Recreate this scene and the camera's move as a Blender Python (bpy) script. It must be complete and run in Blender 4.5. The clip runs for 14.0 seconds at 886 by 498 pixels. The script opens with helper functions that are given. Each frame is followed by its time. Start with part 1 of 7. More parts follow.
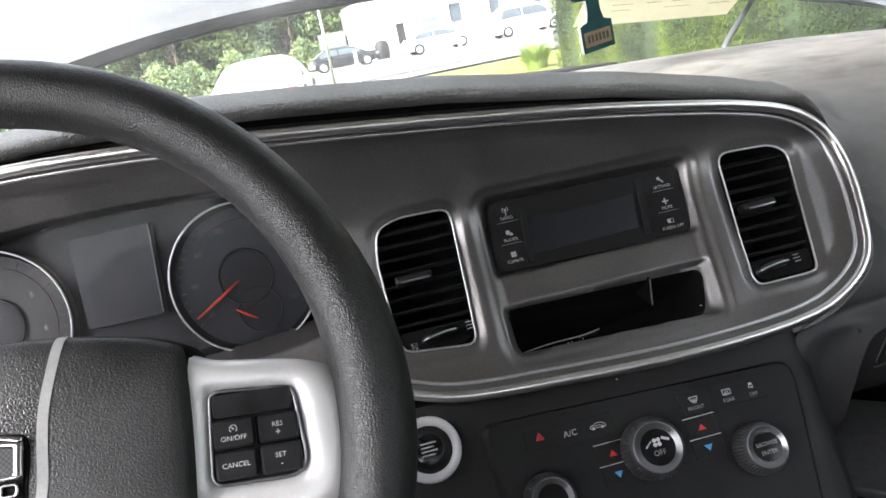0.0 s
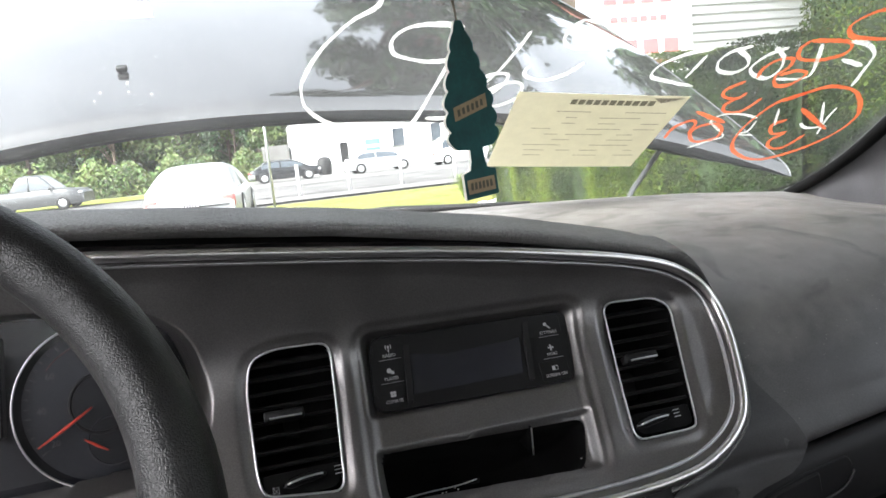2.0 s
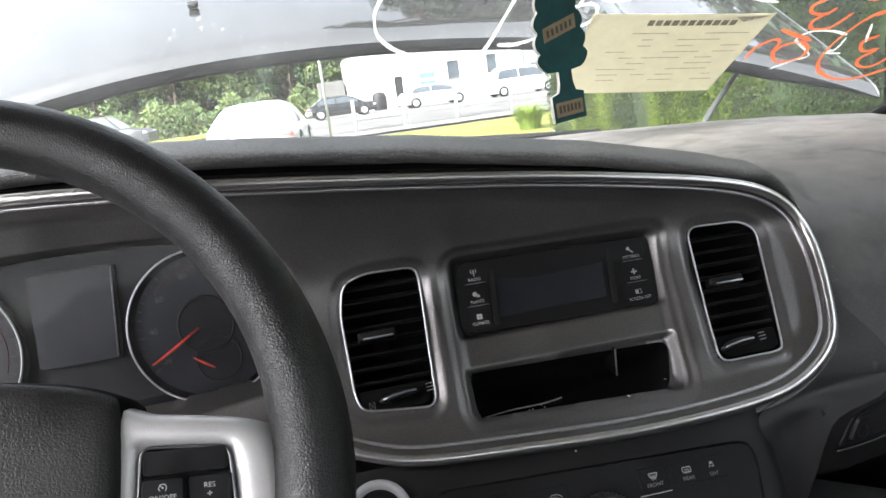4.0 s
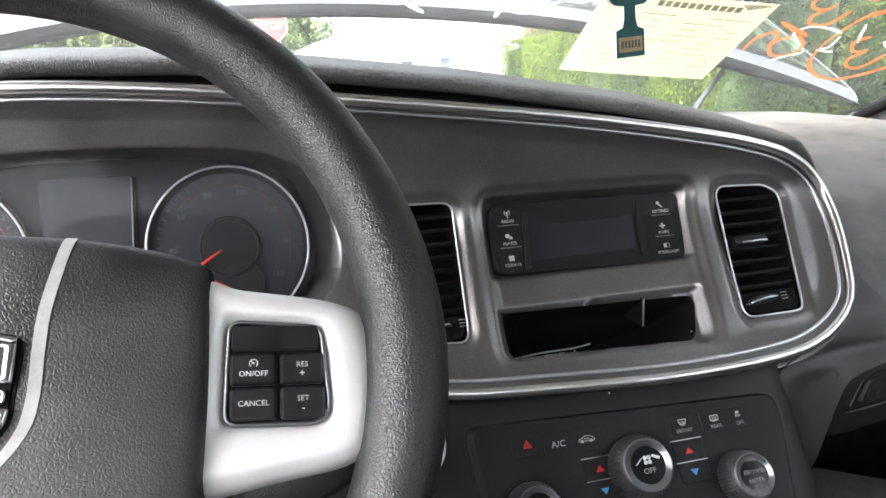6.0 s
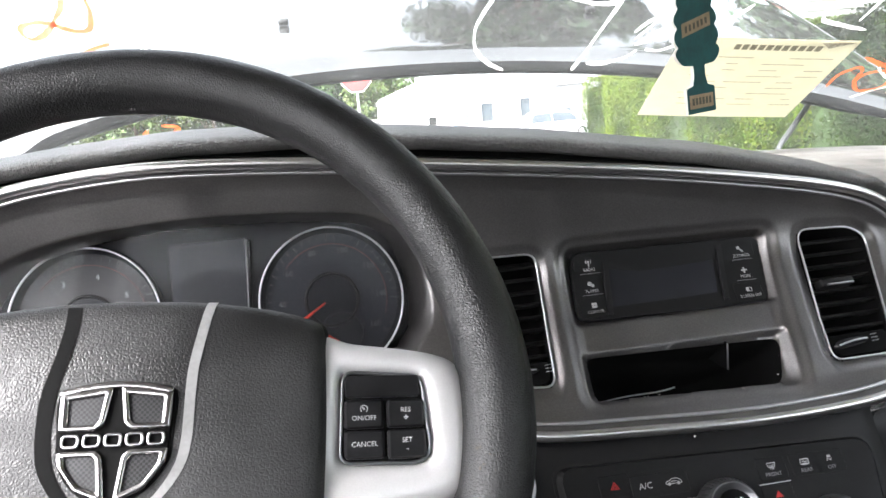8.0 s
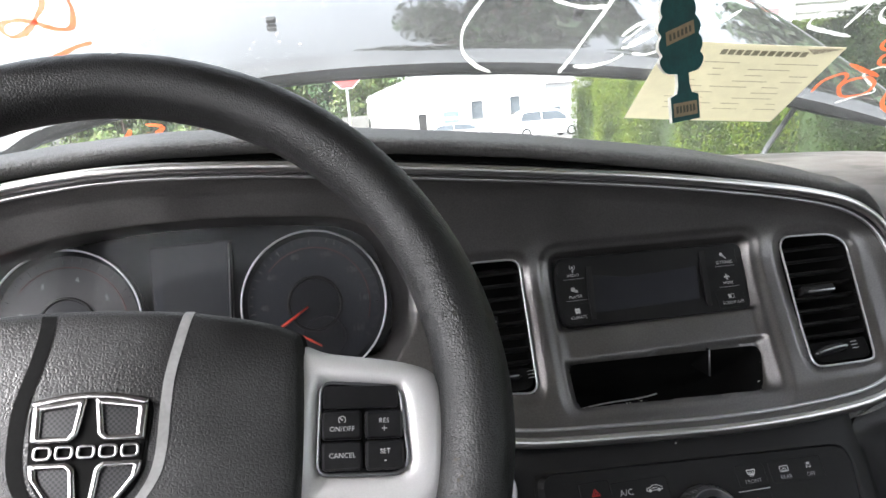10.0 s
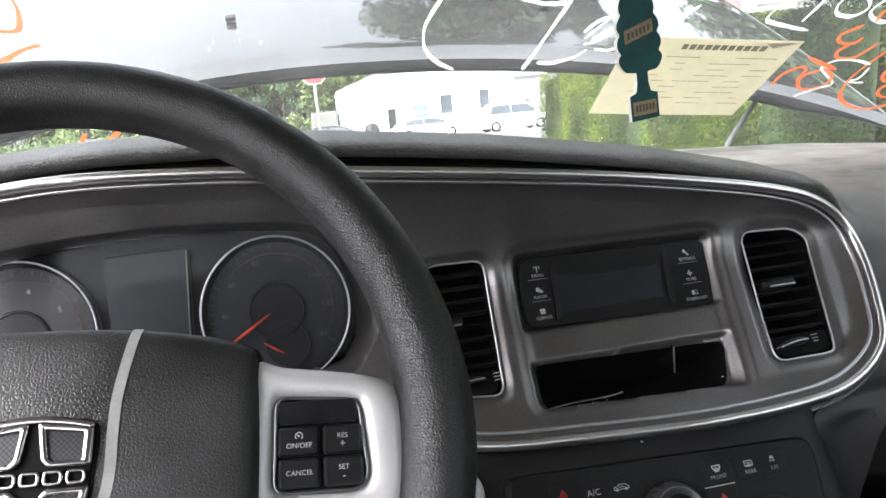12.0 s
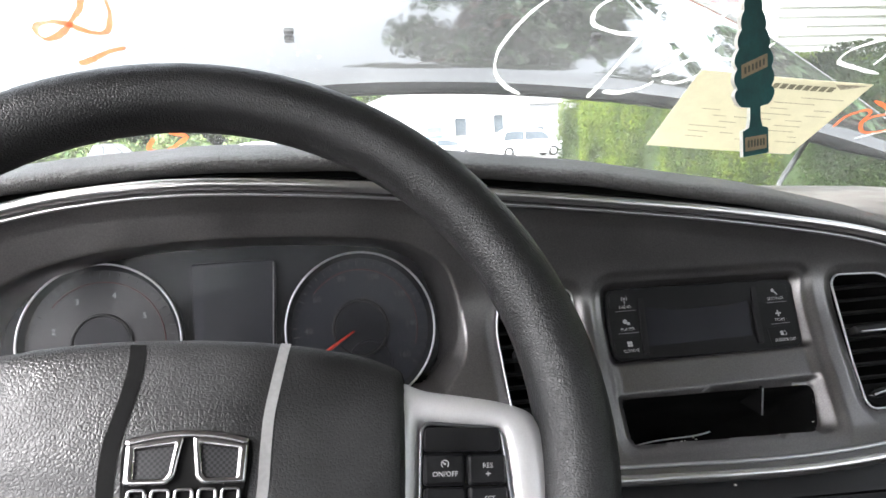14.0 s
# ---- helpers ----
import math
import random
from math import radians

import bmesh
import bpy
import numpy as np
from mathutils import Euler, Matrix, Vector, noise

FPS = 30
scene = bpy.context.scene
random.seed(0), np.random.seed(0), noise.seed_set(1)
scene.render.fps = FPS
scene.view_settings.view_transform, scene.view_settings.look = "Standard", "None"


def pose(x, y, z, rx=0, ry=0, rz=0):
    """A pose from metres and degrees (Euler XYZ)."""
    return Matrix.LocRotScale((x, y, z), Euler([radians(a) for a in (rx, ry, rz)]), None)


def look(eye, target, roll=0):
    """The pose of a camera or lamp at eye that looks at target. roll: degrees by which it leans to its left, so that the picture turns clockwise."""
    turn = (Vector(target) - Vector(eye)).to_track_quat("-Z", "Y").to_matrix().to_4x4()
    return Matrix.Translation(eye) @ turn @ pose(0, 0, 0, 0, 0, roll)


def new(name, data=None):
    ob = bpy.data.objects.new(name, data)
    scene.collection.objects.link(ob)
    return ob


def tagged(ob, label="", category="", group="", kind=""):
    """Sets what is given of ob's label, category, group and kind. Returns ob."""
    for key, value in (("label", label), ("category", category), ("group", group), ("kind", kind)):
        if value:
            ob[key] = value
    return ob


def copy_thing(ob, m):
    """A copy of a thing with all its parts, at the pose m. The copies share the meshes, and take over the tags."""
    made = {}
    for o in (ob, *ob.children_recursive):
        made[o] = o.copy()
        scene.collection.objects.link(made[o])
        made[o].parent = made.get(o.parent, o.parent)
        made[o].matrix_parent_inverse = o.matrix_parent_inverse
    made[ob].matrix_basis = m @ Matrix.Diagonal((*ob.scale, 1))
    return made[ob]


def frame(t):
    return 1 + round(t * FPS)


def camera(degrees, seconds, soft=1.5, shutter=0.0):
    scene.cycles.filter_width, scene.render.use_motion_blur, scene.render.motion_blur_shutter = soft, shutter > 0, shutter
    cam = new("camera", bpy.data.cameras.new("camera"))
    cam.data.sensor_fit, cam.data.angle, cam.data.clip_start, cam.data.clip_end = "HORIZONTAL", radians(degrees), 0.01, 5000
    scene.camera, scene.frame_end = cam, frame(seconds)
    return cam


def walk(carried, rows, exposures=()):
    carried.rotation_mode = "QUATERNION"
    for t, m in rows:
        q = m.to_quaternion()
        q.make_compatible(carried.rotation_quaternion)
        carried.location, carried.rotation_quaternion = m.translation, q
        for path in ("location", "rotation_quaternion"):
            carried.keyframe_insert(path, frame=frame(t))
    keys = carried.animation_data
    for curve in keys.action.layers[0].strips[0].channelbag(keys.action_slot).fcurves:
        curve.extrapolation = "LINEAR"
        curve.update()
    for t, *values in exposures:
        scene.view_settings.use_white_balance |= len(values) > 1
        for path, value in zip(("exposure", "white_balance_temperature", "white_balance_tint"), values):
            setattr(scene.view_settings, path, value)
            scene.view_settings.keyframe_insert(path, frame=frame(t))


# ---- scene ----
cam = camera(64.1, 14.0, soft=1.6)
PATH = [
    (0, (-0.189, -0.545, 1.171), (0.035, 1.353, 0.582), -11.2),
    (0.5, (-0.166, -0.539, 1.181), (0.325, 1.323, 0.641), -8.1),
    (1, (-0.162, -0.538, 1.175), (0.472, 1.315, 0.774), -6.3),
    (1.5, (-0.168, -0.533, 1.171), (0.485, 1.321, 0.804), -3.6),
    (2, (-0.147, -0.538, 1.176), (0.324, 1.384, 0.882), -5.9),
    (2.5, (-0.127, -0.538, 1.187), (0.385, 1.374, 0.9), -8.1),
    (3, (-0.139, -0.543, 1.186), (0.386, 1.355, 0.839), -9.7),
    (3.5, (-0.17, -0.544, 1.178), (0.17, 1.378, 0.74), -7.7),
    (4, (-0.172, -0.543, 1.173), (0.117, 1.383, 0.718), -7.5),
    (4.2, (-0.178, -0.544, 1.17), (0.095, 1.382, 0.705), -7.3),
    (6.3, (-0.252, -0.525, 1.124), (0.21, 1.366, 0.663), -2.4),
    (6.5, (-0.251, -0.536, 1.136), (0.125, 1.38, 0.704), -2.5),
    (7, (-0.255, -0.532, 1.127), (0.251, 1.351, 0.683), -2.0),
    (7.5, (-0.254, -0.549, 1.137), (0.054, 1.387, 0.743), -4.2),
    (7.7, (-0.257, -0.561, 1.141), (-0.025, 1.397, 0.805), -5.5),
    (9.8, (-0.253, -0.56, 1.146), (-0.003, 1.395, 0.802), -4.6),
    (10, (-0.252, -0.559, 1.148), (0.009, 1.393, 0.802), -4.8),
    (10.5, (-0.25, -0.559, 1.15), (0.025, 1.393, 0.81), -5.1),
    (11, (-0.249, -0.558, 1.15), (0.045, 1.391, 0.808), -5.2),
    (11.5, (-0.246, -0.557, 1.15), (0.055, 1.389, 0.798), -5.3),
    (12, (-0.243, -0.553, 1.153), (0.093, 1.383, 0.784), -5.6),
    (12.5, (-0.242, -0.562, 1.156), (0.048, 1.388, 0.817), -6.0),
    (13, (-0.246, -0.557, 1.152), (0.079, 1.384, 0.793), -5.4),
    (13.5, (-0.271, -0.545, 1.143), (0.07, 1.372, 0.684), -4.3),
    (14, (-0.308, -0.531, 1.157), (0.017, 1.418, 0.85), -2.5),
]
walk(cam, [(t, look(eye, target, roll)) for t, eye, target, roll in PATH], exposures=[(0, 3.0, 6350, 12), (0.5, 3.17, 6350, 12), (1.0, 3.0, 6350, 12), (2.0, 2.6, 6350, 12), (2.5, 2.2, 6350, 12), (3.0, 2.15, 6350, 12), (3.5, 2.45, 6350, 12), (4.2, 2.7, 6350, 12), (6.5, 3.52, 6350, 12), (7.0, 3.35, 6350, 12), (7.5, 3.3, 6350, 12), (10.0, 2.8, 6350, 12), (13.0, 2.8, 6350, 12), (13.5, 3.0, 6350, 12), (14.0, 3.0, 6350, 12)])

# ---- world and light ----
SUN_ELEVATION, SUN_AZIMUTH = radians(48), radians(-125)
world = bpy.data.worlds.new("world")
scene.world = world
world.use_nodes = True
wn, wl = world.node_tree.nodes, world.node_tree.links
sky = wn.new("ShaderNodeTexSky")
sky.sky_type, sky.sun_disc = "NISHITA", False
sky.sun_elevation, sky.sun_rotation = SUN_ELEVATION, SUN_AZIMUTH
sky.air_density, sky.dust_density, sky.ozone_density = 1.0, 4.0, 1.0
pale = wn.new("ShaderNodeHueSaturation")
pale.inputs["Saturation"].default_value = 0.22
wl.new(sky.outputs[0], pale.inputs["Color"])
wl.new(pale.outputs[0], wn["Background"].inputs["Color"])
wn["Background"].inputs["Strength"].default_value = 0.15
sun_data = bpy.data.lights.new("sun", "SUN")
sun_data.energy, sun_data.angle, sun_data.color = 1.05, radians(28), (1.0, 0.97, 0.95)
sun = new("sun", sun_data)
sun.matrix_world = look((0, 0, 30), (-math.sin(SUN_AZIMUTH) * math.cos(SUN_ELEVATION) * 10, -math.cos(SUN_AZIMUTH) * math.cos(SUN_ELEVATION) * 10, 30 - math.sin(SUN_ELEVATION) * 10))


# ---- materials ----
def material(name, base, rough=0.5, metal=0.0, coarse=(0, 0.0), grain=(0, 0.0), bump=(0, 0.0), cells=(0, 0.0), rough_var=0.0, spec=0.5, random_object=0.0, island=0.0, second=None, trans=0.0, coat=0.0, stretch=None):
    """A surface with stains (coarse), grain, fine relief (bump, noise) and leather-like cells; second: a colour that the stains mix in."""
    m = bpy.data.materials.new(name)
    m.use_nodes = True
    n, l = m.node_tree.nodes, m.node_tree.links
    b = n["Principled BSDF"]
    b.inputs["Roughness"].default_value = rough
    b.inputs["Metallic"].default_value = metal
    b.inputs["Specular IOR Level"].default_value = spec
    b.inputs["Transmission Weight"].default_value = trans
    b.inputs["Coat Weight"].default_value = coat
    where = n.new("ShaderNodeTexCoord").outputs["Object"]
    if stretch:
        mp = n.new("ShaderNodeMapping")
        mp.inputs["Scale"].default_value = stretch
        l.new(where, mp.inputs[0])
        where = mp.outputs[0]

    def noise_at(scale, detail=4):
        t = n.new("ShaderNodeTexNoise")
        t.inputs["Scale"].default_value, t.inputs["Detail"].default_value = scale, detail
        l.new(where, t.inputs["Vector"])
        return t.outputs["Fac"]

    def mixed(a, c, fac):
        x = n.new("ShaderNodeMix")
        x.data_type = "RGBA"
        l.new(fac, x.inputs[0])
        for s, v in ((x.inputs[6], a), (x.inputs[7], c)):
            if isinstance(v, tuple):
                s.default_value = (*v, 1)
            else:
                l.new(v, s)
        return x.outputs[2]

    def ranged(v, lo, hi, a=0.35, c=0.65):
        x = n.new("ShaderNodeMapRange")
        x.inputs[1].default_value, x.inputs[2].default_value, x.inputs[3].default_value, x.inputs[4].default_value = a, c, lo, hi
        l.new(v, x.inputs[0])
        return x.outputs[0]

    def scaled(c, k):
        return tuple(min(1.0, max(0.0, v * k)) for v in c)

    colour = base
    if coarse[1]:
        f = ranged(noise_at(coarse[0]), 0, 1)
        colour = mixed(scaled(base, 1 - coarse[1]), second or scaled(base, 1 + coarse[1]), f)
        if rough_var:
            l.new(ranged(noise_at(coarse[0] * 1.7), max(0.02, rough - rough_var), min(1, rough + rough_var)), b.inputs["Roughness"])
    if grain[1]:
        f = ranged(noise_at(grain[0], 3), 0, 1)
        dark = n.new("ShaderNodeMix")
        dark.data_type, dark.blend_type = "RGBA", "MULTIPLY"
        dark.inputs[0].default_value = 1
        v = mixed((1 - grain[1],) * 3, (1.0, 1.0, 1.0), f)
        if isinstance(colour, tuple):
            dark.inputs[6].default_value = (*colour, 1)
        else:
            l.new(colour, dark.inputs[6])
        l.new(v, dark.inputs[7])
        colour = dark.outputs[2]
    if random_object or island:
        src = n.new("ShaderNodeObjectInfo").outputs["Random"] if random_object else n.new("ShaderNodeNewGeometry").outputs["Random Per Island"]
        k = random_object or island
        v = ranged(src, 1 - k, 1 + k, 0, 1)
        hsv = n.new("ShaderNodeHueSaturation")
        l.new(v, hsv.inputs["Value"])
        if island:
            l.new(ranged(src, 0.47, 0.53, 0, 1), hsv.inputs["Hue"])
        if isinstance(colour, tuple):
            hsv.inputs["Color"].default_value = (*colour, 1)
        else:
            l.new(colour, hsv.inputs["Color"])
        colour = hsv.outputs[0]
    if isinstance(colour, tuple):
        b.inputs["Base Color"].default_value = (*colour, 1)
    else:
        l.new(colour, b.inputs["Base Color"])
    last = None
    for scale, depth, kind in ((*bump, "n"), (*cells, "c")):
        if depth:
            if kind == "n":
                h = noise_at(scale, 5)
            else:
                t = n.new("ShaderNodeTexVoronoi")
                t.feature = "DISTANCE_TO_EDGE"
                t.inputs["Scale"].default_value = scale
                w = n.new("ShaderNodeVectorMath")
                w.operation = "MULTIPLY_ADD"
                wv = n.new("ShaderNodeTexNoise")
                wv.inputs["Scale"].default_value = scale * 0.6
                l.new(where, wv.inputs["Vector"])
                l.new(wv.outputs["Color"], w.inputs[0])
                w.inputs[1].default_value = (0.6 / scale,) * 3
                l.new(where, w.inputs[2])
                l.new(w.outputs[0], t.inputs["Vector"])
                h = ranged(t.outputs["Distance"], 0, 0.6, 0.0, 0.28)
            bp = n.new("ShaderNodeBump")
            bp.inputs["Strength"].default_value, bp.inputs["Distance"].default_value = 1.0, depth
            l.new(h, bp.inputs["Height"])
            if last:
                l.new(last, bp.inputs["Normal"])
            last = bp.outputs[0]
    if last:
        l.new(last, b.inputs["Normal"])
    return m


def paint_pen(name, base, uneven=0.12, worn=0.0):
    """Thin paint on glass: it passes a part of the daylight behind it."""
    m = material(name, base, 0.6, 0, (60, uneven), (400, uneven))
    n, l = m.node_tree.nodes, m.node_tree.links
    b, out = n["Principled BSDF"], n["Material Output"]
    t, mix = n.new("ShaderNodeBsdfTranslucent"), n.new("ShaderNodeMixShader")
    l.new(b.inputs["Base Color"].links[0].from_socket, t.inputs["Color"])
    mix.inputs[0].default_value = 0.5
    l.new(b.outputs[0], mix.inputs[1])
    l.new(t.outputs[0], mix.inputs[2])
    l.new(mix.outputs[0], out.inputs["Surface"])
    if worn:
        # the paint has run thin and flaked in places
        where, fine, gone = n.new("ShaderNodeTexCoord"), n.new("ShaderNodeTexNoise"), n.new("ShaderNodeMapRange")
        fine.inputs["Scale"].default_value, fine.inputs["Detail"].default_value = 650, 4
        gone.inputs[1].default_value, gone.inputs[2].default_value, gone.inputs[4].default_value = 0.5, 0.6, worn
        clear, both = n.new("ShaderNodeBsdfTransparent"), n.new("ShaderNodeMixShader")
        l.new(where.outputs["Object"], fine.inputs["Vector"])
        l.new(fine.outputs["Fac"], gone.inputs[0])
        l.new(gone.outputs[0], both.inputs[0])
        l.new(mix.outputs[0], both.inputs[1])
        l.new(clear.outputs[0], both.inputs[2])
        l.new(both.outputs[0], out.inputs["Surface"])
    return m


def dusty_glass(name, tint=(0.95, 0.97, 0.955)):
    """A clear pane with a thin uneven film of dust."""
    m = bpy.data.materials.new(name)
    m.use_nodes = True
    n, l = m.node_tree.nodes, m.node_tree.links
    n.remove(n["Principled BSDF"])
    clear, gloss, film = (n.new("ShaderNodeBsdf" + k) for k in ("Transparent", "Glossy", "Translucent"))
    clear.inputs["Color"].default_value = (*tint, 1)
    gloss.inputs["Roughness"].default_value = 0.02
    film.inputs["Color"].default_value = (0.85, 0.86, 0.84, 1)
    edge, fres = n.new("ShaderNodeLayerWeight"), n.new("ShaderNodeMath")
    edge.inputs["Blend"].default_value = 0.5
    fres.operation = "POWER"
    fres.inputs[1].default_value = 5.0
    l.new(edge.outputs["Facing"], fres.inputs[0])
    where = n.new("ShaderNodeTexCoord")
    amount = []
    for scale, lo, hi, a, c in ((5, 0.4, 0.7, 0.008, 0.02), (420, 0.65, 0.71, 0.0, 0.24)):
        t, r = n.new("ShaderNodeTexNoise"), n.new("ShaderNodeMapRange")
        t.inputs["Scale"].default_value, t.inputs["Detail"].default_value = scale, 3
        l.new(where.outputs["Object"], t.inputs["Vector"])
        r.inputs[1].default_value, r.inputs[2].default_value, r.inputs[3].default_value, r.inputs[4].default_value = lo, hi, a, c
        l.new(t.outputs["Fac"], r.inputs[0])
        amount.append(r.outputs[0])
    add = n.new("ShaderNodeMath")
    l.new(amount[0], add.inputs[0])
    l.new(amount[1], add.inputs[1])
    a, b = n.new("ShaderNodeMixShader"), n.new("ShaderNodeMixShader")
    l.new(fres.outputs[0], a.inputs[0])
    l.new(clear.outputs[0], a.inputs[1])
    l.new(gloss.outputs[0], a.inputs[2])
    l.new(add.outputs[0], b.inputs[0])
    l.new(a.outputs[0], b.inputs[1])
    l.new(film.outputs[0], b.inputs[2])
    l.new(b.outputs[0], n["Material Output"].inputs["Surface"])
    return m


def hazy_lens(name, haze):
    """A clear glossy cover under a thin wiped layer of dust; the film also stands for hazy reflection."""
    m = bpy.data.materials.new(name)
    m.use_nodes = True
    n, l = m.node_tree.nodes, m.node_tree.links
    n.remove(n["Principled BSDF"])
    clear, gloss, film = (n.new("ShaderNodeBsdf" + k) for k in ("Transparent", "Glossy", "Diffuse"))
    clear.inputs["Color"].default_value = (0.94, 0.945, 0.96, 1)
    gloss.inputs["Roughness"].default_value = 0.06
    film.inputs["Color"].default_value = (0.78, 0.77, 0.76, 1)
    edge = n.new("ShaderNodeFresnel")
    edge.inputs["IOR"].default_value = 1.2
    where, streak, amount = n.new("ShaderNodeTexCoord"), n.new("ShaderNodeTexNoise"), n.new("ShaderNodeMapRange")
    streak.inputs["Scale"].default_value, streak.inputs["Detail"].default_value, streak.inputs["Distortion"].default_value = 14, 4, 0.8
    amount.inputs[1].default_value, amount.inputs[2].default_value, amount.inputs[3].default_value, amount.inputs[4].default_value = 0.3, 0.7, haze * 0.6, haze * 1.4
    l.new(where.outputs["Object"], streak.inputs["Vector"])
    l.new(streak.outputs["Fac"], amount.inputs[0])
    a, b = n.new("ShaderNodeMixShader"), n.new("ShaderNodeMixShader")
    l.new(edge.outputs[0], a.inputs[0])
    l.new(clear.outputs[0], a.inputs[1])
    l.new(gloss.outputs[0], a.inputs[2])
    l.new(amount.outputs[0], b.inputs[0])
    l.new(a.outputs[0], b.inputs[1])
    l.new(film.outputs[0], b.inputs[2])
    l.new(b.outputs[0], n["Material Output"].inputs["Surface"])
    return m


def dusty_lit_top_vinyl(name, clean, dust):
    """Grained vinyl with pale uneven dust, wiped off in places; its top is coloured lighter for skylight."""
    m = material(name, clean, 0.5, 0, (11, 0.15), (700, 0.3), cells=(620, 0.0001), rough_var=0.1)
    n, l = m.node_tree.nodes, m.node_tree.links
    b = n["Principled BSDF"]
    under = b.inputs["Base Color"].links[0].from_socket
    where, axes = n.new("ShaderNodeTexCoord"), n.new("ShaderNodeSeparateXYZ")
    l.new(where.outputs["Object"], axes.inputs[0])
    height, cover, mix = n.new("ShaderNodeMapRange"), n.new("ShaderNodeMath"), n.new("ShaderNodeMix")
    # paler with height: skylight on the top, put into the dust colour
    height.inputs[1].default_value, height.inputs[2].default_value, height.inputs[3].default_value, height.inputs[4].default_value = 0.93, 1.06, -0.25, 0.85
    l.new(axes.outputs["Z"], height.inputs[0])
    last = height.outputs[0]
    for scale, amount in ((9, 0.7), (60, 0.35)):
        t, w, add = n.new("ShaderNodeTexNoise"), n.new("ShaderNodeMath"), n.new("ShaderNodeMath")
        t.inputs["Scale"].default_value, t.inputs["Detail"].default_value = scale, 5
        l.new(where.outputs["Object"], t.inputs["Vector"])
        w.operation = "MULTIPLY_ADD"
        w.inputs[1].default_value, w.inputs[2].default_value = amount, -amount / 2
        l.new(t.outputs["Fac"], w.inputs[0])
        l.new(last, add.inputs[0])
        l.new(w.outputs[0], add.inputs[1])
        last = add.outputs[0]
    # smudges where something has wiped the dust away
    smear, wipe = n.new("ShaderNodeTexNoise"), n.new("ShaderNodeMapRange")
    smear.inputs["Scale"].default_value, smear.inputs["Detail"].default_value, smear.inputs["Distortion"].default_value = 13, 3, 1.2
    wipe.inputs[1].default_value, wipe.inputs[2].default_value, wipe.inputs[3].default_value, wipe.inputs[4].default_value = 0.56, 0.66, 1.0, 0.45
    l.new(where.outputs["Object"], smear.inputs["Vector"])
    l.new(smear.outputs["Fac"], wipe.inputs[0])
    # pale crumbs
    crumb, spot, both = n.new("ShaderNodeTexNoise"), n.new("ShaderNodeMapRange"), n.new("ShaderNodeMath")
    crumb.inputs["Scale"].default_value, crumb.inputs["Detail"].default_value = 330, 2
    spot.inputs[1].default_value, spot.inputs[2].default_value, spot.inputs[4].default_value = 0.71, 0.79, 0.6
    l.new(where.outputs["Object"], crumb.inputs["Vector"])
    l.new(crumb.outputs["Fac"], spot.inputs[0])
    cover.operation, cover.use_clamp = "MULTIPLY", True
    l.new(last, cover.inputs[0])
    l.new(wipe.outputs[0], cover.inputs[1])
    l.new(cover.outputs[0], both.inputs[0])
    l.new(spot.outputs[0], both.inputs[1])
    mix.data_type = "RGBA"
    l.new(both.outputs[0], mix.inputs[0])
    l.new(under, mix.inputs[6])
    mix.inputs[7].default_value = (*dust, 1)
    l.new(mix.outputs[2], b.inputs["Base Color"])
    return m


M = {}
M["bezel"] = material("satin_pewter", (0.218, 0.209, 0.207), 0.39, 0.9, (14, 0.08), (900, 0.2), (1200, 0.00011), rough_var=0.05)
M["chrome"] = material("chrome", (0.62, 0.61, 0.61), 0.17, 1.0, (300, 0.04))
M["strip"] = material("bright_strip_metal", (0.72, 0.7, 0.69), 0.3, 1.0, (300, 0.04))
M["satin_chrome"] = material("satin_chrome", (0.62, 0.62, 0.63), 0.34, 1.0, (300, 0.05))
M["brow"] = material("grained_grey_vinyl", (0.21, 0.206, 0.203), 0.5, 0, (9, 0.15), (400, 0.3), cells=(430, 0.0008), rough_var=0.06)
M["pad"] = dusty_lit_top_vinyl("dusty_dark_vinyl_lit_top", (0.046, 0.045, 0.0445), (0.195, 0.184, 0.172))
M["cheek"] = material("charcoal_vinyl", (0.034, 0.0335, 0.034), 0.5, 0, (10, 0.2), (700, 0.25), cells=(620, 0.0001), rough_var=0.06, spec=0.35)
M["leather"] = material("grained_black_leather", (0.016, 0.016, 0.0165), 0.42, 0, (16, 0.25), (600, 0.35), (700, 0.00005), cells=(620, 0.00024), rough_var=0.08, spec=0.48)
M["worn_leather"] = material("worn_hub_vinyl", (0.019, 0.019, 0.0195), 0.43, 0, (22, 0.5), (900, 0.3), cells=(600, 0.00018), rough_var=0.1, spec=0.43)
M["plastic"] = material("black_plastic", (0.0105, 0.0105, 0.011), 0.52, 0, (12, 0.25), (800, 0.2), (900, 0.0001), rough_var=0.08, spec=0.18)
M["panel"] = material("charcoal_plastic", (0.016, 0.0158, 0.0164), 0.5, 0, (10, 0.2), (900, 0.15), (1200, 0.00008), rough_var=0.05, spec=0.16)
M["slat"] = material("vent_black", (0.008, 0.008, 0.008), 0.5, 0, (30, 0.3), rough_var=0.1, spec=0.28)
M["gloss"] = material("gloss_black", (0.006, 0.006, 0.007), 0.2, 0, (20, 0.3), rough_var=0.06, spec=0.35)
M["button"] = material("button_black", (0.009, 0.009, 0.01), 0.36, 0, (60, 0.3), (900, 0.2), rough_var=0.07, spec=0.3)
M["display"] = material("dull_display", (0.011, 0.012, 0.016), 0.35, 0, (9, 0.3), rough_var=0.05, spec=0.25)
M["screen"] = material("screen_glass", (0.018, 0.019, 0.024), 0.22, 0, (9, 0.3), rough_var=0.05, spec=0.5)
M["white_print"] = material("white_print", (0.42, 0.42, 0.42), 0.5, 0, (300, 0.1))
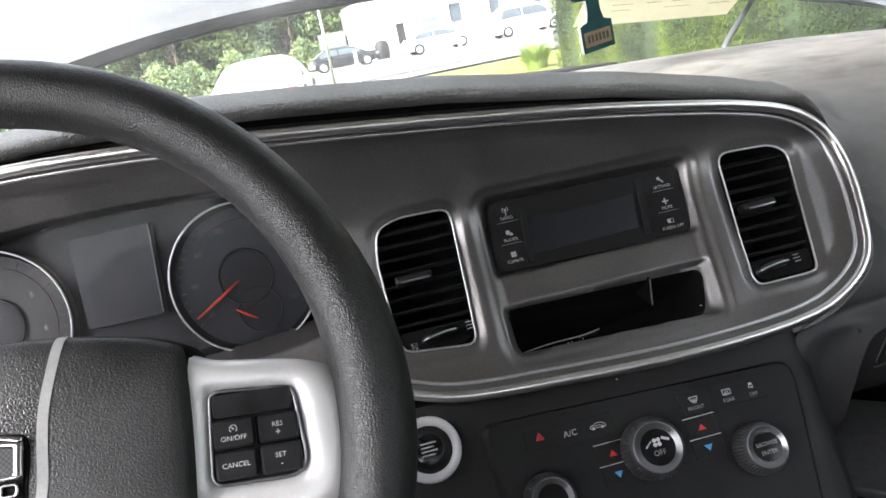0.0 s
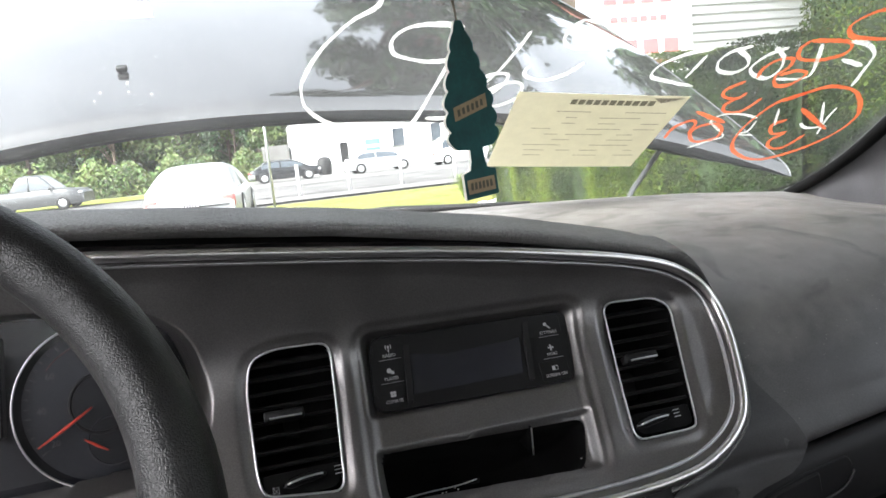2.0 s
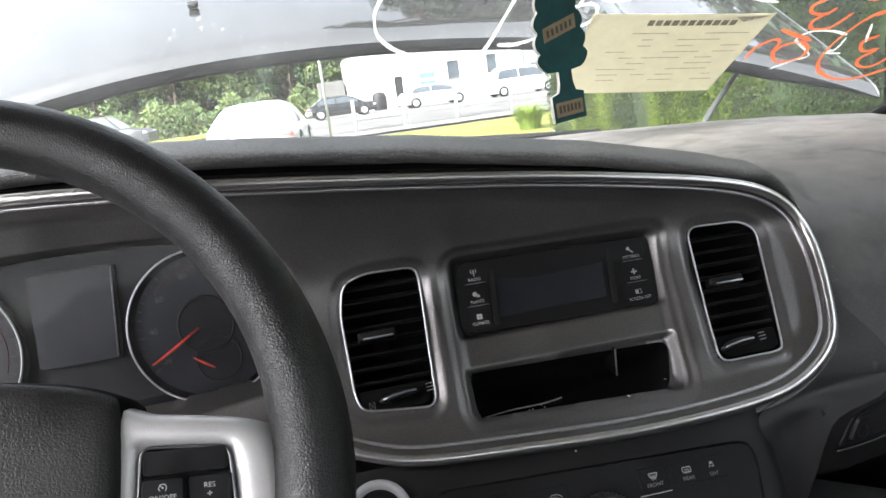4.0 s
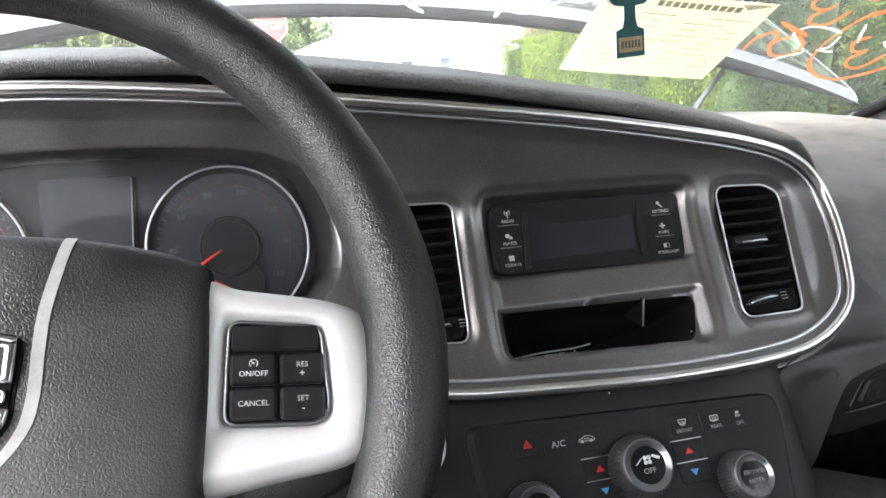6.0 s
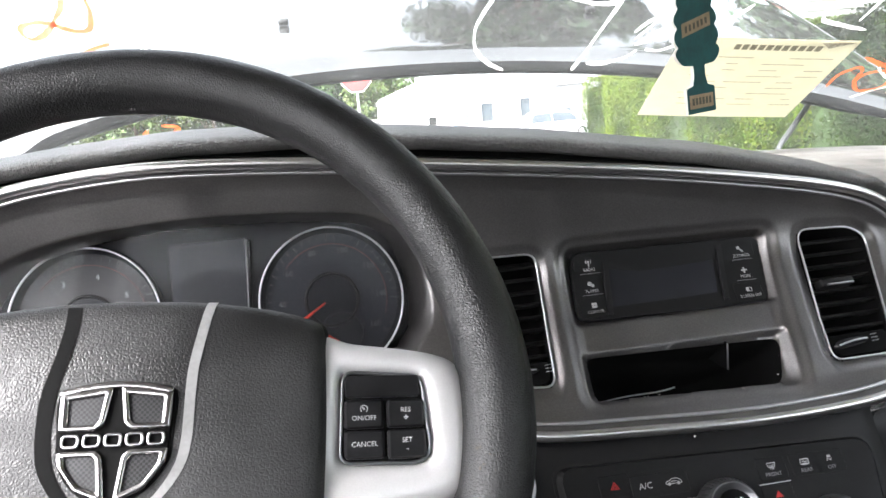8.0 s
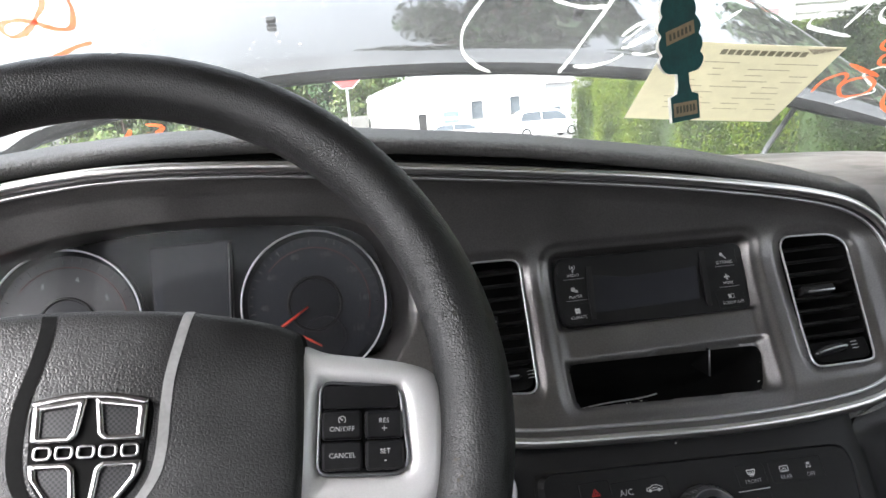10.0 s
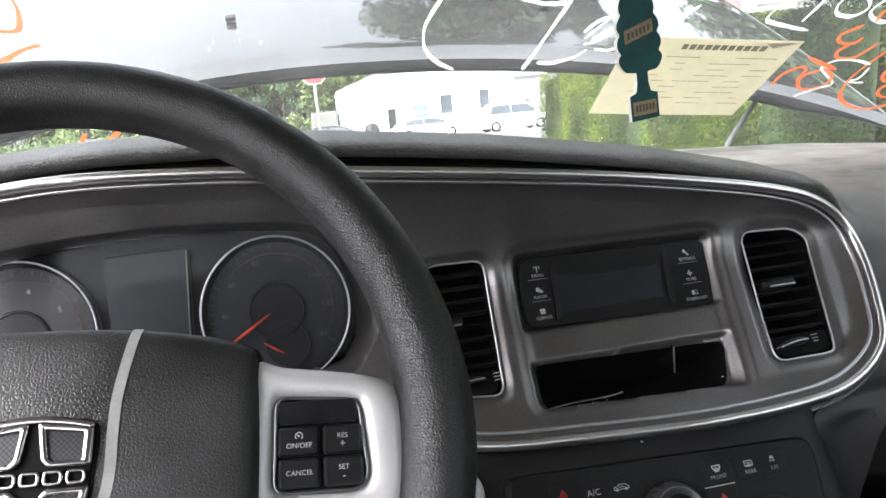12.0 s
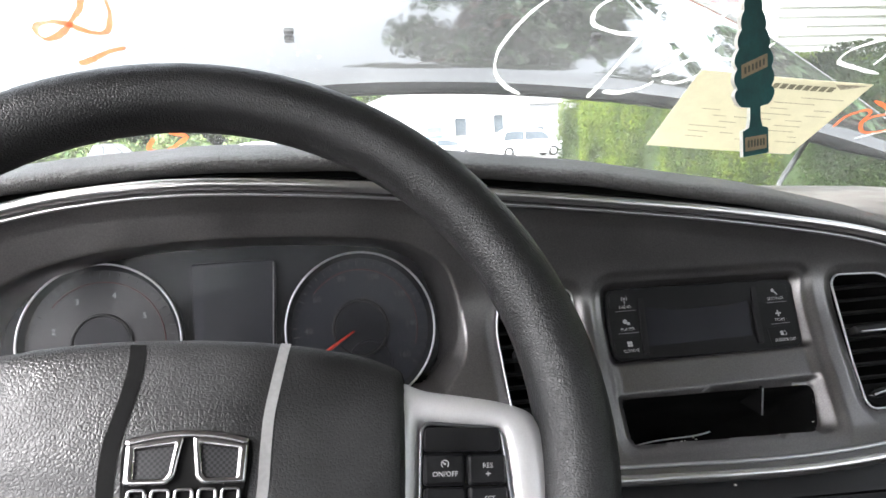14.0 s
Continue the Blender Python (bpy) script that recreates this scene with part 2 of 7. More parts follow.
M["grey_print"] = material("grey_print", (0.22, 0.22, 0.23), 0.5, 0, (300, 0.1))
M["red_print"] = material("red_print", (0.45, 0.02, 0.02), 0.5, 0, (300, 0.1))
M["dial_print"] = material("faint_dial_print", (0.06, 0.06, 0.068), 0.5, 0, (300, 0.1))
M["rev_print"] = material("grey_rev_numbers", (0.24, 0.24, 0.25), 0.5, 0, (300, 0.1))
M["dial_red"] = material("faint_dial_red", (0.09, 0.012, 0.012), 0.5, 0, (300, 0.1))
M["seam_silver"] = material("silver_seam", (0.21, 0.21, 0.21), 0.5, 0.0, (80, 0.15), (600, 0.1))
M["seam_grey"] = material("grey_seam", (0.12, 0.12, 0.12), 0.6, 0.0, (80, 0.1), (600, 0.1))
M["strut"] = material("grey_strut", (0.07, 0.072, 0.074), 0.5, 0.2, (20, 0.2))
M["blue_print"] = material("blue_print", (0.05, 0.25, 0.5), 0.5, 0, (300, 0.1))
M["needle"] = material("needle_red", (0.75, 0.06, 0.035), 0.45, 0, (300, 0.08))
M["dial"] = material("dial_face", (0.014, 0.0155, 0.021), 0.45, 0, (20, 0.15), (600, 0.1), rough_var=0.05, spec=0.25)
M["rev_dial"] = material("rev_dial_face", (0.030, 0.029, 0.030), 0.45, 0, (20, 0.15), (600, 0.1), rough_var=0.05, spec=0.25)
M["dial_dark"] = material("dial_centre", (0.008, 0.0085, 0.0115), 0.5, 0, (30, 0.15), spec=0.2)
M["collar"] = material("satin_grey_collar", (0.34, 0.335, 0.34), 0.45, 0.3, (14, 0.08), (900, 0.1), rough_var=0.05)
M["silver"] = material("silver_paint", (0.62, 0.614, 0.616), 0.34, 0.45, (18, 0.05), (1200, 0.05), rough_var=0.05)
M["knob"] = material("dull_grey_knob", (0.042, 0.042, 0.044), 0.42, 0.2, (60, 0.12), (900, 0.15), rough_var=0.06)
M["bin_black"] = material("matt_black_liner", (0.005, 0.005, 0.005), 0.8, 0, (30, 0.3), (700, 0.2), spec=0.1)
M["ring_grey"] = material("matt_silver_ring", (0.45, 0.45, 0.46), 0.5, 0.2, (60, 0.08), (900, 0.08))
M["dim_ring"] = material("dull_ring_metal", (0.2, 0.2, 0.21), 0.35, 0.9, (40, 0.08), rough_var=0.04)
M["stain"] = material("dried_stain", (0.045, 0.038, 0.028), 0.8, 0, (200, 0.3))
M["fabric"] = material("pale_grey_fabric", (0.58, 0.565, 0.54), 0.9, 0, (4, 0.1), (600, 0.2), (900, 0.0003))
M["pillar"] = material("grey_pillar_trim", (0.085, 0.085, 0.09), 0.75, 0, (5, 0.3), (700, 0.15), (900, 0.0002), spec=0.3)
M["rubber"] = material("black_rubber", (0.012, 0.012, 0.012), 0.6, 0, (20, 0.3), (500, 0.2))
M["carpet"] = material("dark_floor_mat", (0.03, 0.03, 0.032), 0.9, 0, (8, 0.4), (350, 0.5), (400, 0.002))
M["door_trim"] = material("door_trim_vinyl", (0.03, 0.03, 0.032), 0.55, 0, (6, 0.25), (600, 0.2), cells=(450, 0.00015))
M["paper"] = paint_pen("cream_paper", (0.74, 0.715, 0.585), 0.03)
M["heading_ink"] = material("grey_heading_ink", (0.24, 0.23, 0.17), 0.8, 0, (300, 0.2))
M["ink"] = material("faded_ink", (0.42, 0.39, 0.31), 0.8, 0, (300, 0.3))
M["white_marker"] = paint_pen("white_paint_pen", (0.88, 0.9, 0.82), worn=0.5)
M["orange_marker"] = paint_pen("orange_paint_pen", (0.85, 0.17, 0.06), worn=0.3)
M["tree_card"] = material("dark_teal_card", (0.005, 0.085, 0.09), 0.6, 0, (60, 0.2), (500, 0.15))
M["card_edge"] = material("raw_card_edge", (0.75, 0.74, 0.68), 0.8, 0, (60, 0.1))
M["card_label"] = material("tan_label", (0.4, 0.3, 0.19), 0.7, 0, (90, 0.15))
M["label_print"] = material("dark_tan_print", (0.12, 0.11, 0.08), 0.7, 0, (90, 0.15))
M["string"] = material("string", (0.35, 0.3, 0.22), 0.9, 0, (200, 0.3))
M["hood"] = material("dark_silver_paint", (0.132, 0.131, 0.131), 0.06, 0.75, (6, 0.1), (500, 0.08), rough_var=0.03, coat=1.0)
M["hood_under"] = material("hood_underside_grey", (0.03, 0.031, 0.034), 0.5, 0.2, (10, 0.2), (400, 0.2))



def woven(name, dark, light, squares):
    """A fine woven check with a little relief."""
    m = material(name, dark, 0.4, 0.3)
    n, l = m.node_tree.nodes, m.node_tree.links
    check, where, bp = n.new("ShaderNodeTexChecker"), n.new("ShaderNodeTexCoord"), n.new("ShaderNodeBump")
    check.inputs["Color1"].default_value, check.inputs["Color2"].default_value = (*dark, 1), (*light, 1)
    check.inputs["Scale"].default_value = squares
    bp.inputs["Distance"].default_value = 0.0004
    l.new(where.outputs["Object"], check.inputs["Vector"])
    l.new(check.outputs["Fac"], bp.inputs["Height"])
    l.new(check.outputs["Color"], n["Principled BSDF"].inputs["Base Color"])
    l.new(bp.outputs[0], n["Principled BSDF"].inputs["Normal"])
    return m


M["woven"] = woven("dark_woven_field", (0.008, 0.008, 0.009), (0.03, 0.03, 0.032), 900)


M["tint"] = dusty_glass("tinted_glass", (0.45, 0.47, 0.46))
M["glass"] = dusty_glass("dusty_clear_glass")
M["lens"] = hazy_lens("instrument_lens", 0.013)
# outdoors
M["asphalt"] = material("pale_asphalt", (0.145, 0.14, 0.135), 0.9, 0, (0.35, 0.25), (40, 0.3), (60, 0.01))
M["lot"] = material("worn_asphalt", (0.125, 0.122, 0.118), 0.9, 0, (0.5, 0.3), (45, 0.35), (60, 0.01))
M["concrete"] = material("concrete", (0.175, 0.171, 0.162), 0.85, 0, (0.8, 0.15), (50, 0.15), (80, 0.004))
M["lawn"] = material("mown_grass", (0.22, 0.27, 0.03), 0.9, 0, (0.7, 0.25), (60, 0.4), (70, 0.03), second=(0.36, 0.36, 0.06))
M["blade"] = material("grass_blades", (0.2, 0.28, 0.04), 0.8, 0, island=0.35)
M["hedge_leaf"] = material("hedge_leaves", (0.028, 0.06, 0.006), 0.7, 0, (1.6, 0.5), island=0.28, second=(0.095, 0.13, 0.012), spec=0.2)
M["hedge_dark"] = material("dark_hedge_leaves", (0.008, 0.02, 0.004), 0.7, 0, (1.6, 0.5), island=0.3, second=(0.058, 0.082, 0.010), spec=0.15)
# leaf colour darkened to stand for the tall hedge's shade
M["hedge_shady"] = material("shaded_hedge_leaves", (0.006, 0.014, 0.003), 0.7, 0, (1.6, 0.5), island=0.3, second=(0.022, 0.040, 0.006), spec=0.15)
# core colour stands for the shade between the leaves
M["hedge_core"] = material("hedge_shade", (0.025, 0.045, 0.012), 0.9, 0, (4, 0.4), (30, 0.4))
M["leaf"] = material("tree_leaves", (0.06, 0.11, 0.028), 0.6, 0, (0.5, 0.4), island=0.5, second=(0.12, 0.155, 0.035))
M["leaf_dark"] = material("dark_tree_leaves", (0.03, 0.06, 0.018), 0.6, 0, (0.6, 0.4), island=0.45)
M["bark"] = material("bark", (0.13, 0.1, 0.075), 0.9, 0, (3, 0.3), (30, 0.4), (25, 0.02), stretch=(1, 1, 0.25))
M["render_white"] = material("white_render", (0.8, 0.8, 0.78), 0.8, 0, (0.4, 0.06), (30, 0.06), (60, 0.003))
M["siding"] = material("pale_grey_siding", (0.32, 0.325, 0.335), 0.6, 0, (1.5, 0.06), (60, 0.06), random_object=0.04)
M["roofing"] = material("red_brown_roof", (0.3, 0.12, 0.08), 0.8, 0, (2, 0.2), (30, 0.25))
M["win_glass"] = material("dark_window_glass", (0.07, 0.085, 0.1), 0.3, 0, (2, 0.15))
M["sign_white"] = material("white_sign_board", (0.82, 0.81, 0.82), 0.5, 0, (3, 0.04))
M["sticker"] = paint_pen("white_sticker_paper", (0.88, 0.88, 0.86), 0.03)
M["sign_pink"] = material("faded_red_print", (0.58, 0.17, 0.18), 0.6, 0, (6, 0.1))
M["stop_red"] = material("sign_red", (0.5, 0.06, 0.06), 0.5, 0, (4, 0.1))
M["galv"] = material("galvanised_steel", (0.42, 0.44, 0.43), 0.45, 0.7, (6, 0.15), (90, 0.1))
M["car_white"] = material("white_car_paint", (0.75, 0.76, 0.76), 0.25, 0, (1.5, 0.03), coat=0.6)
# pale base colour stands for the sky mirrored in the glass
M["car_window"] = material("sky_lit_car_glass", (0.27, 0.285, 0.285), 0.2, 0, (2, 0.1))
M["car_pale"] = material("pale_silver_car_paint", (0.4, 0.42, 0.42), 0.3, 0.1, (1.5, 0.04), coat=0.5)
M["emblem_chrome"] = material("warm_grey_chrome", (0.45, 0.435, 0.435), 0.22, 1.0, (300, 0.05))
M["blue_sign"] = material("pale_blue_print", (0.12, 0.35, 0.6), 0.6, 0, (3, 0.1))
M["car_silver"] = material("silver_car_paint", (0.52, 0.53, 0.54), 0.3, 0.5, (1.5, 0.04), coat=0.6)
M["car_grey"] = material("grey_car_paint", (0.06, 0.063, 0.066), 0.35, 0.1, (1.5, 0.06), coat=0.3)
M["car_black"] = material("black_car_paint", (0.02, 0.022, 0.025), 0.25, 0.3, (1.5, 0.1), coat=0.6)
M["tail_red"] = material("tail_light_red", (0.45, 0.09, 0.08), 0.3, 0, (20, 0.1))
M["lamp_clear"] = material("headlight_clear", (0.6, 0.6, 0.6), 0.15, 0.3, (20, 0.1))


# ---- mesh helpers ----
def smooth(me, on=True):
    me.polygons.foreach_set("use_smooth", [on] * len(me.polygons))
    return me


def data(name, verts, faces, soft=True):
    me = bpy.data.meshes.new(name)
    me.from_pydata([tuple(v) for v in verts], [], faces)
    me.update()
    return smooth(me, soft)


def part(name, me, mat, parent=None, label="", m=None):
    """Links a mesh (or bmesh) as one object, under parent if there is one."""
    if isinstance(me, bmesh.types.BMesh):
        bm, me = me, bpy.data.meshes.new(name)
        bm.to_mesh(me)
        bm.free()
    ob = new(name, me)
    if not me.materials:
        me.materials.append(mat)
    if parent is not None:
        ob.parent = parent
    if m is not None:
        ob.matrix_basis = m
    if label:
        tagged(ob, label)
    return ob


def thing(name, label, category, m=None, group="", kind=""):
    ob = new(name)
    ob.empty_display_size = 0.05
    if m is not None:
        ob.matrix_basis = m
    return tagged(ob, label, category, group, kind)


def rbox(sx, sy, sz, bevel=0.0, seg=2, at=(0, 0, 0)):
    bm = bmesh.new()
    bmesh.ops.create_cube(bm, size=1, matrix=Matrix.Translation(at) @ Matrix.Diagonal((sx, sy, sz, 1)))
    if bevel:
        bmesh.ops.bevel(bm, geom=bm.edges[:], offset=bevel, segments=seg, profile=0.6, affect="EDGES")
    for f in bm.faces:
        f.smooth = bool(bevel)
    return bm


def catmull(pts, per=8, closed=False):
    """A smooth curve through points of any dimension."""
    p = [np.array(q, float) for q in pts]
    n, out = len(p), []
    for i in range(n if closed else n - 1):
        a, b, c, d = (p[(i + k) % n] if closed else p[min(max(i + k, 0), n - 1)] for k in (-1, 0, 1, 2))
        for s in np.arange(per) / per:
            out.append(0.5 * (2 * b + (c - a) * s + (2 * a - 5 * b + 4 * c - d) * s * s + (3 * b - a - 3 * c + d) * s**3))
    if not closed:
        out.append(p[-1])
    return out


def rounded(poly, r, seg=5):
    """A polygon (counter-clockwise or not) with its corners rounded by about r."""
    p, out = [np.array(q, float) for q in poly], []
    for i, b in enumerate(p):
        a, c = p[i - 1], p[(i + 1) % len(p)]
        ra = min(r, 0.45 * np.linalg.norm(a - b))
        rc = min(r, 0.45 * np.linalg.norm(c - b))
        s, e = b + (a - b) / np.linalg.norm(a - b) * ra, b + (c - b) / np.linalg.norm(c - b) * rc
        for k in range(seg + 1):
            t = k / seg
            out.append((1 - t) ** 2 * s + 2 * t * (1 - t) * b + t * t * e)
    return out


def tube(path, radius, sides=8, closed=False, flat=(1, 1), up=(0, 0, 1)):
    """A tube along points; radius may be a number or one for each point; flat scales its two cross axes."""
    p = [Vector(q) for q in path]
    n = len(p)
    rad = radius if hasattr(radius, "__len__") else [radius] * n
    verts, faces = [], []
    side_before = None
    for i in range(n):
        a, b = (p[i - 1] if i or closed else p[i]), (p[(i + 1) % n] if i < n - 1 or closed else p[i])
        d = (b - a).normalized()
        side = d.cross(Vector(up))
        if side.length < 1e-4:
            side = side_before or Vector((1, 0, 0))
        side.normalize()
        side_before = side
        other = side.cross(d)
        for k in range(sides):
            w = 2 * math.pi * k / sides
            verts.append(p[i] + (side * (math.cos(w) * flat[0]) + other * (math.sin(w) * flat[1])) * float(rad[i]))
    for i in range(n if closed else n - 1):
        for k in range(sides):
            j = (i + 1) % n
            faces.append((i * sides + k, i * sides + (k + 1) % sides, j * sides + (k + 1) % sides, j * sides + k))
    if not closed:
        faces.append(tuple(range(sides))[::-1])
        faces.append(tuple((n - 1) * sides + k for k in range(sides)))
    return data("tube", verts, faces)


def sheet(rows, closed=False):
    """A surface through rows of points."""
    n, m = len(rows), len(rows[0])
    faces = [(i * m + j, i * m + (j + 1) % m, (i + 1) * m + (j + 1) % m, (i + 1) * m + j) for i in range(n - 1) for j in range(m if closed else m - 1)]
    return data("sheet", [v for r in rows for v in r], faces)


def slab(poly, top, bottom, place, bevel=0.0):
    """A flat piece: polygon poly in a surface, from height bottom to height top over it; place(x, y, height) gives the world point."""
    n = len(poly)
    c = sum((np.array(q, float) for q in poly)) / n
    rings = [[place(q[0], q[1], bottom) for q in poly], [place(q[0], q[1], top - bevel) for q in poly]]
    if bevel:
        ins = []
        for q in poly:
            d = np.array(q, float) - c
            ins.append(c + d * (1 - bevel / max(np.linalg.norm(d), 1e-6)))
        rings.append([place(q[0], q[1], top) for q in ins])
    verts = [v for r in rings for v in r]
    faces = [(k * n + i, k * n + (i + 1) % n, (k + 1) * n + (i + 1) % n, (k + 1) * n + i) for k in range(len(rings) - 1) for i in range(n)]
    last = len(rings) - 1
    verts.append(place(c[0], c[1], top))
    faces += [(last * n + i, last * n + (i + 1) % n, len(verts) - 1) for i in range(n)]
    me = data("slab", verts, faces, False)
    bm = bmesh.new()
    bm.from_mesh(me)
    bmesh.ops.recalc_face_normals(bm, faces=bm.faces)
    bm.to_mesh(me)
    bm.free()
    return me


def lathe(profile, seg=32, place=None):
    """A turned shape: profile of (radius, height) about the z axis."""
    verts, faces = [], []
    for r, h in profile:
        for k in range(seg):
            w = 2 * math.pi * k / seg
            verts.append(Vector((r * math.cos(w), r * math.sin(w), h)))
    for i in range(len(profile) - 1):
        for k in range(seg):
            faces.append((i * seg + k, i * seg + (k + 1) % seg, (i + 1) * seg + (k + 1) % seg, (i + 1) * seg + k))
    faces.append(tuple((len(profile) - 1) * seg + k for k in range(seg)))
    me = data("lathe", verts, faces)
    return me


def text_flat(words, size):
    """The outline of words, centred, as points in a plane and faces."""
    cu = bpy.data.curves.new("words", "FONT")
    cu.body, cu.size, cu.align_x, cu.align_y = words, size, "CENTER", "CENTER"
    cu.resolution_u = 2
    ob = new("words", cu)
    me = bpy.data.meshes.new_from_object(ob.evaluated_get(bpy.context.evaluated_depsgraph_get()))
    verts, faces = [tuple(v.co) for v in me.vertices], [tuple(p.vertices) for p in me.polygons]
    bpy.data.objects.remove(ob)
    bpy.data.curves.remove(cu)
    bpy.data.meshes.remove(me)
    return verts, faces


def lettering(words, size, place, mat, parent, wide=1.0):
    verts, faces = text_flat(words, size)
    return part("lettering", data("lettering", [place(x * wide, y) for x, y, _ in verts], faces, False), mat, parent)


def stroke(points, width, place, per=16):
    """A flat pen stroke with ragged edges through points of a surface."""
    p = catmull(points, per)
    rnd = random.Random(int(points[0][0] * 7919 + points[0][1] * 104729))
    verts, faces = [], []
    for i, q in enumerate(p):
        d = p[min(i + 1, len(p) - 1)] - p[max(i - 1, 0)]
        d = d / max(np.linalg.norm(d), 1e-9)
        w = width * (0.85 + 0.2 * math.sin(i * 0.13)) * min(1.0, 0.4 + 0.15 * min(i, len(p) - 1 - i))
        for s in (-1, 1):
            r = w / 2 * (0.8 + 0.35 * rnd.random())
            verts.append(place(q[0] - s * d[1] * r, q[1] + s * d[0] * r))
    faces = [(2 * i, 2 * i + 1, 2 * i + 3, 2 * i + 2) for i in range(len(p) - 1)]
    return data("stroke", verts, faces)


# ---- the car's interior: surfaces ----
def ss(t):
    t = np.clip(t, 0, 1)
    return t * t * (3 - 2 * t)


def panel_y(z):
    """The instrument panel's face: it leans back below and comes over again above."""
    soft = 0.012 * np.log1p(np.exp(np.clip((z - 1.02) / 0.012, -40, 40)))
    return 0.75 * (z - 1) - soft


def on_panel(x, z, off=0.0):
    k = (panel_y(z + 0.001) - panel_y(z - 0.001)) / 0.002
    n = Vector((0, -1, k)).normalized()
    return Vector((x, panel_y(z), z)) + n * float(off)


def panel_pose(x, z, off=0.0, turn=0.0):
    k = (panel_y(z + 0.004) - panel_y(z - 0.004)) / 0.008
    n, up = Vector((0, -1, k)).normalized(), Vector((0, k, 1)).normalized()
    m = Matrix((Vector((1, 0, 0)), up, n)).transposed().to_4x4()
    m.translation = on_panel(x, z, off)
    return m @ pose(0, 0, 0, 0, 0, turn)


def flat_on(cx, cz):
    """The plane that touches the panel there, for flat pieces."""
    k = (panel_y(cz + 0.02) - panel_y(cz - 0.02)) / 0.04
    n, mid = Vector((0, -1, k)).normalized(), on_panel(cx, cz)
    return lambda x, z, off: mid + Vector((x - cx, k * (z - cz), z - cz)) + n * float(off)


def printed(cx, cz, off):
    """Places flat print, centred there, on the panel."""
    m = panel_pose(cx, cz, off)
    return lambda x, y: m @ Vector((x, y, 0))


def cm(pts):
    return [(x / 100, z / 100) for x, z in pts]


def distance(p, poly):
    """Signed distance of points to a closed polygon, negative inside."""
    a = np.array(poly)
    b = np.roll(a, -1, 0)
    best, inside = np.full(len(p), 1e9), np.zeros(len(p), bool)
    for s, e in zip(a, b):
        d = e - s
        t = np.clip(((p - s) @ d) / (d @ d + 1e-12), 0, 1)
        best = np.minimum(best, np.linalg.norm(p - s - t[:, None] * d, axis=1))
        cross = (s[1] > p[:, 1]) != (e[1] > p[:, 1])
        with np.errstate(divide="ignore", invalid="ignore"):
            inside ^= cross & (p[:, 0] < (e[0] - s[0]) * (p[:, 1] - s[1]) / (e[1] - s[1] + 1e-15) + s[0])
    return np.where(inside, -best, best)


RIM = catmull(cm([(-60, 104), (-59.5, 109), (-57, 111.4), (-52, 112.5), (-47.6, 113.2), (-41, 113.6), (-33, 113.2), (-24, 112.35), (-14.2, 111.2), (-7.6, 110.35), (-0.7, 109.4), (6.5, 108.2), (14, 106.7), (18.8, 105.1), (21.7, 102.7), (22.7, 99.4), (22.0, 95.5), (20.6, 92.7), (17.2, 90.75), (12.6, 89.85), (3.5, 89.6), (-6.1, 90.0), (-13.6, 90.5), (-17.6, 91.4), (-22, 93), (-30, 94), (-50, 93.6), (-58, 96)]), 6, True)
LEFT_VENT = rounded(cm([(-17.9, 100.5), (-17.4, 102.7), (-15.6, 103.3), (-11.5, 103.2), (-11.2, 102.0), (-11.75, 93.6), (-17.3, 94.1), (-17.75, 95.0)]), 0.009)
RIGHT_VENT = rounded(cm([(12.4, 102.6), (17.2, 102.4), (18.7, 101.4), (17.0, 93.0), (16.3, 92.8), (11.35, 92.8), (11.6, 95.0)]), 0.009)
FRAME = rounded(cm([(-8.9, 103.5), (9.7, 103.2), (8.35, 91.4), (-9.45, 92.0)]), 0.012)
BIN = rounded(cm([(-8.7, 95.35), (8.05, 95.0), (6.9, 91.9), (-8.7, 92.4)]), 0.009)
UNIT = rounded(cm([(-8.1, 102.75), (9.2, 102.45), (8.5, 97.5), (-8.5, 97.85)]), 0.010)
CLUSTER = catmull(cm([(-20.4, 100.3), (-21.4, 105.2), (-24, 107.6), (-28, 108.6), (-36, 109.2), (-45, 109.0), (-52, 107.5), (-56.5, 104), (-57, 98.5), (-53, 96.2), (-40, 95.6), (-25, 96.2), (-21.6, 97.8)]), 6, True)


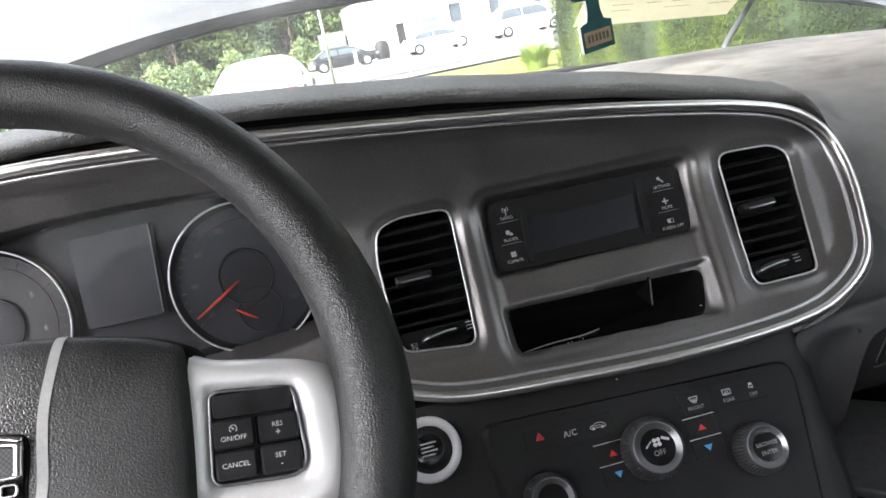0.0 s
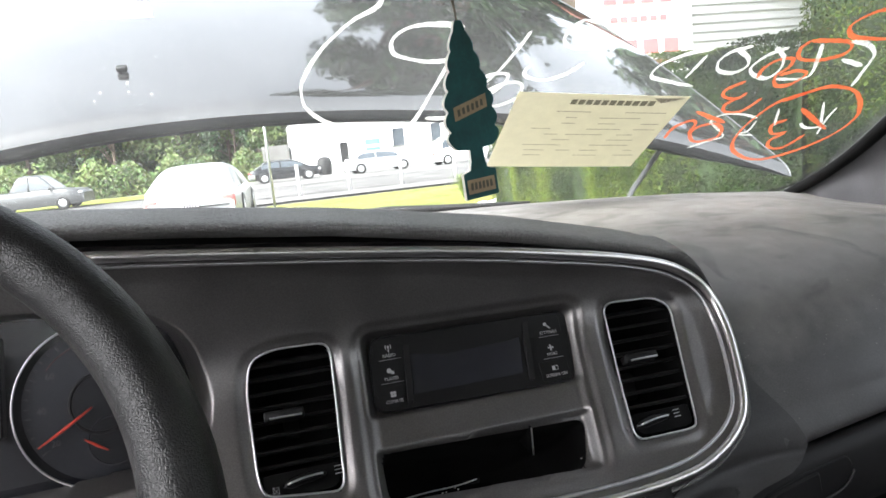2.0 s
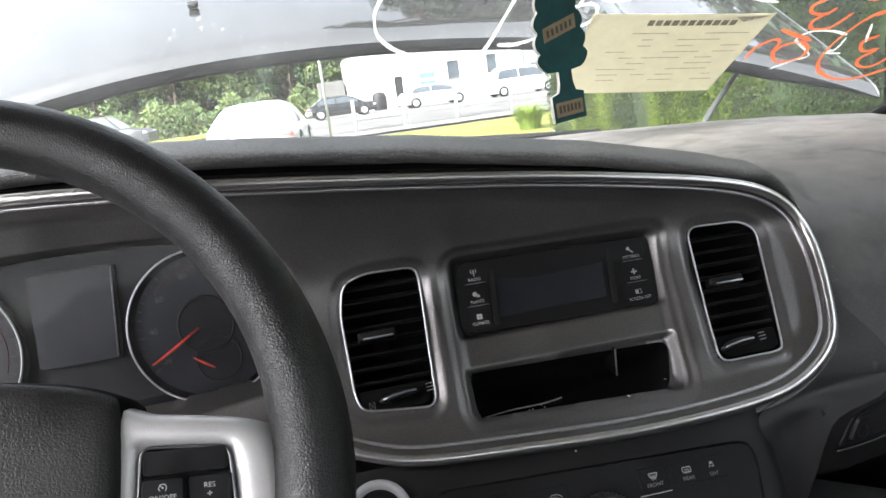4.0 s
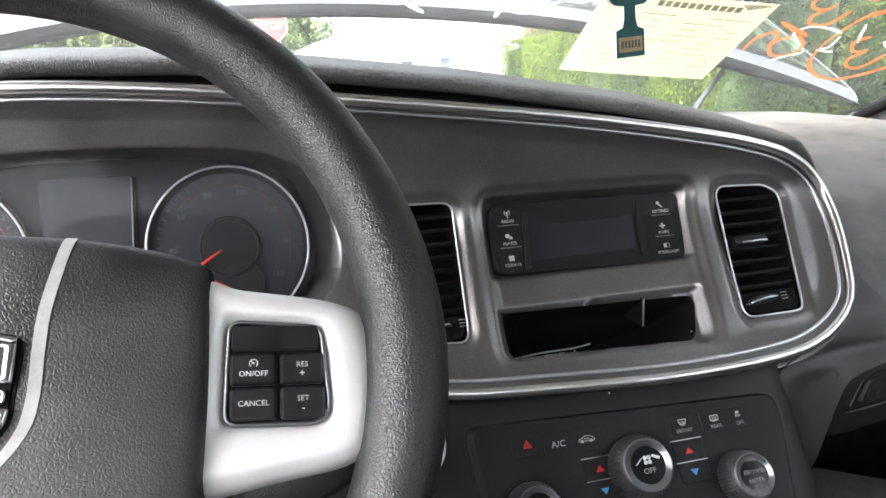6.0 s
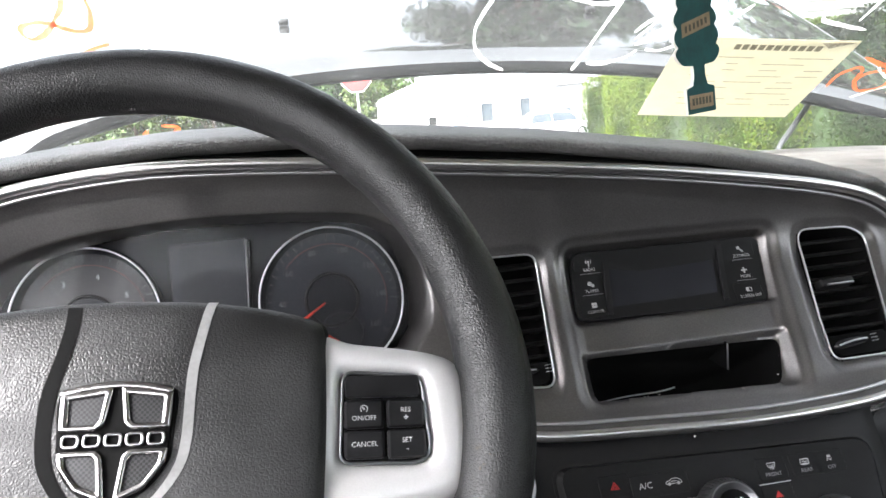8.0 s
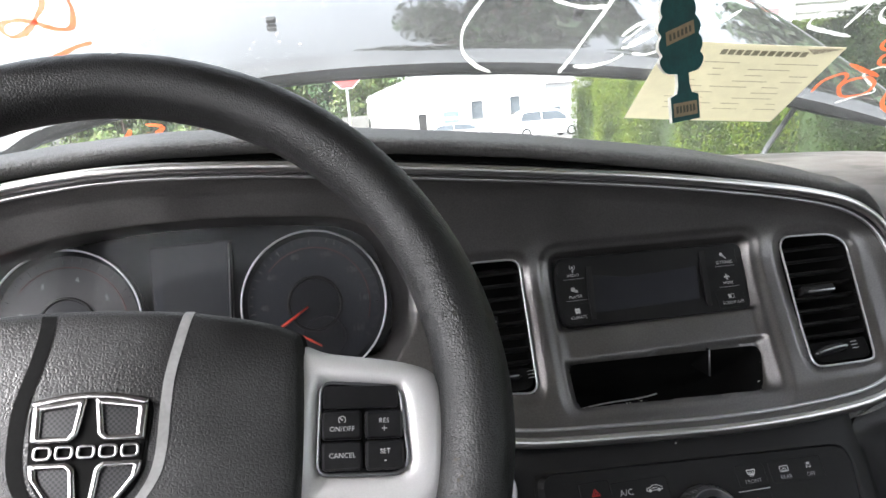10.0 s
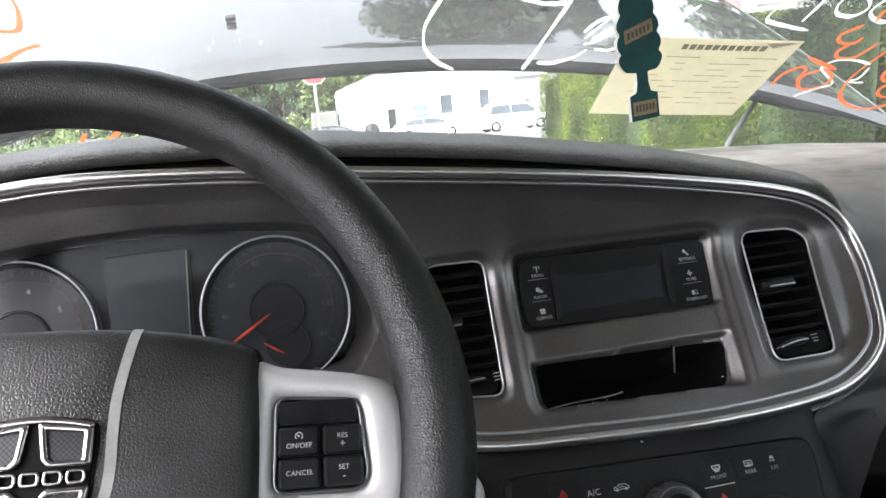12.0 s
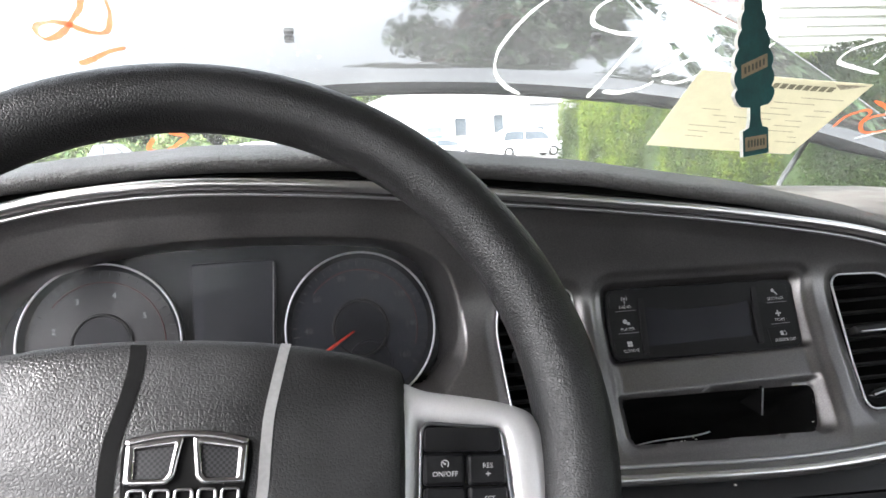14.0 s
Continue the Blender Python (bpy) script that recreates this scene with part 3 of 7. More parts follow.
def build_trim_panel(parent):
    xs, zs = np.arange(-0.605, 0.232, 0.0016), np.arange(0.888, 1.14, 0.0016)
    gx, gz = np.meshgrid(xs, zs)
    p = np.stack([gx.ravel(), gz.ravel()], 1)
    z = p[:, 1]
    edge = -distance(p, RIM)
    h = 0.0055 * (1 - ss(edge / 0.024))
    vents = []
    for poly in (LEFT_VENT, RIGHT_VENT):
        d = distance(p, poly)
        h -= 0.0035 * (1 - ss((d - 0.001) / 0.009))
        vents.append((poly, d))
    d = distance(p, FRAME)
    inside = ss(-d / 0.009)
    h -= 0.003 * (1 - ss((d - 0.001) / 0.008)) + 0.010 * inside
    h += 0.0066 * inside * ss((z - 0.9525) / 0.003) * (1 - ss((z - 0.9745) / 0.004))
    to_bin = distance(p, BIN)
    d = distance(p, CLUSTER)
    h -= 0.036 * np.clip(-d / 0.021, 0, 2)
    keep = (edge > -0.0016) & (h > -0.034) & (to_bin > 0)
    # the outermost row of points lies on the rim itself
    rim = np.array(catmull(RIM, 6, True))
    near = np.where(keep & (edge < 0.0003))[0]
    p[near] = rim[np.argmin(((p[near][:, None] - rim[None]) ** 2).sum(-1), 1)]
    for poly, d in [(BIN, to_bin), *vents]:
        lip = np.array(catmull(poly, 12, True))
        keep &= d > 0
        near = np.where(keep & (d < 0.0017))[0]
        p[near] = lip[np.argmin(((p[near][:, None] - lip[None]) ** 2).sum(-1), 1)]
    z = p[:, 1]
    k = (panel_y(z + 0.001) - panel_y(z - 0.001)) / 0.002
    n = np.stack([0 * k, -1 + 0 * k, k], 1) / np.sqrt(1 + k * k)[:, None]
    v = np.stack([p[:, 0], panel_y(z), z], 1) + h[:, None] * n
    w, rows = len(xs), len(zs)
    index = -np.ones(len(p), int)
    index[keep] = np.arange(keep.sum())
    q = np.arange(len(p)).reshape(rows, w)
    quads = np.stack([q[:-1, :-1], q[:-1, 1:], q[1:, 1:], q[1:, :-1]], -1).reshape(-1, 4)
    quads = quads[keep[quads].all(1)]
    flank = (d[quads] < -0.0003).all(1)
    part("trim_panel", data("trim_panel", v[keep], index[quads[~flank]].tolist()), M["bezel"], parent, "satin pewter-coloured metallic trim panel")
    used = np.unique(quads[flank])
    index[used] = np.arange(len(used))
    part("instrument_collar", data("collar", v[used], index[quads[flank]].tolist()), M["collar"], parent, "satin silver-grey collar round the instruments")


def interp(x, table):
    a = np.array(table)
    return float(np.interp(x, a[:, 0], a[:, 1]))


BROW_TOP = [(-0.62, 1.139), (-0.55, 1.149), (-0.469, 1.156), (-0.39, 1.160), (-0.293, 1.157), (-0.215, 1.149), (-0.10, 1.135), (0.046, 1.110), (0.153, 1.084), (0.19, 1.072), (0.212, 1.062), (0.26, 1.035)]


def glass_y(x, z):
    return 0.56 - 0.38 * x * x - 1.5 * (z - 1.115)


def glass_base(x):
    return 1.066 - 0.055 * x * x


def dash_profile(x):
    """Points (y, z) from the windscreen's foot over the top and down the passenger's side, for one x."""
    zb = glass_base(x)
    yb = glass_y(x, zb)
    right = [(yb + 0.03, zb - 0.03), (yb - 0.004, zb - 0.002), (0.40, 1.057), (0.20, 1.048), (0.11, 1.038), (0.06, 1.024), (0.025, 1.003), (-0.005, 0.97), (-0.033, 0.936), (-0.053, 0.909), (-0.062, 0.889), (-0.05, 0.881)]
    fall = 0.16 * max(0.0, x - 0.55) + 0.004 * float(ss(np.array((x - 0.40) / 0.2)))
    right[2:7] = [(y, z - fall * k) for (y, z), k in zip(right[2:7], (1, 1, 0.95, 0.8, 0.4))]
    up = 0.10 * max(0.0, x - 0.22)
    right[9:] = [(y + 0.7 * up, z + up + 0.003) for y, z in right[9:]]
    zt = interp(x, BROW_TOP)
    left = [(yb + 0.03, zb - 0.03), (yb - 0.004, zb - 0.002), (0.40, zb - 0.012), (0.20, min(zt - 0.035, zb - 0.006)), (0.10, zt - 0.036), (0.05, zt - 0.022), (0.02, zt - 0.012), (0.03, zt - 0.020), (0.07, zt - 0.03), (0.11, 1.04), (0.12, 0.97), (0.13, 0.88)]
    high, low = float(ss(np.array((x - 0.10) / 0.11))), float(ss(np.array((x - 0.195) / 0.045)))
    return [tuple((1 - s) * np.array(a) + s * np.array(b)) for a, b, s in zip(left, right, [high] * 6 + [low] * 6)]


def fascia_point(x, z, out=0.0):
    """A point on the passenger's side of the dashboard."""
    pr = dash_profile(x)[4:11]
    y = float(np.interp(z, [q[1] for q in pr][::-1], [q[0] for q in pr][::-1]))
    return Vector((x, y - out * 0.8, z + out * 0.6))


def build_dashboard():
    dash = thing("dashboard", "dark grained dashboard with dusty, lit-coloured top and smudges under the windscreen", "dashboard")
    rows = []
    for x in np.arange(-0.79, 0.791, 0.0125):
        rows.append([(x, y, z) for y, z in catmull(dash_profile(x), 6)])
    part("top_pad", sheet(rows), M["pad"], dash, "dusty dark grey vinyl pad, its top coloured as lit")
    # the roll over the instruments, which runs on down beside the right vent
    zt = [(x, (interp(x, BROW_TOP) - 0.0100)) for x in np.arange(-0.62, 0.185, 0.02)]
    path = catmull(zt + cm([(20.2, 106.0), (22.6, 103.6), (23.8, 100.0), (23.2, 95.3), (21.6, 92.0), (18.0, 89.8), (13, 88.85), (4, 88.6), (-6, 89.0), (-14, 89.5)]), 4)
    pts, rad = [], []
    for x, z in path:
        right = float(ss(np.array((1.075 - z) / 0.05)))
        low = float(ss(np.array((0.93 - z) / 0.03)))
        pts.append(on_panel(x, z, 0.0) + Vector((0, 0.012 + 0.004 * right + 0.006 * low, 0)))
        rad.append(0.0100 - 0.0012 * right - 0.0025 * low)
    turn = next(i for i, v in enumerate(path) if v[0] > 0.20)
    section = catmull([(-0.9, 0.014), (-1.0, 0.004), (-0.9, -0.004), (-0.5, -0.012), (-0.1, -0.015), (0.22, -0.011), (0.45, -0.001), (0.68, 0.012), (0.9, 0.023), (1.0, 0.034), (0.7, 0.046), (-0.5, 0.05)], 4)
    rows = []
    for k in range(len(path) - 1):
        a, b = path[max(k - 1, 0)], path[k + 1]
        d = (b - a) / np.linalg.norm(b - a)
        thin = 1 - 0.36 * float(ss(np.array((k - turn + 6) / 14)))
        rows.append([pts[k] + Vector((-d[1] * u * rad[k] * thin, v * (0.5 + 0.5 * thin), d[0] * u * rad[k] * thin)) for u, v in section])
    part("brow", sheet(rows), M["brow"], dash, "grained grey vinyl brow")
    # the dark gap behind the bright strip
    gap = [on_panel(x, z, -0.004) + Vector((0, 0.008, 0)) for x, z in RIM]
    rows = [[q + Vector((0, dy, dz)) for q in gap] for dy, dz in ((0.0, 0.002), (0.006, 0.007), (0.016, 0.012), (0.02, 0.017))]
    part("gap_liner", sheet([r[8:75] for r in rows]), M["bin_black"], dash, "matt black recess")
    # glove box below the seam, rising to the door
    lift = lambda x: 0.003 + 0.10 * max(0.0, x - 0.22)
    rows = []
    for z, dy in ((0.876, 0.014), (0.8815, 0.002), (0.879, -0.004), (0.870, -0.009), (0.845, -0.010), (0.82, -0.005), (0.806, 0.004), (0.799, 0.016), (0.797, 0.05)):
        rows.append([(x, -0.062 + dy + 0.07 * max(0.0, x - 0.22), z + lift(x)) for x in np.arange(0.190, 0.775, 0.03)])
    part("glove_door", sheet(rows), M["panel"], dash, "dark glove box door")
    place = lambda x, z, off: Vector((x, -0.0720 + 0.07 * max(0.0, x - 0.22) - off, z))
    recess = [(0.203, 0.840), (0.216, 0.866), (0.250, 0.8745), (0.303, 0.880), (0.309, 0.868), (0.296, 0.853), (0.245, 0.843)]
    # coloured darker than the door to stand for the recess's shade
    part("latch_recess", slab(rounded(recess, 0.006), 0.001, -0.01, place, 0.0008), M["plastic"], dash, "latch piece darkened for a recess's shade")
    part("latch_handle", slab(rounded([(0.211, 0.8465), (0.219, 0.8655), (0.270, 0.8745), (0.273, 0.8535), (0.245, 0.8475)], 0.004), 0.004, 0.0, place, 0.002), M["panel"], dash, "black pull handle")
    lock = [place(0.2225 + 0.005 * math.cos(a), 0.8545 + 0.005 * math.sin(a), 0.0055) for a in np.linspace(0, 2 * math.pi, 20, False)]
    part("lock_ring", tube(lock, 0.0006, 6, True, up=(0, 1, 0)), M["button"], dash, "small lock ring")
    # lip coloured paler for the light on the recess's lower edge
    part("latch_lip", tube([place(x, z, 0.0015) for x, z in catmull([(0.202, 0.8385), (0.245, 0.8415), (0.290, 0.8500), (0.303, 0.8570), (0.309, 0.866)], 5)], 0.0011, 6), M["cheek"], dash, "lower lip coloured paler, as lit")
    rows = [[(x, y, z) for x in np.arange(0.14, 0.79, 0.05)] for y, z in ((-0.01, 0.80), (0.08, 0.77), (0.30, 0.58), (0.42, 0.30))]
    part("lower_panel", sheet(rows), M["plastic"], dash)
    # the cheek: the fold in which the stack runs into the glove box and the pad
    rows = []
    for z, xl, xr in catmull([(0.955, 0.218, 0.236), (0.94, 0.212, 0.246), (0.925, 0.203, 0.256), (0.91, 0.182, 0.264), (0.897, 0.155, 0.268), (0.888, 0.132, 0.262), (0.881, 0.128, 0.240), (0.87, 0.126, 0.202), (0.85, 0.122, 0.190), (0.83, 0.119, 0.183), (0.81, 0.117, 0.176), (0.79, 0.114, 0.170), (0.76, 0.110, 0.160), (0.72, 0.106, 0.152), (0.66, 0.10, 0.145)], 3):
        yl = float(panel_y(z)) + 0.008
        upper = float(ss(np.array((z - 0.879) / 0.012)))
        yr = upper * (fascia_point(xr, max(z, 0.884)).y - 0.0025) + (1 - upper) * (-0.0755 + 0.35 * max(0.0, 0.80 - z))
        fold = 0.012 * float(ss(np.array((0.92 - z) / 0.06)))
        rows.append([(xl + (xr - xl) * t, yl + (yr - yl) * t**0.6 + fold * math.sin(math.pi * t), z) for t in np.linspace(0, 1, 12)])
    part("cheek", sheet(rows), M["cheek"], dash, "charcoal fold beside the centre stack")
    # nameplate
    a, b = fascia_point(0.434, 0.934, 0.002), fascia_point(0.508, 0.937, 0.002)
    d, up = (b - a), Vector((0, 0.68, 0.73))
    plate = [a - up * 0.0055, b - up * 0.0055, b + up * 0.0055, a + up * 0.0055]
    out = Vector((0, -0.0025, 0.002))
    me = data("plate", [*plate, *[q + out for q in plate]], [(4, 5, 6, 7), (0, 1, 5, 4), (1, 2, 6, 5), (2, 3, 7, 6), (3, 0, 4, 7)], False)
    badge = part("nameplate", me, M["dim_ring"], dash, "brushed silver nameplate")
    for k in range(7):
        c = a + d * (0.1 + 0.133 * k) + out * 1.15
        part("raised_bar", data("bar", [c - d * 0.04 - up * 0.003, c + d * 0.04 - up * 0.003, c + d * 0.04 + up * 0.003, c - d * 0.04 + up * 0.003], [(0, 1, 2, 3)], False), M["seam_grey"], badge)
    return dash


def vent(name, poly, label, handle, wheel_x, wheel_z):
    """An air outlet in its oval opening: bright ring, housing, slats, a tab and a thumb wheel."""
    v = thing(name, label, "air vent", group="dashboard air vents")
    part("ring", tube([on_panel(x, z, -0.0015) for x, z in poly], 0.0009, 8, True, up=(0, 1, 0)), M["satin_chrome"], v, "thin bright ring")
    c = np.mean(np.array(poly), 0)
    rows = [[on_panel(*(c + (np.array(q) - c) * s), off) for q in poly] for s, off in ((1.005, -0.0032), (0.99, -0.010), (0.98, -0.05), (0.2, -0.052))]
    part("housing", sheet(rows, True), M["bin_black"], v)
    z0, z1 = min(q[1] for q in poly) + 0.018, max(q[1] for q in poly) - 0.006
    p = np.array(poly)

    def ends(z):
        xs = []
        for a, b in zip(p, np.roll(p, -1, 0)):
            if (a[1] > z) != (b[1] > z):
                xs.append(a[0] + (z - a[1]) / (b[1] - a[1]) * (b[0] - a[0]))
        return min(xs), max(xs)

    count = 8
    for k in range(count):
        z = z0 + (z1 - z0) * (k + 0.4) / count
        a, b = ends(z)
        rows = []
        for off, dz in ((-0.005, 0.0), (-0.006, 0.0012), (-0.022, 0.003), (-0.022, 0.0015), (-0.006, -0.0012), (-0.005, 0.0)):
            rows.append([on_panel(a + 0.0012 + (b - a - 0.0024) * t, z + dz, off) for t in (0, 0.33, 0.67, 1)])
        part("slat", sheet(rows), M["slat"], v)
    hx, hz = handle
    part("tab", rbox(0.030, 0.0075, 0.012, 0.0022), M["panel"], v, "grey slide tab", panel_pose(hx, hz, -0.002))
    part("tab_edge", rbox(0.024, 0.0014, 0.003, 0.0006), M["satin_chrome"], v, "bright tab edge", panel_pose(hx + 0.001, hz - 0.0022, 0.0046))
    a, b = ends(z0 - 0.003)
    base = [(a + 0.002, z0 - 0.001), (b - 0.002, z0 - 0.001), (b - 0.003, z0 - 0.013), (b - 0.009, z0 - 0.0155), (a + 0.009, z0 - 0.0155), (a + 0.003, z0 - 0.012)]
    part("base_plate", slab(rounded(base, 0.003), -0.004, -0.03, on_panel, 0.001), M["bin_black"], v)
    arc = [on_panel(wheel_x + 0.0160 * t, wheel_z + 0.0016 * t + 0.001 * (1 - t * t), 0.002 * (1 - t * t) + 0.0005) for t in np.linspace(-1, 1, 11)]
    part("thumb_wheel", tube(arc, [0.0014, 0.0032, 0.004, 0.0043, 0.0044, 0.0044, 0.0044, 0.0043, 0.004, 0.0032, 0.0014], 8), M["gloss"], v, "gloss black thumb wheel")
    # a metal line drawn as the highlight along the thumb wheel
    part("wheel_glint", tube([q + Vector((0, -0.0034, 0.0022)) for q in arc[1:-1]], 0.0007, 6), M["satin_chrome"], v, "metal line standing for the wheel's glint")
    for k in range(3):
        wave = [on_panel(wheel_x + 0.0215 + 0.0055 * t, wheel_z + 0.0025 + 0.0022 * (k - 1) + 0.0002 * math.sin(6 * t) + 0.0006 * t, -0.0015) for t in np.linspace(0, 1, 7)]
        part("flow_mark", tube(wave, 0.00032, 5), M["white_print"], v)
    s = 0.0021
    sq = [on_panel(wheel_x - 0.0215 + dx * s, wheel_z - 0.0025 + dz * s, -0.0015) for dx, dz in ((-1, -1), (1, -1), (1, 1), (-1, 1))]
    part("closed_mark", tube(sq, 0.0003, 5, True, up=(0, 1, 0)), M["grey_print"], v)
    part("closed_cross", tube([sq[0], sq[2], sq[1], sq[3]], 0.00025, 4, up=(0, 1, 0)), M["grey_print"], v)
    return v


def mark(name, shapes, parent, mat, cx, cz, off, lift=0.0004):
    """Small flat signs made of polygons, in metres about their middle, on the panel."""
    m = panel_pose(cx, cz, off)
    verts, faces = [], []
    for poly in shapes:
        k = len(verts)
        verts += [m @ Vector((x, y, 0)) for x, y in poly]
        faces.append(tuple(range(k, k + len(poly))))
    return part(name, data(name, verts, faces, False), mat, parent)


def disc(x, y, r, n=12):
    return [(x + r * math.cos(2 * math.pi * k / n), y + r * math.sin(2 * math.pi * k / n)) for k in range(n)]


def bar(x0, y0, x1, y1, w):
    d = Vector((x1 - x0, y1 - y0)).normalized() * w / 2
    return [(x0 - d.y, y0 + d.x), (x0 + d.y, y0 - d.x), (x1 + d.y, y1 - d.x), (x1 - d.y, y1 + d.x)]


def arc_bars(x, y, r, a0, a1, w, n=8):
    p = [(x + r * math.cos(a0 + (a1 - a0) * k / n), y + r * math.sin(a0 + (a1 - a0) * k / n)) for k in range(n + 1)]
    return [bar(*p[k], *p[k + 1], w) for k in range(n)]


def icon(kind):
    s = 0.001
    if kind == "radio":
        return [bar(0, -3 * s, 0, 1 * s, 0.8 * s), disc(0, 1.4 * s, 0.9 * s)] + arc_bars(0, 1.4 * s, 2.3 * s, -0.8, 0.8, 0.6 * s, 4) + arc_bars(0, 1.4 * s, 2.3 * s, math.pi - 0.8, math.pi + 0.8, 0.6 * s, 4)
    if kind == "player":
        return [disc(-0.9 * s, 0.8 * s, 2 * s), [(0.3 * s, -2.2 * s), (2.8 * s, -2.2 * s), (2.8 * s, 0.2 * s), (0.3 * s, 0.2 * s)]]
    if kind == "fan":
        return [disc(1.6 * s * math.cos(a), 1.6 * s * math.sin(a), 1.25 * s) for a in (0.78, 2.35, 3.93, 5.5)]
    if kind == "wrench":
        return [bar(-1.6 * s, 1.6 * s, 2.3 * s, -2.3 * s, 1.2 * s), disc(-1.6 * s, 1.6 * s, 1.5 * s)]
    if kind == "plus":
        return [bar(-2.6 * s, 0, 2.6 * s, 0, 1.3 * s), bar(0, -2.6 * s, 0, 2.6 * s, 1.3 * s)]
    if kind == "screen":
        return [[(-2.6 * s, -1.7 * s), (0, -1.7 * s), (0, 1.9 * s), (-2.6 * s, 1.9 * s)], bar(0, 1.8 * s, 2.6 * s, 1.8 * s, 0.4 * s), bar(0, -1.6 * s, 2.6 * s, -1.6 * s, 0.4 * s), bar(2.5 * s, -1.7 * s, 2.5 * s, 1.9 * s, 0.4 * s)]
    if kind == "triangle":
        return [bar(-3 * s, -2 * s, 3 * s, -2 * s, 0.7 * s), bar(-3 * s, -2 * s, 0, 3 * s, 0.7 * s), bar(3 * s, -2 * s, 0, 3 * s, 0.7 * s), bar(-1.4 * s, -1.1 * s, 1.4 * s, -1.1 * s, 0.6 * s), bar(-1.4 * s, -1.1 * s, 0, 1.2 * s, 0.6 * s), bar(1.4 * s, -1.1 * s, 0, 1.2 * s, 0.6 * s)]
    if kind == "car":
        return [bar(-6 * s, -1 * s, 6 * s, -1 * s, 0.5 * s), bar(-6 * s, -1 * s, -5.5 * s, 0.8 * s, 0.5 * s), bar(-5.5 * s, 0.8 * s, -3 * s, 1.2 * s, 0.5 * s), bar(-3 * s, 1.2 * s, -1 * s, 2.6 * s, 0.5 * s), bar(-1 * s, 2.6 * s, 3 * s, 2.4 * s, 0.5 * s), bar(3 * s, 2.4 * s, 6 * s, 0.6 * s, 0.5 * s), bar(6 * s, 0.6 * s, 6 * s, -1 * s, 0.5 * s), bar(-2 * s, 0.6 * s, 2.5 * s, 0.6 * s, 0.5 * s), disc(-3.5 * s, -1 * s, 1.2 * s), disc(3.5 * s, -1 * s, 1.2 * s)]
    if kind == "front":
        return [bar(-3.4 * s, 2.2 * s, 3.4 * s, 2.2 * s, 0.6 * s), bar(-3.4 * s, 2.2 * s, -2.2 * s, -1 * s, 0.6 * s), bar(3.4 * s, 2.2 * s, 2.2 * s, -1 * s, 0.6 * s), bar(-2.2 * s, -1 * s, 2.2 * s, -1 * s, 0.6 * s)] + [bar(k * 1.3 * s, -2.6 * s, k * 1.3 * s, 1.0 * s, 0.5 * s) for k in (-1, 0, 1)]
    if kind == "rear":
        return [bar(-3.2 * s, 2 * s, 3.2 * s, 2 * s, 0.6 * s), bar(-3.2 * s, -1.6 * s, 3.2 * s, -1.6 * s, 0.6 * s), bar(-3.2 * s, 2 * s, -3.2 * s, -1.6 * s, 0.6 * s), bar(3.2 * s, 2 * s, 3.2 * s, -1.6 * s, 0.6 * s)] + [bar(k * 1.3 * s, -2.6 * s, k * 1.3 * s, 1.0 * s, 0.5 * s) for k in (-1, 0, 1)]
    if kind == "skid":
        return [[(-1.5 * s, 1 * s), (1.5 * s, 1 * s), (1.2 * s, 2.8 * s), (-1.2 * s, 2.8 * s)], bar(-1.5 * s, 0.4 * s, -2 * s, -1.2 * s, 0.7 * s), bar(1.5 * s, 0.4 * s, 1 * s, -1.2 * s, 0.7 * s), bar(-0.4 * s, 0, 0.6 * s, -1.2 * s, 0.5 * s)]
    if kind == "cruise":
        return arc_bars(0, 0, 2.2 * s, -0.9, 4.0, 0.5 * s, 9) + [bar(0, 0, -1.7 * s, 1.5 * s, 0.6 * s), disc(0, 0, 0.6 * s)]
    if kind == "up":
        return [[(-3.2 * s, -2 * s), (3.2 * s, -2 * s), (0, 2.6 * s)]]
    return [[(-3.2 * s, 2 * s), (0, -2.6 * s), (3.2 * s, 2 * s)]]


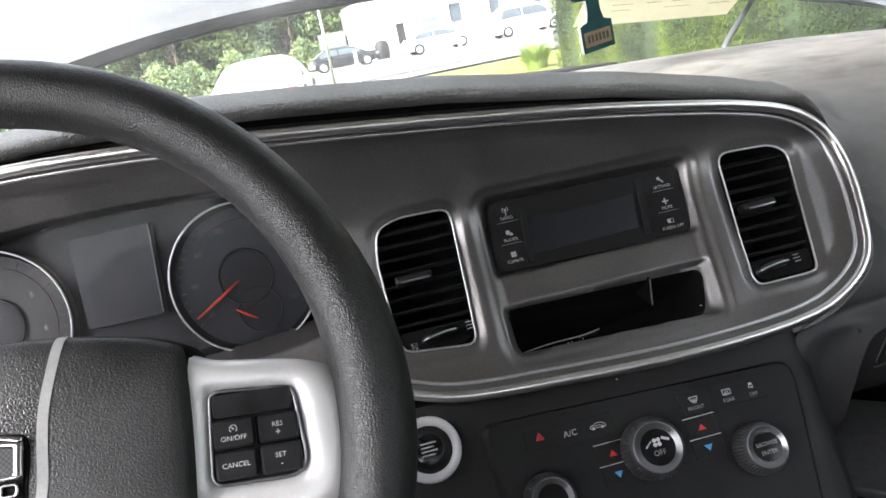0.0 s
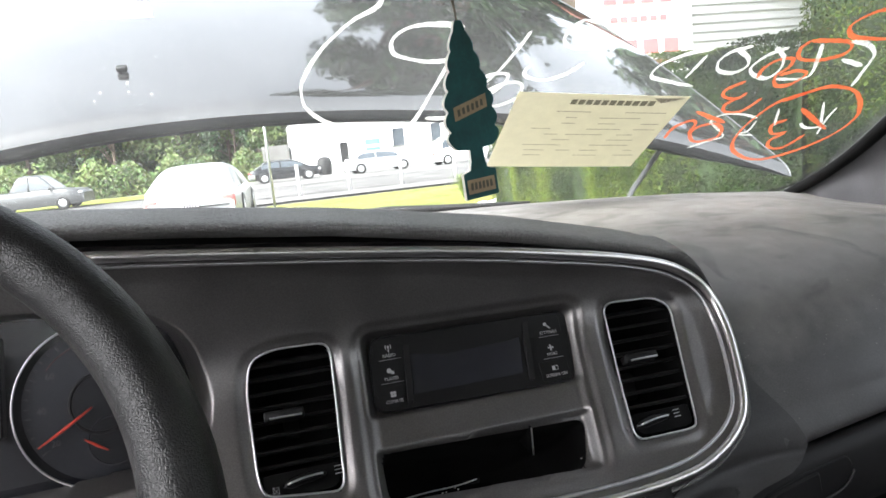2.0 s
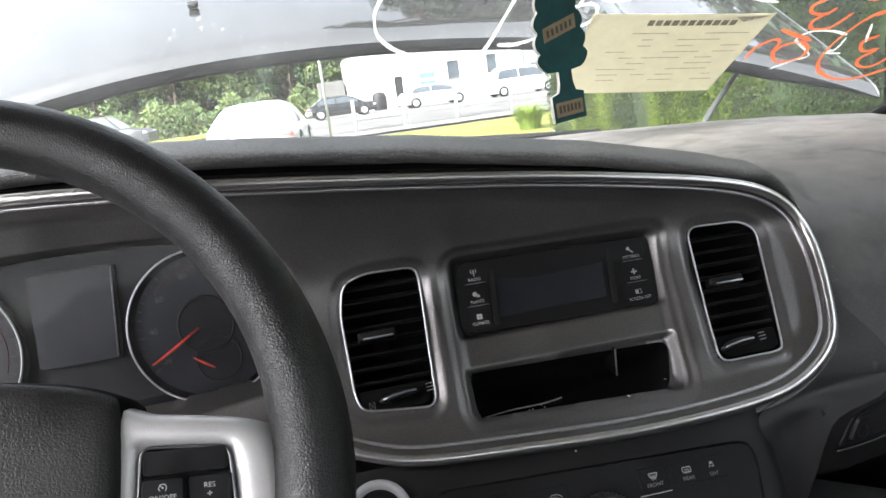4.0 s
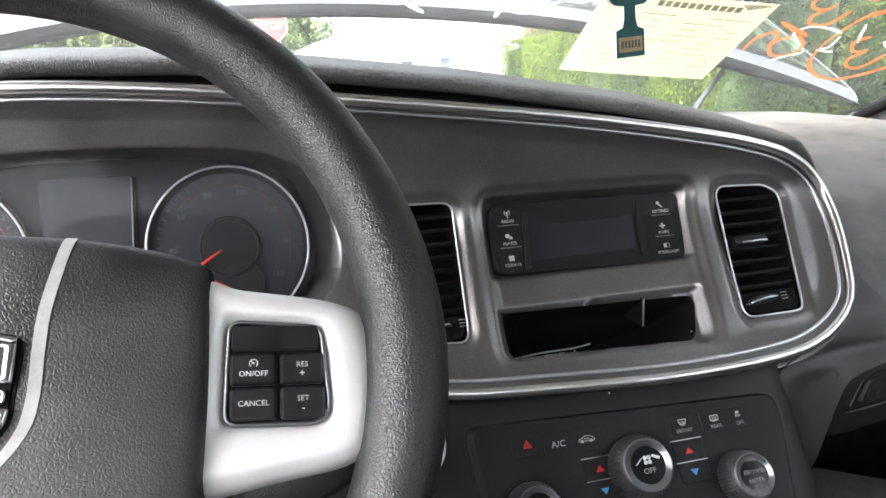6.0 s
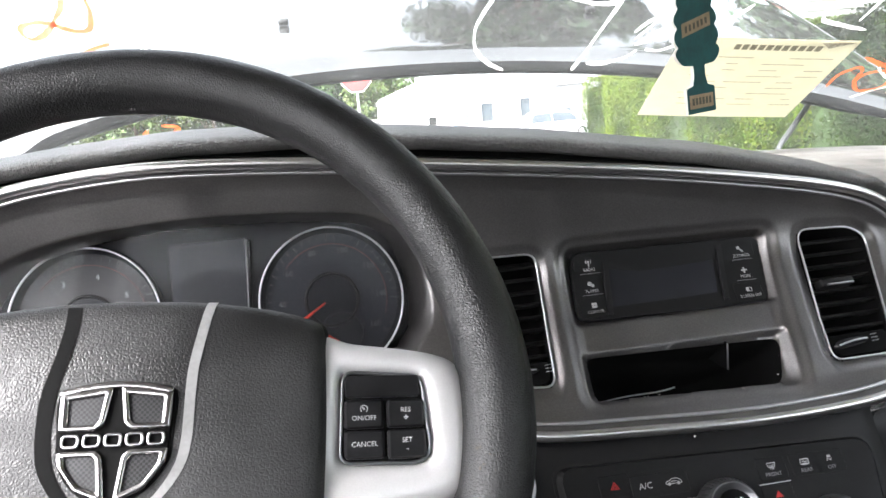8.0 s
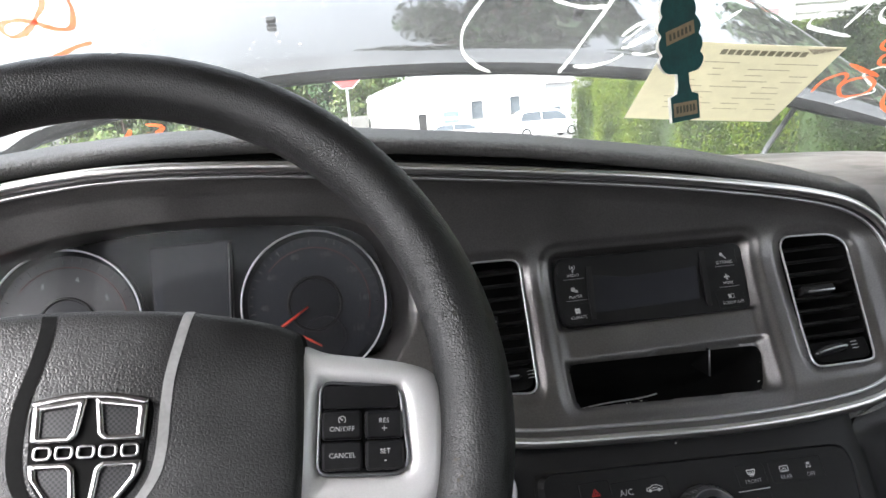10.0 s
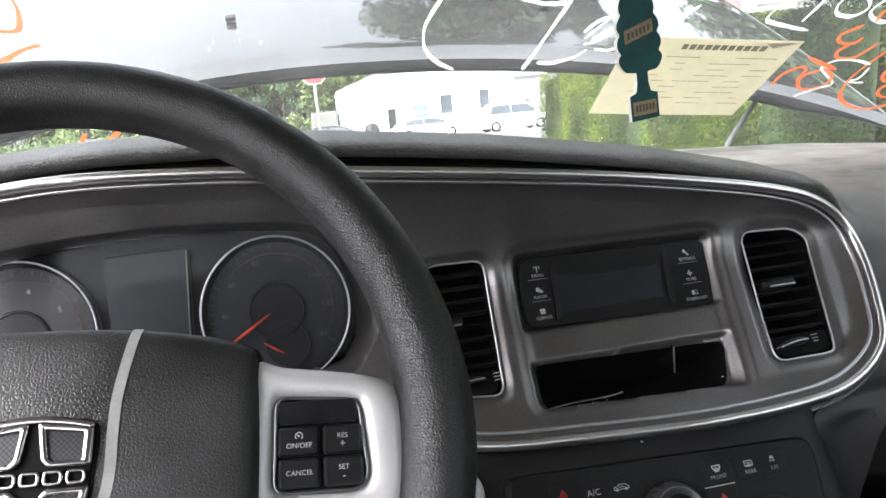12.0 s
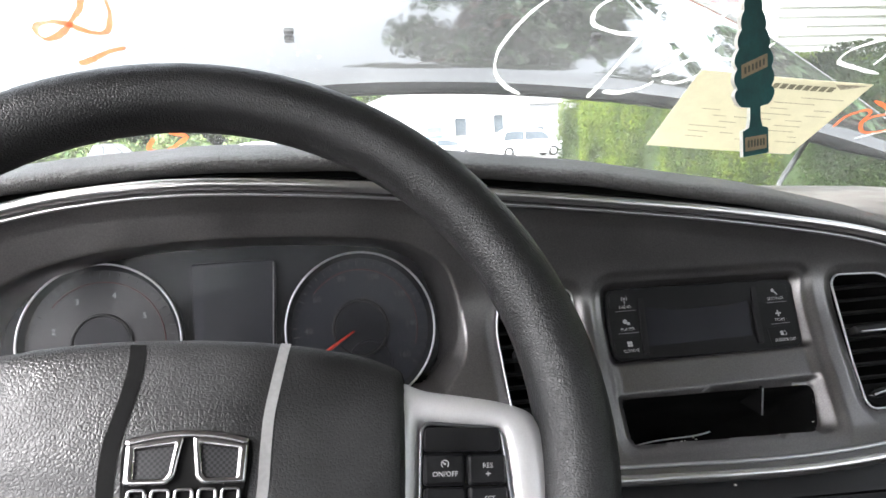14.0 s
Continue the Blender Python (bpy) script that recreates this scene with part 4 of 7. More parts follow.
def build_radio():
    r = thing("radio_unit", "black radio display unit with soft buttons beside a dark screen", "radio")
    part("body", slab(UNIT, -0.0085, -0.02, on_panel, 0.0012), M["plastic"], r)
    part("screen", slab(rounded(cm([(-4.85, 102.25), (4.7, 102.05), (4.05, 97.85), (-5.35, 97.95)]), 0.002), -0.0070, -0.016, flat_on(-0.003, 1.0), 0.0006), M["screen"], r, "dark switched-off screen")
    for x0, x1 in ((-5.05, -5.6), (5.3, 4.7)):
        part("rib", slab(rounded(cm([(x0 - 0.26, 102.4), (x0 + 0.26, 102.4), (x1 + 0.26, 97.8), (x1 - 0.26, 97.8)]), 0.002), -0.0050, -0.016, flat_on(-0.003, 1.0), 0.002), M["panel"], r)
    rows = [(-0.0672, (1.0190, 1.0035, 0.9885), ("radio", "player", "fan"), ("RADIO", "PLAYER", "CLIMATE")), (0.0702, (1.0160, 1.0005, 0.9860), ("wrench", "plus", "screen"), ("SETTINGS", "MORE", "SCREEN OFF"))]
    for x, zs, kinds, words in rows:
        for k, z in enumerate(zs):
            cx = x + 0.0012 * (1 - k)
            h = [(cx - 0.0125, z + 0.0055), (cx + 0.0125, z + 0.0055), (cx + 0.012, z - 0.008), (cx - 0.013, z - 0.008)]
            b = part("soft_key", slab(rounded(h, 0.002), -0.0080, -0.012, on_panel, 0.0003), M["plastic"], r)
            mark("key_sign", icon(kinds[k]), b, M["white_print"], cx, z, -0.0069)
            lettering(words[k], 0.0038, printed(cx, z - 0.0047, -0.0069), M["white_print"], b, 0.92)
            if k < 2:
                mark("key_line", [bar(-0.009, 0, 0.009, 0, 0.0004)], r, M["grey_print"], cx, z - 0.0074, -0.0069)
    return r


def build_bin():
    b = thing("storage_bin", "open black storage bin below the radio with a divider", "storage bin")
    c = np.mean(np.array(BIN), 0)
    rows = [[on_panel(*(c + (np.array(q) - c) * s), off) for q in BIN] for s, off in ((1.006, -0.0108), (0.998, -0.0140), (0.99, -0.02), (0.96, -0.085), (0.1, -0.088))]
    part("liner", sheet(rows, True), M["bin_black"], b)
    part("divider", rbox(0.0015, 0.050, 0.024, 0.0006, at=(0.0345, -0.004, 0.934)), M["bin_black"], b)
    part("divider_edge", rbox(0.0012, 0.0012, 0.023, 0.0004, at=(0.0345, -0.0300, 0.934)), M["satin_chrome"], b, "bright divider edge")
    edge = [on_panel(-0.082 + 0.065 * t, 0.9255 + 0.001 * math.sin(5 * t) + 0.004 * t * t, -0.018) for t in np.linspace(0, 1, 12)]
    part("mat_edge", tube(edge, 0.0006, 5), M["satin_chrome"], b, "bright edge of the liner mat")
    rnd = random.Random(4)
    for k in range(5):
        q = on_panel(-0.07 + 0.15 * rnd.random(), 0.9235 + 0.003 * rnd.random(), -0.010)
        part("crumb", rbox(0.0012 * (0.5 + rnd.random()), 0.0007, 0.0005), M["card_edge"], b, "", Matrix.Translation(q))
    return b


def build_console():
    c = thing("centre_stack", "charcoal plastic centre stack with climate controls", "console")
    rows = []
    for x, dy in ((-0.30, 0.07), (-0.262, 0.035), (-0.245, 0.012), (-0.225, 0.004), (-0.15, 0.004), (-0.05, 0.004), (0.05, 0.004), (0.115, 0.004), (0.130, 0.008), (0.142, 0.022), (0.146, 0.06), (0.147, 0.20)):
        rows.append([(x - (0.9 - z) * 0.10 * (x > 0.1), panel_y(z) + dy, z) for z in (0.905, 0.89, 0.88, 0.84, 0.80, 0.76, 0.72, 0.66)])
    part("stack_body", sheet(rows), M["panel"], c)
    climate = rounded(cm([(-13.5, 88.75), (11.0, 87.95), (11.5, 87.0), (9.0, 77), (-12.5, 77)]), 0.012)
    part("groove", slab([(x * 1.0 + 0.0, z) for x, z in rounded(cm([(-13.75, 88.95), (11.2, 88.15), (11.75, 87.0), (9.2, 76.8), (-12.8, 76.8)]), 0.013)], -0.0028, -0.006, on_panel), M["slat"], c)
    face = part("climate_face", slab(climate, 0.0015, -0.005, on_panel, 0.004), M["plastic"], c, "black climate control face")
    for x, z, kind, word, mat in ((-0.093, 0.872, "triangle", "", "red_print"), (-0.0485, 0.8695, "car", "", "white_print"), (0.0285, 0.8685, "front", "FRONT", "white_print"), (0.055, 0.868, "rear", "REAR", "white_print"), (0.075, 0.8675, "skid", "OFF", "white_print")):
        key = part("key", slab(rounded([(x - 0.0115, z + 0.0065), (x + 0.0115, z + 0.0065), (x + 0.0115, z - 0.0065), (x - 0.0115, z - 0.0065)], 0.002), 0.0019, 0.0, on_panel, 0.0004), M["plastic"], face)
        mark("key_sign", icon(kind), key, M[mat], x, z + (0.0012 if word else 0), 0.0023)
        if word:
            lettering(word, 0.004, printed(x, z - 0.0036, 0.0023), M["grey_print"], key)
    key = part("key", slab(rounded([(-0.081, 0.876), (-0.059, 0.876), (-0.059, 0.863), (-0.081, 0.863)], 0.002), 0.0019, 0.0, on_panel, 0.0004), M["plastic"], face)
    lettering("A/C", 0.0064, printed(-0.070, 0.8695, 0.0023), M["white_print"], key)
    for x, z0 in ((-0.044, 0.8525), (0.027, 0.8535)):
        for k, (kind, mat) in enumerate((("up", "red_print"), ("down", "blue_print"))):
            z = z0 - 0.012 * k
            key = part("temperature_key", slab(rounded([(x - 0.012, z + 0.0055), (x + 0.012, z + 0.0055), (x + 0.012, z - 0.0055), (x - 0.012, z - 0.0055)], 0.002), 0.0019, 0.0, on_panel, 0.0004), M["plastic"], face)
            mark("arrow", icon(kind), key, M[mat], x, z, 0.0023)
        for dz in (0.0065, -0.006):
            mark("key_line", [bar(-0.0125, 0, 0.0125, 0, 0.0006)], face, M["satin_chrome"], x, z0 + dz, 0.0024)
    for x, z, r, words in ((-0.0155, 0.8490, 0.0228, "OFF"), (0.0615, 0.8335, 0.0190, "ENTER"), (-0.099, 0.837, 0.0190, "VOL")):
        knob = part("knob", lathe([(r * 1.0, 0.0), (r, 0.006), (r * 0.96, 0.011), (r * 0.84, 0.0160), (r * 0.79, 0.0175), (r * 0.6, 0.0175)], 48), M["knob"], c, "dull grey ribbed control knob", panel_pose(x, z, 0.001))
        one = tube([(r * 1.0, 0, 0.001), (r * 0.995, 0, 0.0062), (r * 0.955, 0, 0.0112), (r * 0.86, 0, 0.0152)], 0.0005, 4, up=(0, 1, 0))
        for k in range(48):
            part("rib", RIBS.setdefault(words, one), M["knob"], knob, "", pose(0, 0, 0, 0, 0, 7.5 * k))
        part("knob_ring", lathe([(r * 0.80, 0.0168), (r * 0.79, 0.0188), (r * 0.755, 0.0190), (r * 0.74, 0.0178)], 40), M["dim_ring"], knob, "bright ring")
        cap = part("knob_cap", lathe([(r * 0.73, 0.0176), (r * 0.4, 0.0180), (0.0002, 0.0182)], 32), M["gloss"], knob, "gloss black cap")
        place = lambda px, py, dy=-0.004: Vector((px, py + dy, 0.0185))
        lettering(words, 0.0054 if words == "OFF" else 0.0042, place, M["grey_print"], cap)
        if words == "OFF":
            fan = [disc(0.0022 * math.cos(a), 0.0035 + 0.0022 * math.sin(a), 0.0016, 8) for a in (0.78, 2.35, 3.93, 5.5)] + [bar(-0.009, 0.001, -0.004, 0.005, 0.0009), bar(0.004, 0.006, 0.0095, 0.0035, 0.002)]
            verts = [Vector((x2, y2, 0.0185)) for s in fan for x2, y2 in s]
            faces, k = [], 0
            for s in fan:
                faces.append(tuple(range(k, k + len(s))))
                k += len(s)
            part("fan_sign", data("fan", verts, faces, False), M["white_print"], cap)
        if words == "ENTER":
            lettering("BROWSE", 0.0042, lambda px, py: Vector((px, py + 0.002, 0.0185)), M["grey_print"], cap)
            lettering("TUNE", 0.0038, lambda px, py: Vector((px, py + 0.0105, 0.0185)), M["grey_print"], cap)
            lettering("SCROLL", 0.0038, lambda px, py: Vector((px, py - 0.0115, 0.0185)), M["grey_print"], cap)
    m = panel_pose(-0.174, 0.8815, 0.001)
    start = part("start_button", lathe([(0.0175, 0.0), (0.0170, 0.0012), (0.0125, 0.0012), (0.0118, 0.003), (0.0105, 0.0038), (0.0002, 0.0042)], 36), M["gloss"], c, "gloss black start button", m)
    part("button_ring", lathe([(0.0240, 0.0), (0.0238, 0.003), (0.0225, 0.0038), (0.0188, 0.0036), (0.0175, 0.0008)], 40), M["ring_grey"], start, "satin silver ring")
    for k in range(4):
        part("print_bar", data("bar", [Vector((x, 0.0035 - 0.0028 * k + y, 0.0046)) for x, y in ((-0.006, 0), (0.006 - 0.002 * (k % 2), 0), (0.006 - 0.002 * (k % 2), 0.0013), (-0.006, 0.0013))], [(0, 1, 2, 3)], False), M["grey_print"], start)
    # flecks of dirt on the bright strip's lower edge
    for x, z in ((0.034, 0.8945), (-0.025, 0.8925)):
        part("fleck", rbox(0.0034 if x > 0 else 0.0014, 0.0012, 0.001, 0.0003), M["card_edge"], c, "white fleck", panel_pose(x, z, 0.009))
    return c


RIBS = {}
dashboard = build_dashboard()
bezel = thing("instrument_trim", "satin pewter instrument trim edged with a bright chrome strip", "dashboard trim")
build_trim_panel(bezel)
rim_xz = np.array(RIM)
along_rim = np.roll(rim_xz, -2, 0) - np.roll(rim_xz, 2, 0)
inward = np.stack([along_rim[:, 1], -along_rim[:, 0]], 1) / np.linalg.norm(along_rim, axis=1)[:, None]
part("bright_strip", tube([on_panel(x, z, 0.0079) for x, z in RIM], 0.0042, 12, True, flat=(1.0, 0.75), up=(0, 1, 0)), M["strip"], bezel, "bright chrome edge strip")
part("inner_strip", tube([on_panel(x, z, 0.0052) for x, z in rim_xz + inward * 0.0082], 0.0016, 8, True, up=(0, 1, 0)), M["satin_chrome"], bezel, "thin bright inner line")
vent("air_vent", LEFT_VENT, "black slatted air vent and thin bright ring beside the steering wheel", (-0.1535, 0.987), -0.1445, 0.9460)
vent("air_vent", RIGHT_VENT, "black slatted air vent and thin bright ring beside the radio", (0.1425, 0.981), 0.1320, 0.9370)
build_radio()
build_bin()
build_console()


# ---- instruments ----
def on_dial(x, z, off=0.0):
    return Vector((x, 0.02 + 0.25 * (z - 1.01), z)) + Vector((0, -0.970, 0.243)) * float(off)


def build_instruments():
    g = thing("instrument_cluster", "dark instrument cluster with two ringed gauges and a small centre display", "instrument cluster")
    back = [(-0.60, 1.10), (-0.19, 1.10), (-0.19, 0.93), (-0.60, 0.93)]
    part("back_plate", slab(back, -0.012, -0.02, on_dial), M["dial_dark"], g)
    wallpts = CLUSTER
    c = np.mean(np.array(wallpts), 0)
    rows = []
    for s in (0.0, 0.35, 0.7, 1.0):
        rows.append([(1 - s) * on_panel(*(c + (np.array(q) - c) * 0.965), -0.028) + s * (on_dial(*(c + (np.array(q) - c) * 0.93), -0.012)) for q in wallpts])
    part("hooded_wall", sheet(rows, True), M["dial_dark"], g, "charcoal surround")
    for cx, cz, r in ((-0.285, 1.0112, 0.0587), (-0.480, 1.0155, 0.0587)):
        right = cx > -0.4
        ring = [on_dial(cx + r * math.cos(a), cz + r * math.sin(a), 0.002) for a in np.linspace(0, 2 * math.pi, 72, False)]
        gauge = part("gauge", slab([(cx + r * math.cos(a), cz + r * math.sin(a)) for a in np.linspace(0, 2 * math.pi, 64, False)], -0.006, -0.012, on_dial), M["dial"] if right else M["rev_dial"], g, "dark round gauge" if right else "dark warm grey round gauge")
        part("gauge_ring", tube(ring, 0.0009, 8, True, up=(0, 1, 0)), M["satin_chrome"], gauge, "bright ring")
        part("gauge_wall", sheet([[on_dial(cx + k * math.cos(a), cz + k * math.sin(a), o) for a in np.linspace(0, 2 * math.pi, 64, False)] for k, o in ((r, 0.001), (r * 0.93, -0.0055))], True), M["dial_dark"], gauge)
        part("gauge_hub", slab([(cx + 0.021 * math.cos(a), cz + 0.021 * math.sin(a)) for a in np.linspace(0, 2 * math.pi, 40, False)], -0.004, -0.007, on_dial, 0.001), M["dial_dark"], gauge)
        hub_ring = [on_dial(cx + 0.0215 * math.cos(a), cz + 0.0215 * math.sin(a), -0.004) for a in np.linspace(0, 2 * math.pi, 40, False)]
        part("hub_ring", tube(hub_ring, 0.0012, 6, True, up=(0, 1, 0)), M["slat"], gauge)
        words = ("20", "40", "60", "80", "100", "120", "140", "160") if right else ("1", "2", "3", "4", "5", "6", "7")
        for k, word in enumerate(words):
            a = radians(215 - 250 * k / (len(words) - 1)) if right else radians(205 - 43.5 * k)
            reach = 0.70 if right else 0.62
            px, pz = cx + r * reach * math.cos(a), cz + r * reach * math.sin(a)
            m = Matrix.Translation(on_dial(px, pz, -0.0055)) @ pose(0, 0, 0, 76)
            lettering(word, 0.0065, lambda x, y, m=m: m @ Vector((x, y, 0)), M["dial_print" if right else "rev_print"], gauge)
        for k in range(33):
            a = radians(215 - 250 * k / 32)
            r0 = r * (0.86 if k % 4 else 0.83)
            part("tick", tube([on_dial(cx + q * math.cos(a), cz + q * math.sin(a), -0.0055) for q in (r0, r * 0.9)], 0.0003, 4, up=(0, 1, 0)), M["dial_print"], gauge)
        red = [on_dial(cx + r * 0.78 * math.cos(a), cz + r * 0.78 * math.sin(a), -0.0056) for a in np.linspace(radians(140), radians(-20), 30)]
        part("red_band", tube(red, 0.0003, 4, up=(0, 1, 0)), M["dial_red"], gauge)
        if right:
            part("needle", tube([on_dial(-0.2905, 1.0092, 0.0), on_dial(-0.309, 0.998, 0.0), on_dial(-0.329, 0.987, 0.0)], [0.0007, 0.0014, 0.0006], 6, up=(0, 1, 0)), M["needle"], gauge, "red needle")
            sub = [(-0.279 + 0.0175 * math.cos(a), 0.9835 + 0.0175 * math.sin(a)) for a in np.linspace(0, 2 * math.pi, 32, False)]
            part("small_gauge", slab(sub, -0.0045, -0.007, on_dial), M["dial_dark"], gauge)
            part("small_gauge_ring", tube([on_dial(x, z, -0.004) for x, z in sub], 0.0007, 5, True, up=(0, 1, 0)), M["dial"], gauge)
            part("small_needle", tube([on_dial(-0.298, 0.9872, -0.001), on_dial(-0.2905, 0.982, -0.001), on_dial(-0.2825, 0.977, -0.001)], [0.0006, 0.0012, 0.0006], 6, up=(0, 1, 0)), M["needle"], gauge, "small red needle")
        else:
            part("needle", tube([on_dial(cx, cz, 0.0), on_dial(cx - 0.038, cz - 0.024, 0.0)], [0.0012, 0.0006], 6, up=(0, 1, 0)), M["needle"], gauge, "red needle")
    part("display_frame", slab(rounded([(-0.413, 1.0695), (-0.3485, 1.0695), (-0.3525, 0.997), (-0.413, 0.997)], 0.003), -0.004, -0.012, on_dial, 0.0008), M["dial"], g)
    part("display", slab(rounded([(-0.404, 1.0665), (-0.3505, 1.0665), (-0.3545, 1.000), (-0.406, 1.000)], 0.002), -0.0035, -0.006, on_dial), M["display"], g, "dark centre display")
    part("display_edge", tube([on_dial(-0.3498, 1.0675, -0.003), on_dial(-0.354, 0.999, -0.003)], 0.0006, 5, up=(0, 1, 0)), M["grey_print"], g)
    lens_poly = [c + (np.array(q) - c) * 0.95 for q in wallpts]
    pane = part("lens", slab(lens_poly, 0.0105, 0.0095, lambda x, z, o: on_dial(x, z, o) + Vector((0, -0.10 * (z - 1.01), 0))), M["lens"], g, "clear instrument lens")
    pane.visible_shadow = False
    return g


build_instruments()


# ---- steering wheel ----
TILT, YAW = 0.493, 0.047
WHEEL = Matrix.Translation((-0.3778, -0.2330, 1.0249)) @ Euler((math.pi / 2 - TILT, 0, YAW)).to_matrix().to_4x4() @ pose(0, 0, 0, 0, 0, -6.3)
HUB_X = 0.0060


def build_wheel():
    w = thing("steering_wheel", "black leather steering wheel with silver spokes and a shield emblem", "steering wheel", WHEEL)
    R, r = 0.1797, 0.0174
    rows = []
    for k in range(96):
        a = 2 * math.pi * k / 96
        grip = 1 + 0.10 * math.exp(-((min(abs(a - 0.0), abs(a - 2 * math.pi)) / 0.35) ** 2)) + 0.10 * math.exp(-(((a - math.pi) / 0.35) ** 2))
        c = Vector((R * math.cos(a), R * math.sin(a), 0))
        out = Vector((math.cos(a), math.sin(a), 0))
        rows.append([c + r * grip * (math.cos(b) * out * 0.98 + math.sin(b) * Vector((0, 0, 1.04))) for b in np.linspace(0, 2 * math.pi, 24, False)])
    rows.append(rows[0])
    part("rim", sheet(rows, True), M["leather"], w, "grained black leather rim")
    # airbag cover
    top = [(-0.099, 0.032), (-0.090, 0.043), (-0.05, 0.0495), (0.0, 0.0515), (0.05, 0.0495), (0.090, 0.042), (0.099, 0.029), (0.099, -0.03), (0.094, -0.07), (0.075, -0.105), (0.03, -0.12), (-0.03, -0.12), (-0.075, -0.105), (-0.094, -0.07), (-0.099, -0.03)]
    outline = [np.array((0.935 * q[0], q[1])) for q in catmull(top, 5, True)]

    def face_height(x, y):
        return 0.0290 - 1.1 * x * x - 3.0 * max(0.0, y) ** 2 - 0.18 * max(0.0, -0.06 - y)

    rows = []
    for s, drop in ((0.02, 0), (0.3, 0), (0.55, 0), (0.75, 0), (0.88, 0.0002), (0.935, 0.0012), (0.965, 0.0040), (0.985, 0.010), (1.0, 0.02), (1.0, 0.03), (0.985, 0.05)):
        tight = float(np.interp(s, (0.9, 0.96, 0.988, 1.0), (0.0002, 0.0012, 0.0036, 0.009))) if drop <= 0.02 else drop
        ring = []
        for q in outline:
            top_part = float(ss(np.array((q[1] - 0.01) / 0.03)))
            y = -0.03 + (q[1] + 0.03) * s
            ring.append((HUB_X + q[0] * s, y, face_height(q[0] * s, y) - (tight if s > 0.8 else drop) * top_part - drop * (1 - top_part)))
        rows.append(ring)
    part("airbag_cover", sheet(rows[:8], True), M["worn_leather"], w, "scuffed black vinyl airbag cover")
    # the side in black, for the shade between cover and spoke plate
    part("cover_flank", sheet(rows[7:], True), M["bin_black"], w, "side of the airbag cover, blackened for shade")
    def on_cover(x, y):
        fall = np.interp((y + 0.03) / 0.0806, (0.75, 0.9, 0.96, 0.988, 1.0), (0, 0.0002, 0.0012, 0.0036, 0.009))
        return face_height(x, y) - float(fall) + 0.00025

    for sx in (-1, 1):
        way = catmull([(0.0352, 0.0498), (0.0345, 0.046), (0.0325, 0.034), (0.0300, 0.018), (0.0293, 0.004), (0.0287, -0.014), (0.0255, -0.026), (0.0160, -0.0385), (0.003, -0.0445)], 6)
        wide = 0.0022 if sx > 0 else 0.0032
        if sx < 0:
            way = [(x - 0.010 * float(ss(np.array(y / 0.045))), y) for x, y in way]
        rails = [[(HUB_X + 0.004 + sx * x + e * wide, y, on_cover(0.004 + sx * x + e * wide, y)) for x, y in way] for e in (-1, -0.5, 0.5, 1)]
        part("cover_line", sheet(rails), M["seam_silver"] if sx > 0 else M["bin_black"], w, "grey seam line" if sx > 0 else "dark seam line")
    part("back_cover", lathe([(0.001, -0.06), (0.045, -0.06), (0.065, -0.03), (0.072, 0.012), (0.07, 0.014)], 32), M["plastic"], w, "", Matrix.Translation((HUB_X, -0.03, -0.02)))

    # silver spoke plates with the control pads
    def plate(side):
        def at(x, y, o):
            px = 0.1085 + (x - 0.1355) * 0.93
            return Vector((HUB_X + side * px, -0.003 + (y + 0.00375) * 0.92, 0.0065 - 0.10 * (px - 0.115) + o))

        shape = [(0.104, 0.036), (0.130, 0.033), (0.172, 0.027), (0.188, 0.017), (0.192, -0.008), (0.189, -0.036), (0.179, -0.049), (0.145, -0.055), (0.112, -0.061), (0.098, -0.064), (0.100, -0.02)]
        outer = [np.array(q) for q in catmull(shape, 8, True)]
        cc = np.array((0.147, -0.008))
        narrow = lambda x: 0.1458 + (x - 0.147) * 0.89
        pad_shape = rounded([(narrow(x), y) for x, y in ((0.1235, 0.0165), (0.1685, 0.0138), (0.1725, -0.024), (0.167, -0.0300), (0.1215, -0.0290))], 0.006)
        rows2 = []
        pads = np.array(pad_shape)
        order = []
        for q in outer:
            d = (q - cc) / np.linalg.norm(q - cc)
            far_out = 0.0
            for p0, p1 in zip(pads, np.roll(pads, -1, 0)):
                e2 = p1 - p0
                den = d[0] * e2[1] - d[1] * e2[0]
                if abs(den) < 1e-9:
                    continue
                w0 = p0 - cc
                t, u = (w0[0] * e2[1] - w0[1] * e2[0]) / den, (w0[0] * d[1] - w0[1] * d[0]) / den
                if t > 0 and -1e-6 <= u <= 1.000001:
                    far_out = max(far_out, t)
            order.append(cc + d * far_out)
        for s, o in ((0.0, -0.004), (0.04, 0.0005), (0.25, 0.0035), (0.6, 0.0038), (0.85, 0.001), (0.97, -0.005), (1.0, -0.014), (1.0, -0.03)):
            rows2.append([at(*((1 - s) * a + s * b), o) for a, b in zip(order, outer)])
        sp = part("spoke_plate", sheet(rows2, True), M["silver"], w, "satin silver spoke plate")
        base = part("switch_pad", slab(pad_shape, 0.0015, -0.006, at, 0.0006), M["gloss"], sp, "gloss black switch pad")
        part("pad_ring", tube([at(x, y, 0.002) for x, y in pad_shape], 0.0008, 6, True), M["dim_ring"], sp, "thin dark chrome surround")
        cells = [((0.1245, 0.0140, 0.1675, 0.0034), "", ""), ((0.1240, 0.0016, 0.1465, -0.0122), "ON/OFF", "cruise"), ((0.1480, 0.0012, 0.1695, -0.0122), "RES", "+"), ((0.1240, -0.0136, 0.1465, -0.0270), "CANCEL", ""), ((0.1480, -0.0136, 0.1700, -0.0275), "SET", "-")]
